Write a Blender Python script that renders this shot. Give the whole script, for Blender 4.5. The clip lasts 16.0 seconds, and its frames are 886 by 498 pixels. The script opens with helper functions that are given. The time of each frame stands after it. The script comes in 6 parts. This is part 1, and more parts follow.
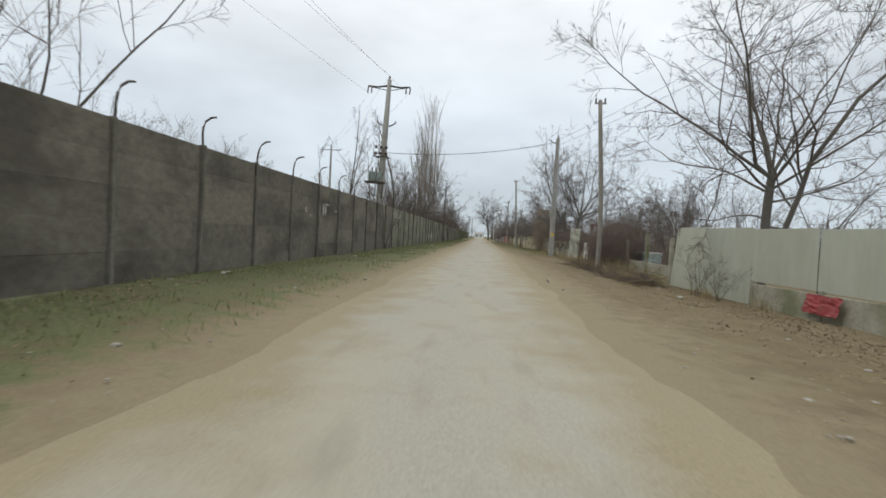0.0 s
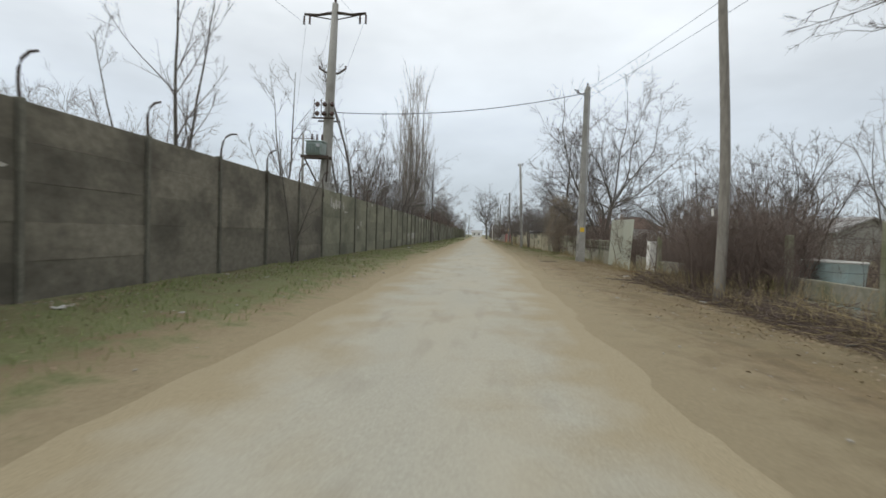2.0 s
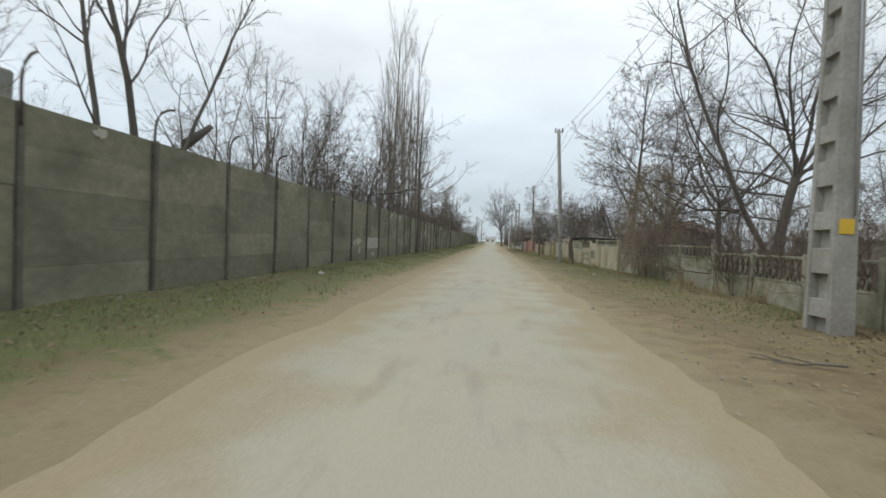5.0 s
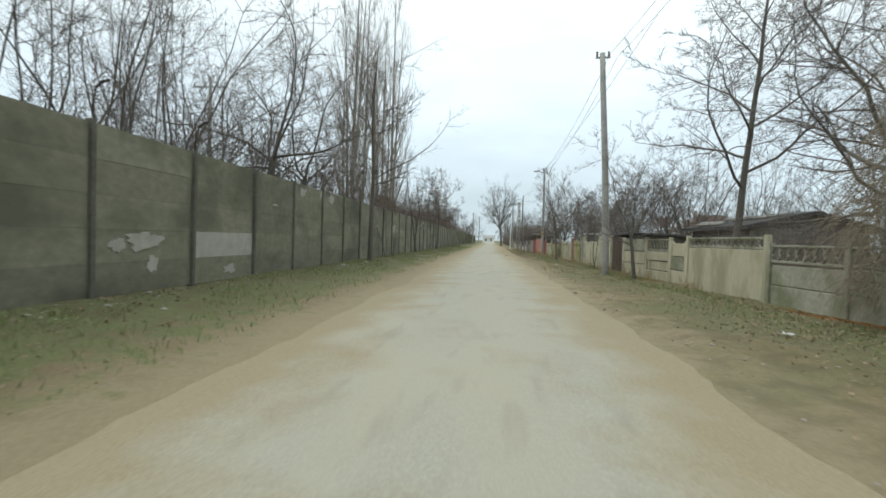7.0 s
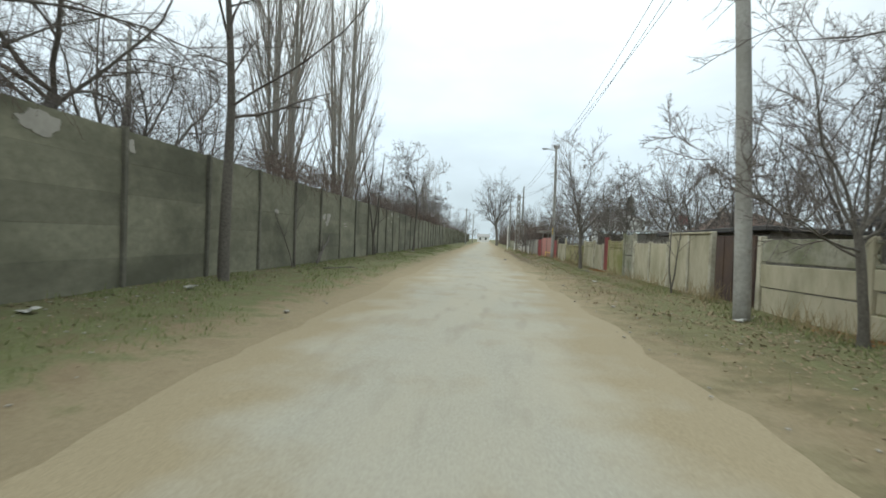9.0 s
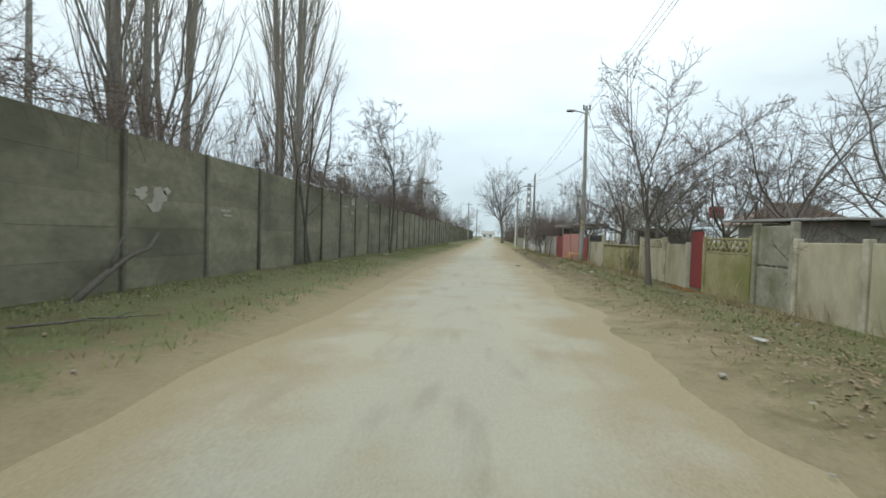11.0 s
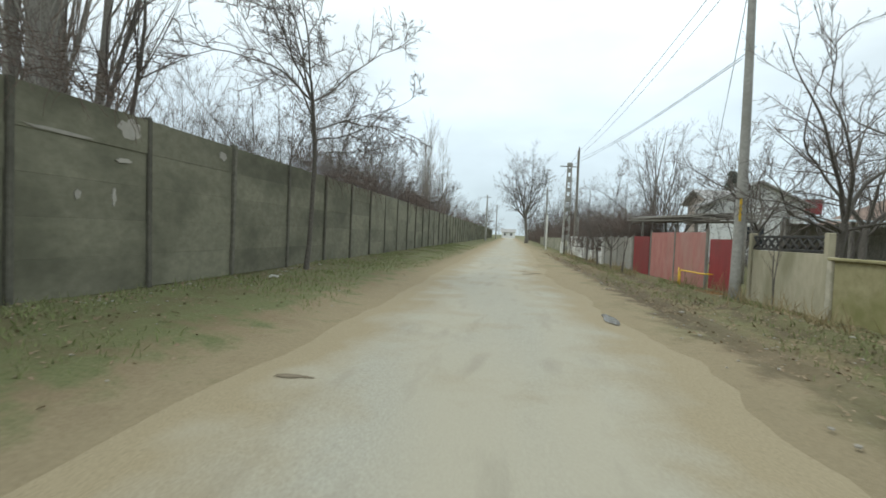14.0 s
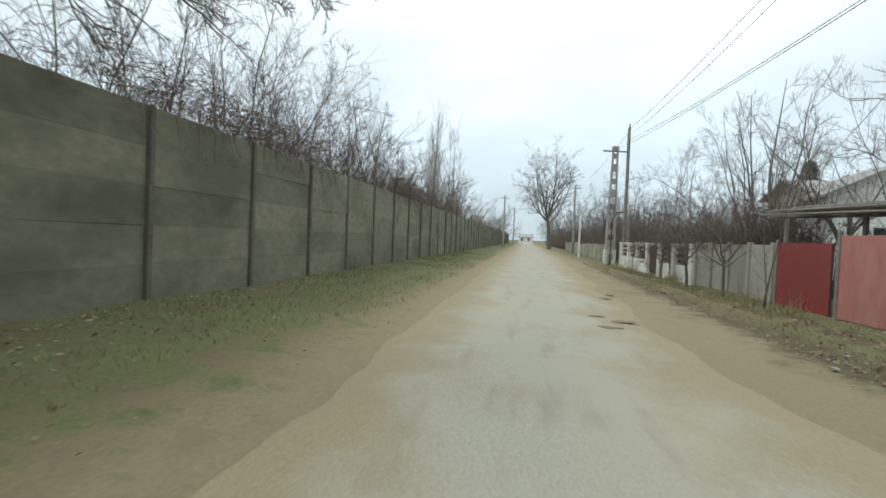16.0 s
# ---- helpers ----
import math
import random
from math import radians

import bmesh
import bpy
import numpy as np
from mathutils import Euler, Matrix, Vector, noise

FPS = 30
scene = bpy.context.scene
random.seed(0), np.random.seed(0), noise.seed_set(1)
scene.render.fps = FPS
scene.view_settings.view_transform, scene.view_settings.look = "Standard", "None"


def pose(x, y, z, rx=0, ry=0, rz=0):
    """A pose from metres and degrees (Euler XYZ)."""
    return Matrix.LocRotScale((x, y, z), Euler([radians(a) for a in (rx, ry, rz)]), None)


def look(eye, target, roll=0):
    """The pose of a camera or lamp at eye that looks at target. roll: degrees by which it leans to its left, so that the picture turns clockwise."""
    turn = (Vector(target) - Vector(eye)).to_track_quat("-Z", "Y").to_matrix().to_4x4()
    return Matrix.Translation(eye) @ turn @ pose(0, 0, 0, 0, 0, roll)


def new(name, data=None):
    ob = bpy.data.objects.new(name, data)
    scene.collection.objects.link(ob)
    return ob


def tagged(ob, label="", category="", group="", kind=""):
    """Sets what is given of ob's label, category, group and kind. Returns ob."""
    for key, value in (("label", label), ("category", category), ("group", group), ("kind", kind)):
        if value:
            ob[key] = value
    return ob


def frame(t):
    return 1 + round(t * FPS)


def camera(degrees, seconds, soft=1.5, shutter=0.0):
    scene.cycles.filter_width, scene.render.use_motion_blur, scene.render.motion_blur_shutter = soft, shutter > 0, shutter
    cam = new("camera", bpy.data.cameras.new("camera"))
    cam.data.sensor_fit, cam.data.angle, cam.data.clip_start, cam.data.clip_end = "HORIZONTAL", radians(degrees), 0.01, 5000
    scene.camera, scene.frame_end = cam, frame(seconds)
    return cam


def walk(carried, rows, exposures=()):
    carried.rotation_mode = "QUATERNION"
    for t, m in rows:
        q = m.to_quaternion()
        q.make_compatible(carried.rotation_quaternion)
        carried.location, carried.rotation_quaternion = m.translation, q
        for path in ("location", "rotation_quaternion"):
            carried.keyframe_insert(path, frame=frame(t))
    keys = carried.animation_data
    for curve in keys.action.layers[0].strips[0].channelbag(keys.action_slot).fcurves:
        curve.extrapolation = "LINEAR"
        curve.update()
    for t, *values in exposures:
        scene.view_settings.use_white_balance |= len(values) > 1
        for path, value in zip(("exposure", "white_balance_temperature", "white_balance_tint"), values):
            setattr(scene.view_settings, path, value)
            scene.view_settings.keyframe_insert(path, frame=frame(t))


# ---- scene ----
SKY = 1.15
EXPO = [(0.0, -0.25, 6400, 7), (4.2, -0.25, 6400, 7), (6.3, 0.03, 6200, 0), (16.0, 0.05, 6200, 0)]
cam = camera(85.38, 16.0, soft=1.6, shutter=0.2)
walk(cam, [
    (0.0, pose(-0.00, -0.00, 1.208, 88.23, -3.02, 4.45)),
    (0.5, pose(0.03, 3.06, 1.207, 88.51, -2.57, 4.53)),
    (1.0, pose(0.08, 6.18, 1.206, 88.34, -1.77, 4.58)),
    (1.5, pose(0.11, 9.30, 1.207, 88.32, -1.38, 4.48)),
    (2.0, pose(0.12, 12.41, 1.198, 88.15, -1.79, 4.21)),
    (2.5, pose(0.17, 15.58, 1.190, 88.91, -2.01, 3.84)),
    (3.0, pose(0.23, 18.77, 1.192, 88.59, -2.10, 4.01)),
    (3.5, pose(0.29, 21.54, 1.190, 88.66, -2.11, 4.62)),
    (4.0, pose(0.26, 24.54, 1.204, 89.03, -2.10, 5.77)),
    (6.5, pose(0.08, 40.09, 1.200, 88.60, -1.94, 5.83)),
    (7.0, pose(0.09, 43.18, 1.192, 88.79, -1.82, 5.63)),
    (7.5, pose(0.11, 45.76, 1.189, 89.14, -1.26, 5.48)),
    (8.0, pose(0.10, 48.48, 1.209, 89.34, -1.07, 5.36)),
    (8.5, pose(0.18, 51.08, 1.184, 88.73, -1.75, 5.24)),
    (9.0, pose(0.17, 53.76, 1.199, 88.63, -2.33, 5.03)),
    (11.5, pose(0.22, 64.95, 1.214, 88.27, -1.75, 5.66)),
    (12.0, pose(0.21, 67.33, 1.212, 88.36, -2.26, 5.91)),
    (12.5, pose(0.18, 69.65, 1.205, 88.04, -2.64, 6.10)),
    (13.0, pose(0.10, 71.87, 1.209, 88.10, -2.86, 6.34)),
    (13.5, pose(-0.00, 73.98, 1.200, 88.26, -2.98, 6.89)),
    (14.0, pose(-0.11, 75.93, 1.202, 87.98, -2.47, 7.92)),
    (14.5, pose(-0.22, 77.80, 1.197, 88.26, -1.79, 9.36)),
    (15.0, pose(-0.36, 79.77, 1.192, 88.90, -1.66, 10.42)),
    (15.5, pose(-0.59, 81.83, 1.191, 88.57, -1.70, 10.41)),
    (16.0, pose(-0.77, 83.89, 1.186, 88.53, -2.37, 9.75)),
], EXPO)

# ---- sky and light: bright overcast ----
world = bpy.data.worlds.new("overcast_sky")
scene.world = world
world.use_nodes = True
wn, wl = world.node_tree.nodes, world.node_tree.links
wn.clear()
w_out, w_bg = wn.new("ShaderNodeOutputWorld"), wn.new("ShaderNodeBackground")
w_sky = wn.new("ShaderNodeTexSky")
w_sky.sky_type, w_sky.sun_disc = "NISHITA", False
w_sky.sun_elevation, w_sky.sun_rotation = radians(55), radians(246)
w_dim = wn.new("ShaderNodeVectorMath"); w_dim.operation = "SCALE"; w_dim.inputs[3].default_value = 0.09
w_tc, w_sep = wn.new("ShaderNodeTexCoord"), wn.new("ShaderNodeSeparateXYZ")
w_ramp = wn.new("ShaderNodeValToRGB")
for k, (pos, col) in enumerate([(0.0, (0.60, 0.66, 0.72)), (0.22, (0.78, 0.83, 0.90)), (0.42, (1.0, 1.02, 1.05)), (1.0, (1.0, 1.0, 1.0))]):
    e = w_ramp.color_ramp.elements[k] if k < 2 else w_ramp.color_ramp.elements.new(pos)
    e.position, e.color = pos, (*col, 1)
w_noise = wn.new("ShaderNodeTexNoise"); w_noise.inputs["Scale"].default_value = 2.2; w_noise.inputs["Detail"].default_value = 5
w_map = wn.new("ShaderNodeMapping"); w_map.inputs["Scale"].default_value = (1, 1, 2.6)
w_cl = wn.new("ShaderNodeMapRange"); w_cl.inputs[1].default_value, w_cl.inputs[2].default_value = 0.3, 0.7
w_cl.inputs[3].default_value, w_cl.inputs[4].default_value = 0.86 * SKY, 1.22 * SKY
w_mul = wn.new("ShaderNodeVectorMath"); w_mul.operation = "SCALE"
w_mix = wn.new("ShaderNodeMixRGB"); w_mix.inputs[0].default_value = 0.9
wl.new(w_tc.outputs["Generated"], w_sep.inputs[0]); wl.new(w_sep.outputs[2], w_ramp.inputs[0])
wl.new(w_tc.outputs["Generated"], w_map.inputs[0]); wl.new(w_map.outputs[0], w_noise.inputs["Vector"])
wl.new(w_noise.outputs[0], w_cl.inputs[0])
wl.new(w_ramp.outputs[0], w_mul.inputs[0]); wl.new(w_cl.outputs[0], w_mul.inputs[3])
wl.new(w_sky.outputs[0], w_dim.inputs[0])
wl.new(w_dim.outputs[0], w_mix.inputs[1]); wl.new(w_mul.outputs[0], w_mix.inputs[2])
wl.new(w_mix.outputs[0], w_bg.inputs[0]); wl.new(w_bg.outputs[0], w_out.inputs[0])
sun = new("sun", bpy.data.lights.new("sun", "SUN"))
sun.data.energy, sun.data.angle, sun.data.color = 0.9, radians(25), (1.0, 0.97, 0.92)
sun.matrix_world = look((-45, 30, 70), (0, 50, 0))


# ---- materials ----
def material(name, tones, scale=4.0, rough=0.85, metal=0.0, bump=0.3, stain=None, stain_scale=0.6, stain_amount=0.5, vary=0.12, streak=0.0):
    """tones: two base colours mixed by a fine noise; stain: a third one in large blotches; vary: piece to piece; streak: stretch along z."""
    m = bpy.data.materials.new(name)
    m.use_nodes = True
    n, l = m.node_tree.nodes, m.node_tree.links
    bsdf = n["Principled BSDF"]
    bsdf.inputs["Roughness"].default_value, bsdf.inputs["Metallic"].default_value = rough, metal
    geo, inf = n.new("ShaderNodeNewGeometry"), n.new("ShaderNodeObjectInfo")
    mp = n.new("ShaderNodeMapping")
    mp.inputs["Scale"].default_value = (1, 1, 1 - streak)
    l.new(geo.outputs["Position"], mp.inputs[0])
    fine, big = n.new("ShaderNodeTexNoise"), n.new("ShaderNodeTexNoise")
    fine.inputs["Scale"].default_value, fine.inputs["Detail"].default_value, fine.inputs["Roughness"].default_value = scale, 8, 0.65
    big.inputs["Scale"].default_value, big.inputs["Detail"].default_value = stain_scale, 4
    l.new(mp.outputs[0], fine.inputs["Vector"]), l.new(mp.outputs[0], big.inputs["Vector"])
    r1 = n.new("ShaderNodeMapRange"); r1.inputs[1].default_value, r1.inputs[2].default_value = 0.3, 0.7
    l.new(fine.outputs[0], r1.inputs[0])
    mix = n.new("ShaderNodeMixRGB"); mix.inputs[1].default_value, mix.inputs[2].default_value = (*tones[0], 1), (*tones[1], 1)
    l.new(r1.outputs[0], mix.inputs[0])
    last = mix
    if stain:
        r2 = n.new("ShaderNodeMapRange"); r2.inputs[1].default_value, r2.inputs[2].default_value = 0.45, 0.65
        r2.inputs[4].default_value = stain_amount
        l.new(big.outputs[0], r2.inputs[0])
        mix2 = n.new("ShaderNodeMixRGB"); mix2.inputs[2].default_value = (*stain, 1)
        l.new(r2.outputs[0], mix2.inputs[0]), l.new(mix.outputs[0], mix2.inputs[1])
        last = mix2
    hsv = n.new("ShaderNodeHueSaturation")
    r3 = n.new("ShaderNodeMapRange"); r3.inputs[3].default_value, r3.inputs[4].default_value = 1 - vary, 1 + vary
    l.new(inf.outputs["Random"], r3.inputs[0]), l.new(r3.outputs[0], hsv.inputs["Value"])
    l.new(last.outputs[0], hsv.inputs["Color"]), l.new(hsv.outputs[0], bsdf.inputs["Base Color"])
    if bump:
        b = n.new("ShaderNodeBump"); b.inputs["Strength"].default_value, b.inputs["Distance"].default_value = bump, 0.02
        l.new(fine.outputs[0], b.inputs["Height"]), l.new(b.outputs[0], bsdf.inputs["Normal"])
    return m


M = dict(
    wall=material("weathered_wall_concrete", [(0.156, 0.153, 0.107), (0.232, 0.226, 0.165)], 5, 0.92, bump=0.2, stain=(0.084, 0.085, 0.058), stain_scale=0.7, stain_amount=0.7, vary=0.16, streak=-0.6),
    wall_old=material("sooty_brown_wall_concrete", [(0.118, 0.105, 0.08), (0.2, 0.184, 0.144)], 5, 0.92, bump=0.2, stain=(0.05, 0.044, 0.034), stain_scale=0.7, stain_amount=0.7, vary=0.18, streak=-0.6),
    wall_post=material("dark_post_concrete", [(0.105, 0.1, 0.08), (0.17, 0.163, 0.13)], 12, 0.95, stain=(0.07, 0.066, 0.052), stain_scale=1.6, vary=0.2),
    bared=material("flaked_pale_concrete", [(0.32, 0.305, 0.27), (0.41, 0.39, 0.345)], 5, 0.9),
    concrete=material("pole_concrete", [(0.27, 0.26, 0.24), (0.40, 0.39, 0.36)], 14, 0.9, stain=(0.2, 0.19, 0.16), stain_scale=1.2, vary=0.08),
    old_concrete=material("mossy_concrete", [(0.23, 0.22, 0.17), (0.36, 0.34, 0.27)], 9, 0.93, stain=(0.12, 0.13, 0.06), stain_scale=1.4, stain_amount=0.75, vary=0.12),
    cream_post=material("cream_painted_post", [(0.37, 0.34, 0.26), (0.52, 0.485, 0.39)], 9, 0.9, stain=(0.22, 0.2, 0.14), stain_scale=2.2, stain_amount=0.7, vary=0.1),
    plaster=material("cream_plaster", [(0.385, 0.345, 0.245), (0.49, 0.445, 0.33)], 6, 0.9, stain=(0.25, 0.235, 0.145), stain_scale=1.6, stain_amount=0.7, vary=0.1, streak=0.55),
    moss=material("moss_stained_render", [(0.25, 0.225, 0.115), (0.37, 0.33, 0.19)], 6, 0.93, stain=(0.16, 0.165, 0.04), stain_scale=0.9, stain_amount=0.85, vary=0.06),
    sheet=material("pale_painted_sheet", [(0.355, 0.37, 0.295), (0.43, 0.445, 0.365)], 3, 0.55, bump=0.08, stain=(0.36, 0.35, 0.27), stain_scale=0.8, stain_amount=0.5, vary=0.05, streak=0.7),
    red=material("red_painted_sheet", [(0.225, 0.024, 0.028), (0.29, 0.042, 0.044)], 4, 0.55, bump=0.1, stain=(0.17, 0.05, 0.045), stain_scale=1.4, vary=0.05, streak=0.6),
    pink=material("faded_red_paint", [(0.36, 0.13, 0.11), (0.45, 0.21, 0.18)], 5, 0.75, bump=0.12, stain=(0.38, 0.25, 0.21), stain_scale=1.5, vary=0.07, streak=0.6),
    brown=material("brown_rusty_sheet", [(0.055, 0.035, 0.029), (0.088, 0.056, 0.045)], 6, 0.7, stain=(0.1, 0.06, 0.036), stain_scale=2),
    grey_panel=material("grey_cement_panel", [(0.29, 0.275, 0.24), (0.37, 0.352, 0.312)], 6, 0.9, stain=(0.27, 0.26, 0.22), stain_scale=1.2),
    white=material("white_lime_paint", [(0.62, 0.61, 0.57), (0.76, 0.75, 0.71)], 6, 0.85, stain=(0.45, 0.43, 0.38), stain_scale=1.5),
    house=material("white_house_render", [(0.7, 0.7, 0.68), (0.8, 0.8, 0.78)], 3, 0.9, stain=(0.58, 0.57, 0.54)),
    brick=material("bare_brick_wall", [(0.40, 0.33, 0.275), (0.50, 0.43, 0.37)], 9, 0.9),
    bark=material("grey_brown_bark", [(0.088, 0.078, 0.066), (0.168, 0.151, 0.13)], 22, 0.95, bump=0.6, vary=0.15),
    twig=material("bare_twig_bark", [(0.1, 0.084, 0.076), (0.175, 0.15, 0.134)], 10, 0.95, bump=0, vary=0.2),
    poplar=material("poplar_bark", [(0.19, 0.175, 0.15), (0.32, 0.30, 0.265)], 14, 0.95, bump=0.5, vary=0.1),
    poplar_twig=material("poplar_twig_bark", [(0.21, 0.17, 0.14), (0.31, 0.26, 0.215)], 10, 0.95, bump=0, vary=0.15),
    bush=material("reddish_bush_twigs", [(0.11, 0.082, 0.067), (0.185, 0.142, 0.117)], 10, 0.95, bump=0, vary=0.2),
    vine=material("dry_vine_strands", [(0.19, 0.155, 0.11), (0.31, 0.255, 0.185)], 10, 0.95, bump=0, vary=0.1),
    wire=material("black_cable", [(0.02, 0.02, 0.02), (0.03, 0.03, 0.03)], 5, 0.6, bump=0),
    steel=material("galvanised_steel", [(0.2, 0.2, 0.2), (0.3, 0.3, 0.3)], 12, 0.5, 0.7, bump=0.1),
    iron=material("rusty_dark_iron", [(0.05, 0.04, 0.035), (0.1, 0.07, 0.05)], 16, 0.75, 0.3),
    porcelain=material("brown_porcelain", [(0.06, 0.03, 0.025), (0.09, 0.05, 0.04)], 6, 0.25, bump=0),
    trafo=material("grey_green_enamel", [(0.27, 0.34, 0.32), (0.36, 0.43, 0.41)], 6, 0.5, bump=0.06, stain=(0.17, 0.17, 0.14)),
    timber=material("weathered_timber", [(0.16, 0.145, 0.125), (0.28, 0.26, 0.225)], 16, 0.92, streak=0.8, vary=0.15),
    roof_dark=material("dark_felt_roof", [(0.045, 0.043, 0.042), (0.085, 0.08, 0.075)], 6, 0.9),
    roof_tile=material("weathered_roof_tiles", [(0.17, 0.115, 0.09), (0.25, 0.175, 0.14)], 8, 0.85),
    roof_grey=material("grey_fibre_cement_roof", [(0.3, 0.29, 0.28), (0.42, 0.41, 0.39)], 6, 0.85),
    roof_blue=material("pale_blue_metal_roof", [(0.36, 0.45, 0.48), (0.45, 0.54, 0.56)], 4, 0.5),
    yellow=material("yellow_pipe_paint", [(0.62, 0.4, 0.03), (0.7, 0.46, 0.05)], 6, 0.5, bump=0.05),
    lamp=material("lamp_housing_grey", [(0.35, 0.36, 0.37), (0.45, 0.46, 0.47)], 6, 0.45, 0.3, bump=0),
    paper=material("dirty_white_litter", [(0.36, 0.35, 0.32), (0.55, 0.54, 0.5)], 20, 0.8),
    orange=material("orange_net", [(0.65, 0.2, 0.03), (0.75, 0.28, 0.05)], 8, 0.7),
    leaf=material("dry_fallen_leaves", [(0.2, 0.145, 0.085), (0.37, 0.29, 0.19)], 25, 0.9, bump=0),
    rust_leaf=material("rust_orange_leaves", [(0.26, 0.125, 0.04), (0.4, 0.21, 0.075)], 25, 0.9, bump=0),
    grass=material("dull_winter_grass", [(0.14, 0.175, 0.06), (0.26, 0.275, 0.125)], 3, 0.9, bump=0),
    tub_blue=material("pale_blue_enamel", [(0.34, 0.44, 0.43), (0.44, 0.54, 0.52)], 4, 0.4, bump=0.05, stain=(0.2, 0.2, 0.17), stain_scale=2.0),
    straw=material("dry_straw_grass", [(0.26, 0.2, 0.1), (0.38, 0.31, 0.18)], 5, 0.9, bump=0),
    stone=material("verge_stones", [(0.26, 0.24, 0.2), (0.42, 0.39, 0.34)], 12, 0.9),
    conifer=material("dark_spruce_needles", [(0.03, 0.048, 0.032), (0.055, 0.08, 0.055)], 8, 0.9, bump=0),
    glass=material("dark_window_glass", [(0.02, 0.025, 0.03), (0.03, 0.035, 0.04)], 3, 0.08, bump=0),
    # paler and greyer than the near twigs: distance haze put into the colour
    haze_wood=material("hazed_distant_twigs", [(0.19, 0.18, 0.18), (0.27, 0.26, 0.26)], 0.8, 0.95, bump=0),
)


def ground_material():
    m = bpy.data.materials.new("verge_dirt_and_grass")
    m.use_nodes = True
    n, l = m.node_tree.nodes, m.node_tree.links
    bsdf = n["Principled BSDF"]; bsdf.inputs["Roughness"].default_value = 0.95
    geo, sep = n.new("ShaderNodeNewGeometry"), n.new("ShaderNodeSeparateXYZ")
    l.new(geo.outputs["Position"], sep.inputs[0])

    def noise_tex(scale, detail=8, rough=0.6):
        t = n.new("ShaderNodeTexNoise")
        t.inputs["Scale"].default_value, t.inputs["Detail"].default_value, t.inputs["Roughness"].default_value = scale, detail, rough
        l.new(geo.outputs["Position"], t.inputs["Vector"])
        return t

    def ranged(src, a, b, c=0.0, d=1.0):
        r = n.new("ShaderNodeMapRange")
        for k, v in enumerate((a, b, c, d)):
            r.inputs[k + 1].default_value = v
        l.new(src, r.inputs[0])
        return r.outputs[0]

    def mixed(f, a, b):
        x = n.new("ShaderNodeMixRGB")
        l.new(f, x.inputs[0])
        for k, v in ((1, a), (2, b)):
            if isinstance(v, tuple):
                x.inputs[k].default_value = (*v, 1)
            else:
                l.new(v, x.inputs[k])
        return x.outputs[0]

    def math_node(op, a, b):
        x = n.new("ShaderNodeMath"); x.operation = op
        for k, v in ((0, a), (1, b)):
            if isinstance(v, float):
                x.inputs[k].default_value = v
            else:
                l.new(v, x.inputs[k])
        return x.outputs[0]
    big, mid, fine = noise_tex(0.45, 5), noise_tex(2.3), noise_tex(28, 10, 0.7)
    dirt = mixed(ranged(fine.outputs[0], 0.3, 0.7), (0.165, 0.118, 0.062), (0.275, 0.202, 0.112))
    dirt = mixed(ranged(mid.outputs[0], 0.45, 0.6, 0, 0.6), dirt, (0.15, 0.108, 0.06))
    dirt = mixed(ranged(big.outputs[0], 0.5, 0.65, 0, 0.6), dirt, (0.275, 0.22, 0.135))
    green = mixed(ranged(fine.outputs[0], 0.35, 0.7), (0.105, 0.121, 0.042), (0.2, 0.2, 0.092))
    green = mixed(ranged(mid.outputs[0], 0.45, 0.62, 0, 0.75), green, (0.14, 0.115, 0.056))
    jit = ranged(mid.outputs[0], 0.2, 0.8, -1.0, 1.0)
    xj = math_node("ADD", sep.outputs[0], jit)
    jit2 = ranged(big.outputs[0], 0.25, 0.75, -1.6, 1.6)
    xj2 = math_node("ADD", xj, jit2)
    left = ranged(xj, -2.7, -3.5)
    right = math_node("MULTIPLY", ranged(xj2, 1.9, 3.9, 0.0, 0.9), ranged(sep.outputs[1], 36.0, 52.0, 0.2, 1.0))
    g = math_node("MAXIMUM", left, right)
    ab = n.new("ShaderNodeMath"); ab.operation = "ABSOLUTE"
    l.new(math_node("ADD", sep.outputs[0], 0.2), ab.inputs[0])
    near = ranged(math_node("ADD", ab.outputs[0], ranged(mid.outputs[0], 0.25, 0.75, -0.6, 0.6)), 3.7, 2.3, 0.0, 0.9)
    dirt = mixed(near, dirt, mixed(ranged(fine.outputs[0], 0.3, 0.7), (0.256, 0.206, 0.122), (0.353, 0.292, 0.184)))
    col = mixed(g, dirt, green)
    # wet mud along the wheel ruts of the garden-side verge
    span = math_node("MULTIPLY", ranged(sep.outputs[1], 77.0, 85.0), ranged(sep.outputs[1], 110.0, 100.0))
    for c in (2.75, 3.9):
        d = n.new("ShaderNodeMath"); d.operation = "ABSOLUTE"
        l.new(math_node("ADD", math_node("ADD", sep.outputs[0], -c), ranged(mid.outputs[0], 0.2, 0.8, -0.45, 0.45)), d.inputs[0])
        col = mixed(math_node("MULTIPLY", span, ranged(d.outputs[0], 0.46, 0.12, 0.0, 0.85)), col, (0.105, 0.078, 0.046))
    l.new(col, bsdf.inputs["Base Color"])
    b = n.new("ShaderNodeBump"); b.inputs["Strength"].default_value, b.inputs["Distance"].default_value = 0.6, 0.055
    l.new(math_node("ADD", fine.outputs[0], mid.outputs[0]), b.inputs["Height"]), l.new(b.outputs[0], bsdf.inputs["Normal"])
    return m


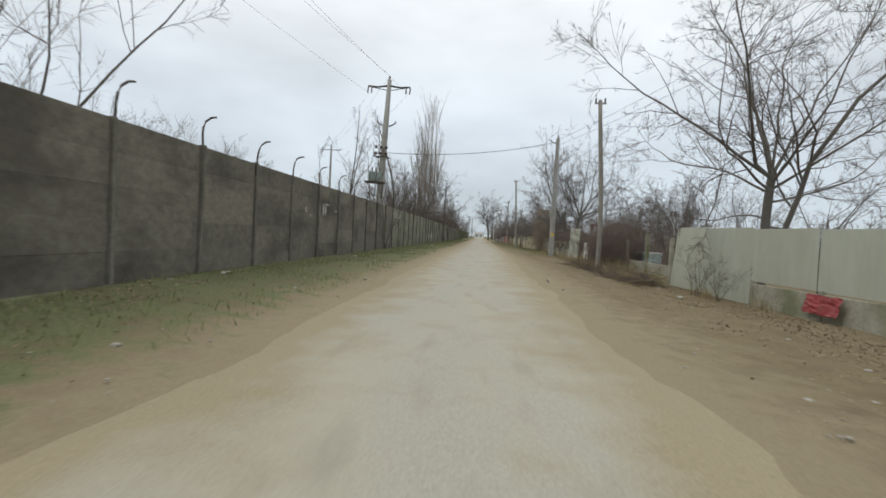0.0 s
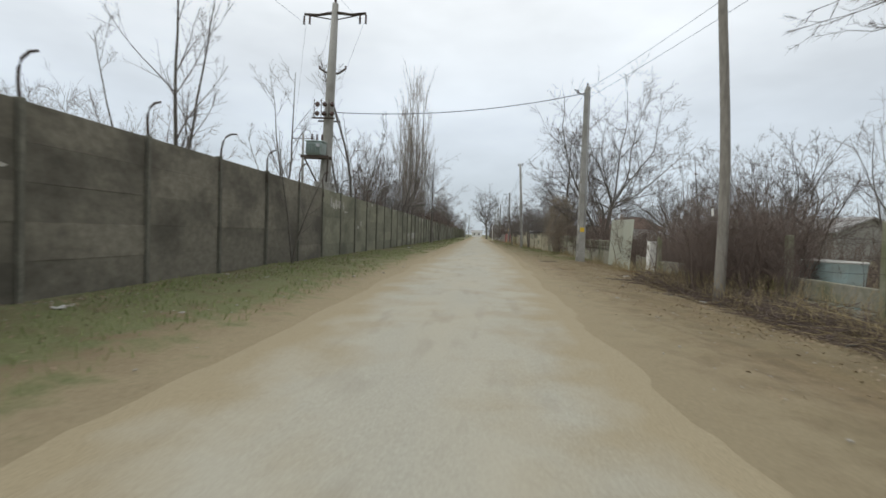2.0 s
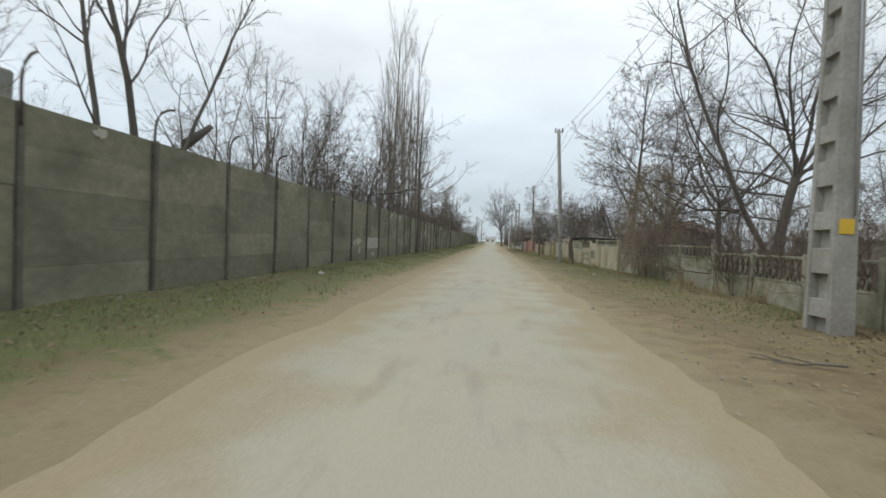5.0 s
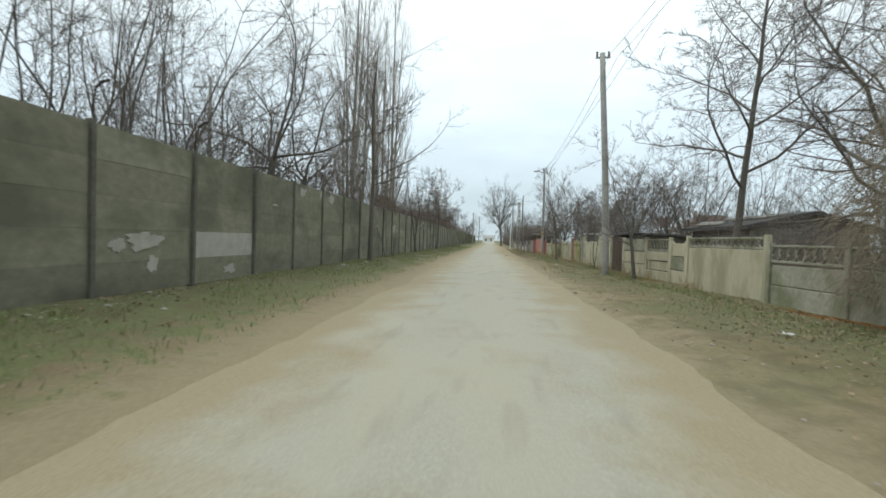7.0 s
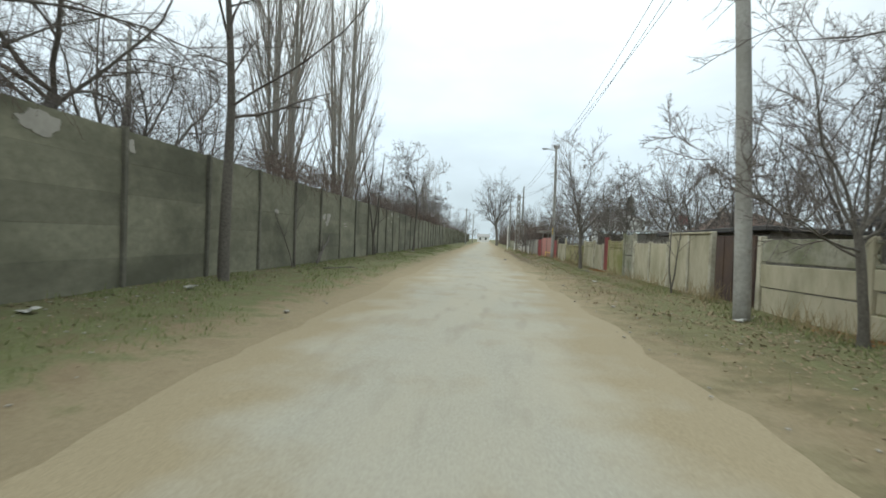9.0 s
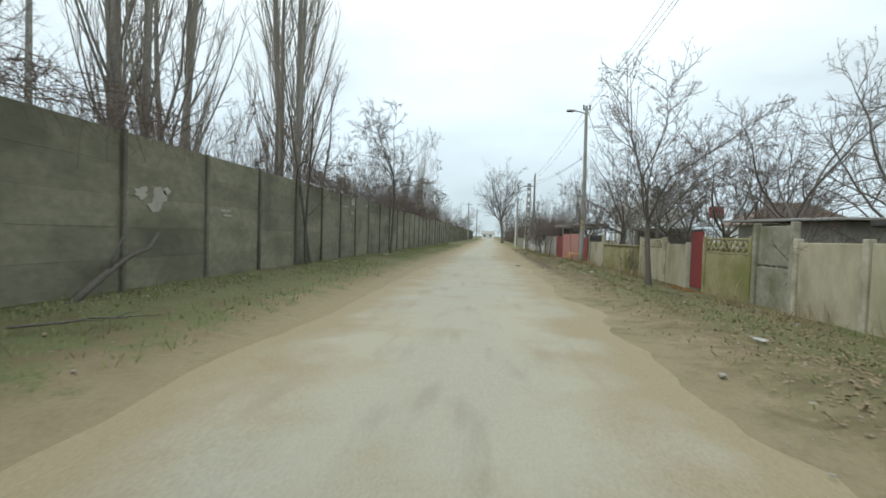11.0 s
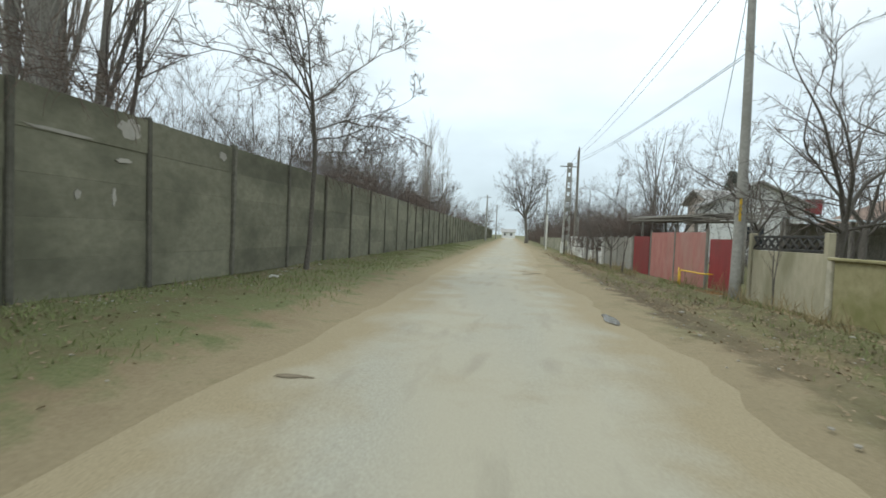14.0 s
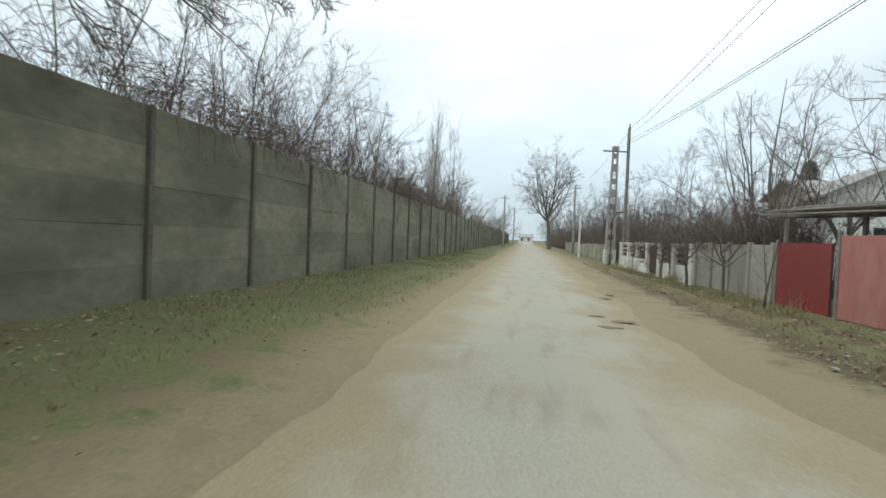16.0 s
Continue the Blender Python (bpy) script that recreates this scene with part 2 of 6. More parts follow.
def road_material():
    m = bpy.data.materials.new("dusty_worn_asphalt")
    m.use_nodes = True
    n, l = m.node_tree.nodes, m.node_tree.links
    bsdf = n["Principled BSDF"]; bsdf.inputs["Roughness"].default_value = 0.85
    geo, sep, mp = n.new("ShaderNodeNewGeometry"), n.new("ShaderNodeSeparateXYZ"), n.new("ShaderNodeMapping")
    l.new(geo.outputs["Position"], sep.inputs[0]); l.new(geo.outputs["Position"], mp.inputs[0])
    mp.inputs["Scale"].default_value = (1, 0.22, 1)
    outs = []
    for vec, scale, detail in ((mp, 0.9, 5), (mp, 3.2, 7), (geo, 55, 6), (geo, 1.1, 8)):
        t = n.new("ShaderNodeTexNoise")
        t.inputs["Scale"].default_value, t.inputs["Detail"].default_value = scale, detail
        l.new(vec.outputs["Position" if vec is geo else 0], t.inputs["Vector"])
        outs.append(t.outputs[0])

    def ranged(src, a, b, c=0.0, d=1.0):
        r = n.new("ShaderNodeMapRange")
        for k, v in enumerate((a, b, c, d)):
            r.inputs[k + 1].default_value = v
        l.new(src, r.inputs[0])
        return r.outputs[0]

    def mixed(f, a, b):
        x = n.new("ShaderNodeMixRGB")
        l.new(f, x.inputs[0])
        for k, v in ((1, a), (2, b)):
            if isinstance(v, tuple):
                x.inputs[k].default_value = (*v, 1)
            else:
                l.new(v, x.inputs[k])
        return x.outputs[0]
    col = mixed(ranged(outs[2], 0.3, 0.7), (0.312, 0.293, 0.236), (0.415, 0.393, 0.322))
    col = mixed(ranged(outs[0], 0.4, 0.65, 0, 0.7), col, (0.40, 0.362, 0.275))
    col = mixed(ranged(outs[1], 0.55, 0.7, 0, 0.5), col, (0.26, 0.232, 0.178))
    # dust carried in from the verges
    at = n.new("ShaderNodeAttribute"); at.attribute_name = "edge_dust"
    ad = n.new("ShaderNodeMath"); ad.operation = "ADD"
    l.new(at.outputs["Fac"], ad.inputs[0]), l.new(ranged(outs[3], 0.25, 0.75, -0.45, 0.45), ad.inputs[1])
    col = mixed(ranged(ad.outputs[0], 0.1, 0.85, 0, 1), col, mixed(ranged(outs[2], 0.3, 0.7), (0.256, 0.208, 0.125), (0.355, 0.295, 0.188)))
    l.new(col, bsdf.inputs["Base Color"])
    b = n.new("ShaderNodeBump"); b.inputs["Strength"].default_value, b.inputs["Distance"].default_value = 0.35, 0.015
    l.new(outs[2], b.inputs["Height"]), l.new(b.outputs[0], bsdf.inputs["Normal"])
    return m


M["ground"], M["road"] = ground_material(), road_material()


# ---- building helpers ----
def mesh_of(name, verts, faces, mat, smooth=False):
    me = bpy.data.meshes.new(name)
    me.from_pydata(verts, [], faces)
    me.materials.append(mat)
    if smooth:
        me.polygons.foreach_set("use_smooth", [True] * len(me.polygons))
    me.update()
    return me


def part(name, src, mat, parent, label="", at=None):
    """Links a bmesh, or a mesh that is shared, as one mesh object under a thing or a part."""
    if isinstance(src, bmesh.types.BMesh):
        me = bpy.data.meshes.new(name)
        src.normal_update()
        src.to_mesh(me)
        src.free()
        me.materials.append(mat)
    else:
        me = src
    ob = new(name, me)
    ob.parent = parent
    if at is not None:
        ob.matrix_local = at
    if label:
        ob["label"] = label
    return ob


def box(bm, x0, x1, y0, y1, z0, z1, bev=0.0, m=None):
    vs = [bm.verts.new((x, y, z)) for z in (z0, z1) for x, y in ((x0, y0), (x1, y0), (x1, y1), (x0, y1))]
    fs = [bm.faces.new([vs[i] for i in f]) for f in ((3, 2, 1, 0), (4, 5, 6, 7), (0, 1, 5, 4), (1, 2, 6, 5), (2, 3, 7, 6), (3, 0, 4, 7))]
    if bev:
        r = bmesh.ops.bevel(bm, geom=list({e for f in fs for e in f.edges}), offset=bev, segments=1, affect="EDGES")
        vs = list({v for f in r["faces"] for v in f.verts} | {v for v in vs if v.is_valid})
    if m is not None:
        bmesh.ops.transform(bm, matrix=m, verts=[v for v in vs if v.is_valid])
    return vs


def boxed(x0, x1, y0, y1, z0, z1, bev=0.006, m=None):
    bm = bmesh.new()
    box(bm, x0, x1, y0, y1, z0, z1, bev, m)
    return bm


def tube(bm, pts, radii, sides=8):
    """A tube along points, closed at both ends."""
    rings = []
    pts = [Vector(p) for p in pts]
    for i, p in enumerate(pts):
        d = (pts[min(i + 1, len(pts) - 1)] - pts[max(i - 1, 0)]).normalized()
        u = d.cross(Vector((0, 0, 1)) if abs(d.z) < 0.9 else Vector((1, 0, 0))).normalized()
        v = d.cross(u)
        r = radii[i] if isinstance(radii, (list, tuple)) else radii
        rings.append([bm.verts.new(p + (u * math.cos(a) + v * math.sin(a)) * r) for a in (2 * math.pi * k / sides for k in range(sides))])
    for a, b in zip(rings, rings[1:]):
        for k in range(sides):
            bm.faces.new((a[k], a[(k + 1) % sides], b[(k + 1) % sides], b[k])).smooth = True
    bm.faces.new(rings[0][::-1]), bm.faces.new(rings[-1])


def tubed(pts, radii, sides=8):
    bm = bmesh.new()
    tube(bm, pts, radii, sides)
    return bm


def thing(name, at, label, category, group="", kind=""):
    ob = new(name)
    ob.empty_display_size = 0.3
    ob.matrix_world = at
    return tagged(ob, label, category, group, kind)


FENCE = [(-8, 8.6), (6, 8.1), (14, 7.6), (18.6, 7.2), (32, 7.0), (38, 6.95), (50, 6.6), (56, 6.1), (63, 5.65), (80, 5.55), (87, 5.2), (95, 4.75), (102, 4.3), (112, 4.3), (160, 4.6)]


def fence_x(y):
    return float(np.interp(y, [a for a, b in FENCE], [b for a, b in FENCE]))


def ground_z(x, y):
    """The verge: level with the road, up to the wall, down to the first gardens."""
    z = 0.0
    if x < -2.2:
        z = 0.2 * min(1, (-2.2 - x) / 2.6)
    if x > 2.2:
        z = -0.32 * min(1, (x - 2.2) / 4) * float(np.interp(y, [25, 48], [1, 0]))
    return z


def ruts(x, y):
    """Wheel ruts in the mud of the garden-side verge."""
    z = 0.0
    for c in (1.9, 2.75, 3.9):
        d = x - c - 0.25 * math.sin(y * 0.11 + c)
        z -= 0.1 * math.exp(-(d / 0.17) ** 2) - 0.045 * math.exp(-((abs(d) - 0.32) / 0.13) ** 2)
    return z * float(np.interp(y, [72, 80, 100, 112], [0.15, 1, 1, 0.3]))


def along(y0, y1, dx=0.0):
    """Pose at the fence line at y0, x axis towards y1; and the length between."""
    a, b = Vector((fence_x(y0) + dx, y0, 0)), Vector((fence_x(y1) + dx, y1, 0))
    a.z = ground_z(a.x, a.y)
    d = b - a
    return pose(a.x, a.y, a.z, 0, 0, math.degrees(math.atan2(d.y, d.x))), Vector((d.x, d.y)).length


# ---- ground and road ----
def build_ground():
    rng = np.random.default_rng(4)
    xs = np.concatenate([[-900, -300, -120, -60, -30, -18, -12], np.arange(-8.4, 9.0, 0.15), [12, 18, 30, 60, 120, 300, 900]])
    ys = np.concatenate([[-300, -80, -30], np.arange(-14, 130, 0.45), [135, 145, 160, 200, 300, 500, 900, 2500]])
    verts, faces = [], []
    for j, y in enumerate(ys):
        for i, x in enumerate(xs):
            z = ground_z(x, y)
            if -2.9 < x < 2.7:
                z -= 0.03
            elif abs(x) < 9:
                z += 0.05 * noise.noise((x * 0.8, y * 0.5, 1)) + 0.03 * noise.noise((x * 2.3, y * 1.7, 5)) + 0.018 * noise.noise((x * 5.1, y * 3.7, 9))
                z += ruts(x, y)
            verts.append((x, y, z))
    w = len(xs)
    for j in range(len(ys) - 1):
        for i in range(w - 1):
            a = j * w + i
            faces.append((a, a + 1, a + w + 1, a + w))
    ob = new("ground", mesh_of("ground", verts, faces, M["ground"], True))
    tagged(ob, "dirt and dull winter grass on both verges", "ground", kind="structure")
    # road, with ragged broken edges
    ys = np.concatenate([np.arange(-30, 130, 0.25), np.arange(130, 420, 2.0)])
    verts, faces = [], []
    for y in ys:
        l = -2.3 + 0.28 * noise.noise((0, y * 0.35, 2)) + 0.10 * noise.noise((4, y * 1.9, 2))
        r = float(np.interp(y, [20, 40, 60, 82, 90, 98, 120], [1.75, 2.2, 2.2, 1.8, 1.2, 1.25, 1.8])) + 0.3 * noise.noise((9, y * 0.4, 2)) + 0.12 * noise.noise((7, y * 2.1, 2))
        for k in range(9):
            s = k / 8
            edge = -0.035 if k in (0, 8) else 0.0
            verts.append((l + (r - l) * s, y, 0.012 * math.sin(s * math.pi) + edge + 0.008 * noise.noise((s * 3, y * 0.5, 8))))
    for j in range(len(ys) - 1):
        for k in range(8):
            a = j * 9 + k
            faces.append((a, a + 1, a + 10, a + 9))
    me = mesh_of("road", verts, faces, M["road"], True)
    dust = me.attributes.new("edge_dust", "FLOAT", "POINT")
    dust.data.foreach_set("value", [(1.4, 0.75, 0.3, 0.05, 0.0, 0.05, 0.3, 0.75, 1.4)[k % 9] for k in range(len(verts))])
    ob = new("road", me)
    tagged(ob, "narrow worn road covered in pale dust with ragged edges", "road", kind="structure")


build_ground()


# ---- the long precast wall ----
WALL_X, BAY, ROW, Y0 = -5.45, 2.23, 0.49, 91.70


def build_wall():
    z0 = 0.2
    bm = boxed(-0.03, 0.03, 0.0, BAY - 0.08, 0.0, ROW - 0.001, 0.002)
    panel = bpy.data.meshes.new("panel"); bm.to_mesh(panel); bm.free(); panel.materials.append(M["wall"])
    panel_old = panel.copy(); panel_old.materials[0] = M["wall_old"]
    panel_pale = panel.copy(); panel_pale.materials[0] = M["bared"]
    bm = boxed(-0.07, 0.066, -0.04, 0.04, -0.3, 5 * ROW + 0.03, 0.012)
    postm = bpy.data.meshes.new("post"); bm.to_mesh(postm); bm.free(); postm.materials.append(M["wall_post"])
    hook = [(0, 0, -0.3), (0, 0, 0.2), (0.02, 0, 0.34), (0.07, 0, 0.45), (0.17, 0.0, 0.52), (0.28, 0.0, 0.53)]
    bm = tubed(hook, [0.02] * 5 + [0.016], 6)
    hookm = bpy.data.meshes.new("bracket"); bm.to_mesh(hookm); bm.free(); hookm.materials.append(M["iron"])
    rng = random.Random(5)
    wall = thing("wall_left", pose(WALL_X, 0, z0), "long wall of stained grey precast concrete panels between posts", "wall", kind="structure")
    old = thing("wall_left_old", pose(WALL_X, 0, z0), "older wall of dark brown stained precast concrete panels", "wall", kind="structure")
    far_v, far_f = [], []
    k0 = int(math.floor((-8 - Y0) / BAY))
    def post_y(k):      # bays are not quite alike
        y = Y0 + k * BAY
        return y + float(np.interp(y, [19, 33, 50, 60, 66, 78, 84, 91], [-0.3, -0.15, 0, 0.25, 0.25, 0.05, -0.5, -0.25]))
    for k in range(k0, 58):
        y = post_y(k)
        fit = Matrix.Diagonal((1, (post_y(k + 1) - y - 0.08) / (BAY - 0.08), 1, 1))
        if y < 118:
            lift = 0.0
            owner = old if y < 29 else wall
            p = part("post", postm, None, owner, at=pose(0.02, y, lift + rng.uniform(-0.03, 0.02), rng.uniform(-0.6, 0.6), rng.uniform(-0.7, 0.7), rng.uniform(-2, 2)))
            for r in range(5):
                part("panel", panel_old if y < 29 else panel_pale if r == 1 and 50.5 < y < 52.5 else panel, None, owner, at=pose(rng.uniform(-0.004, 0.004), y + 0.04, r * ROW, 0, rng.uniform(-0.35, 0.35), rng.uniform(-0.2, 0.2)) @ fit)
            if (y < 52 and rng.random() < 0.75) or rng.random() < 0.12:
                part("bracket", hookm, None, owner, "bent rusty iron bracket", at=pose(0.05, y, 5 * ROW + 0.02, rng.uniform(-5, 5), rng.uniform(-6, 6), rng.uniform(-25, 25)))
        else:
            for x0, x1, ya, yb, za, zb in [(-0.06, 0.11, y - 0.07, y + 0.07, 0, 5 * ROW + 0.04)] + [(-0.03, 0.03, y + 0.05, y + BAY - 0.05, r * ROW, r * ROW + ROW - 0.012) for r in range(5)]:
                b = len(far_v)
                far_v += [(x, yy, z) for z in (za, zb) for x, yy in ((x0, ya), (x1, ya), (x1, yb), (x0, yb))]
                far_f += [tuple(b + i for i in f) for f in ((4, 5, 6, 7), (0, 1, 5, 4), (1, 2, 6, 5), (2, 3, 7, 6), (3, 0, 4, 7))]
    far = new("far_panels", mesh_of("far_panels", far_v, far_f, M["wall"]))
    far.parent = wall
    tagged(far, kind="stuff")


def flake(y, z, w, h, seed):
    """Where the skin of a panel has come away: a thin ragged slab of paler concrete."""
    bm = bmesh.new()
    n = 44
    ring = []
    for i in range(n):
        a = 2 * math.pi * i / n
        c, s = math.cos(a), math.sin(a)
        r = 1 + 0.5 * noise.noise((c * 1.3, s * 1.3, seed * 3.1)) + 0.32 * noise.noise((c * 3, s * 3, seed * 1.7)) + 0.16 * noise.noise((c * 9, s * 9, seed * 2.3))
        ring.append((0.5 * w * r * c, 0.5 * h * r * s))
    top = [bm.verts.new((0.006, p[0], p[1])) for p in ring]
    low = [bm.verts.new((-0.012, p[0] * 1.03, p[1] * 1.03)) for p in ring]
    bm.faces.new(top)
    for i in range(n):
        bm.faces.new((low[i], low[(i + 1) % n], top[(i + 1) % n], top[i]))
    me = bpy.data.meshes.new("flaked_patch"); bm.to_mesh(me); bm.free(); me.materials.append(M["bared"])
    ob = new("flaked_patch", me)
    ob.parent = bpy.data.objects["wall_left_old" if y < 29 else "wall_left"]
    ob.matrix_local = pose(0.036, y, z - 0.08)


# ---- bare trees ----
def unit(a):
    return a / np.maximum(np.linalg.norm(a, axis=-1, keepdims=True), 1e-9)


def run(rng, pos, d, length, npts, wob, trop):
    pts = [pos]
    step = (length / (npts - 1))[:, None]
    for j in range(npts - 1):
        d = unit(d + rng.normal(0, wob, d.shape) + np.array([0, 0, trop]))
        pos = pos + d * step
        pts.append(pos)
    return np.stack(pts, 1)


def offshoots(rng, P, R, L, k, f0, f1, length, a0, a1, trop, npts, wob, rr, rmin, shrink=0.45):
    N, n, _ = P.shape
    pi = np.repeat(np.arange(N), k)
    s = rng.uniform(f0, f1, N * k)
    idx = s * (n - 1)
    i = np.minimum(idx.astype(int), n - 2)
    w = (idx - i)[:, None]
    pos = P[pi, i] * (1 - w) + P[pi, i + 1] * w
    tan = unit(P[pi, i + 1] - P[pi, i])
    rad = R[pi, i] * (1 - w[:, 0]) + R[pi, i + 1] * w[:, 0]
    perp = unit(np.cross(tan, rng.normal(0, 1, tan.shape)))
    a = np.radians(rng.uniform(a0, a1, N * k))[:, None]
    d = tan * np.cos(a) + perp * np.sin(a)
    ln = L[pi] * length * (1 - shrink * s) * rng.uniform(0.65, 1.25, N * k)
    Q = run(rng, pos, d, ln, npts, wob, trop)
    r0 = np.maximum(rad * rr, rmin)
    taper = np.linspace(1, 0.22, npts)[None]
    return Q, np.maximum(r0[:, None] * taper, rmin * 0.6), ln


def skin(P, R, sides):
    N, n, _ = P.shape
    T = unit(np.gradient(P, axis=1))
    ref = np.where(np.abs(T[:, :1, 2:3]) > 0.8, np.array([1.0, 0.2, 0]), np.array([0, 0.1, 1.0]))
    U = unit(np.cross(T, np.broadcast_to(ref, T.shape)))
    V = np.cross(T, U)
    an = 2 * np.pi * np.arange(sides) / sides
    verts = P[:, :, None] + R[:, :, None, None] * (U[:, :, None] * np.cos(an)[:, None] + V[:, :, None] * np.sin(an)[:, None])
    b = (np.arange(N) * n * sides)[:, None, None] + (np.arange(n - 1) * sides)[None, :, None]
    k, k2 = np.arange(sides), (np.arange(sides) + 1) % sides
    faces = np.stack([b + k, b + k2, b + sides + k2, b + sides + k], -1)
    return verts.reshape(-1, 3), faces.reshape(-1, 4)


def spikes(P, R):
    """The finest twigs: three-sided, running out to a point."""
    v, f = skin(P, R, 3)
    N = len(P)
    v = v.reshape(N, 6, 3)
    v = np.concatenate([v[:, :3], P[:, 1:2]], 1)
    f = (np.arange(N) * 4)[:, None, None] + np.array([[0, 1, 3], [1, 2, 3], [2, 0, 3]])
    return v.reshape(-1, 3), f.reshape(-1, 3)


def joined(chunks, name, mat):
    vs, fs, off = [], [], 0
    for v, f in chunks:
        vs.append(v)
        fs += (f + off).tolist()
        off += len(v)
    return mesh_of(name, np.concatenate(vs).tolist(), fs, mat, True)


def boughs(rng, h, P, R, rows, trop, wob, npts=13):
    """Main limbs, each told by where on the trunk it starts, the way it leaves, its length by the tree's height and its thickness by the trunk's."""
    n = P.shape[1]
    pos, d, ln, r0 = [], [], [], []
    for s, az, el, length, rr in rows:
        az, el = np.radians(az + rng.normal(0, 9)), np.radians(el + rng.normal(0, 4))
        i = min(int(s * (n - 1)), n - 2)
        w = s * (n - 1) - i
        pos.append(P[0, i] * (1 - w) + P[0, i + 1] * w)
        d.append([np.cos(az) * np.cos(el), np.sin(az) * np.cos(el), np.sin(el)])
        ln.append(length * h * rng.uniform(0.9, 1.1))
        r0.append(rr * (R[0, i] * (1 - w) + R[0, i + 1] * w))
    ln = np.array(ln)
    Q = run(rng, np.array(pos), np.array(d), ln, npts, wob, trop)
    return Q, np.array(r0)[:, None] * np.linspace(1, 0.16, npts)[None] ** 1.25, ln


def tip(num, f0, f1, ln, a0, a1, trop, npts, wob, rr, rmin):
    return num, f0, f1, ln, a0, a1, trop, npts, wob, rr, rmin


# Trunk: its length and thickness by the height, and its lean; the limbs; how the limbs and then the finer branches bend up and wind.
FORMS = {
    "walnut": (0.3, 0.0128, (-0.05, 0, 1), [(1, 176, 26, 0.66, 0.46), (1, 168, 50, 0.66, 0.5), (1, 150, 66, 0.62, 0.5), (1, 80, 76, 0.62, 0.5), (0.95, 60, 58, 0.56, 0.42), (0.95, 12, 62, 0.6, 0.48), (0.12, 352, 72, 0.98, 0.62), (0.8, 350, 20, 0.46, 0.3),
                                            (0.66, 196, 4, 0.36, 0.22), (0.95, 262, 46, 0.52, 0.42), (0.9, 300, 30, 0.5, 0.36), (0.88, 120, 24, 0.45, 0.32), (0.6, 340, 2, 0.42, 0.24), (0.9, 186, 38, 0.5, 0.36)], 0.02, 0.14),
    "spreading": (0.28, 0.0122, (0.03, 0.03, 1), [(1, 180, 48, 0.6, 0.62), (1, 120, 66, 0.66, 0.66), (1, 40, 58, 0.64, 0.62), (0.9, 0, 38, 0.58, 0.55), (0.95, 280, 55, 0.6, 0.6), (0.8, 220, 30, 0.5, 0.45), (0.85, 320, 22, 0.48, 0.4),
                                                  (0.75, 160, 16, 0.42, 0.36), (0.7, 80, 28, 0.42, 0.36)], 0.025, 0.16),
    "leader": (0.86, 0.0115, (0.02, 0.02, 1), [(0.3 + 0.046 * k, 137.5 * k + 180, 26 + 2.6 * k, 0.5 - 0.022 * k, 0.5) for k in range(15)], 0.03, 0.16),
    "lone": (0.3, 0.0175, (0.01, 0.02, 1), [(0.8 + 0.02 * k, 137.5 * k, 38 + 13 * (k % 4), 0.5 + 0.05 * (k % 4), 0.5) for k in range(12)], 0.05, 0.12),
    "verge": (0.5, 0.0078, (0.05, 0.03, 1), [(1, 45 * k + 20, 44 + 12 * (k % 3), 0.46, 0.55) for k in range(6)] + [(0.9, 200, 34, 0.42, 0.42), (0.84, 330, 28, 0.42, 0.42), (0.78, 20, 24, 0.4, 0.4), (0.74, 250, 30, 0.34, 0.38), (0.68, 0, 28, 0.3, 0.34)], 0.0, 0.16),
    "old": (0.34, 0.0145, (0.16, 0.1, 1), [(1, 20, 62, 0.6, 0.5), (1, 330, 40, 0.62, 0.42), (0.95, 180, 36, 0.6, 0.4), (0.9, 230, 24, 0.5, 0.3), (0.8, 0, 16, 0.46, 0.26), (0.75, 170, 12, 0.42, 0.24), (0.9, 90, 48, 0.5, 0.4), (0.95, 280, 55, 0.5, 0.4)], -0.005, 0.17),
    "orchard": (0.26, 0.0155, (0.04, 0.02, 1), [(1, 175, 56, 0.62, 0.66), (1, 10, 48, 0.66, 0.66), (0.95, 80, 64, 0.56, 0.6), (0.95, 265, 60, 0.56, 0.6), (0.9, 320, 34, 0.5, 0.42), (0.88, 210, 30, 0.48, 0.42), (0.85, 120, 36, 0.46, 0.4)], 0.045, 0.15),
    "roadside": (0.28, 0.0125, (0.1, 0.05, 1), [(1, 185, 62, 0.66, 0.5), (1, 140, 72, 0.66, 0.52), (1, 60, 76, 0.66, 0.5), (1, 15, 66, 0.64, 0.5), (0.95, 300, 64, 0.6, 0.45), (0.92, 240, 60, 0.56, 0.42), (0.9, 175, 30, 0.5, 0.34), (0.86, 0, 10, 0.5, 0.36), (0.8, 340, 40, 0.5, 0.34), (0.95, 100, 50, 0.55, 0.4)], 0.05, 0.14),
}


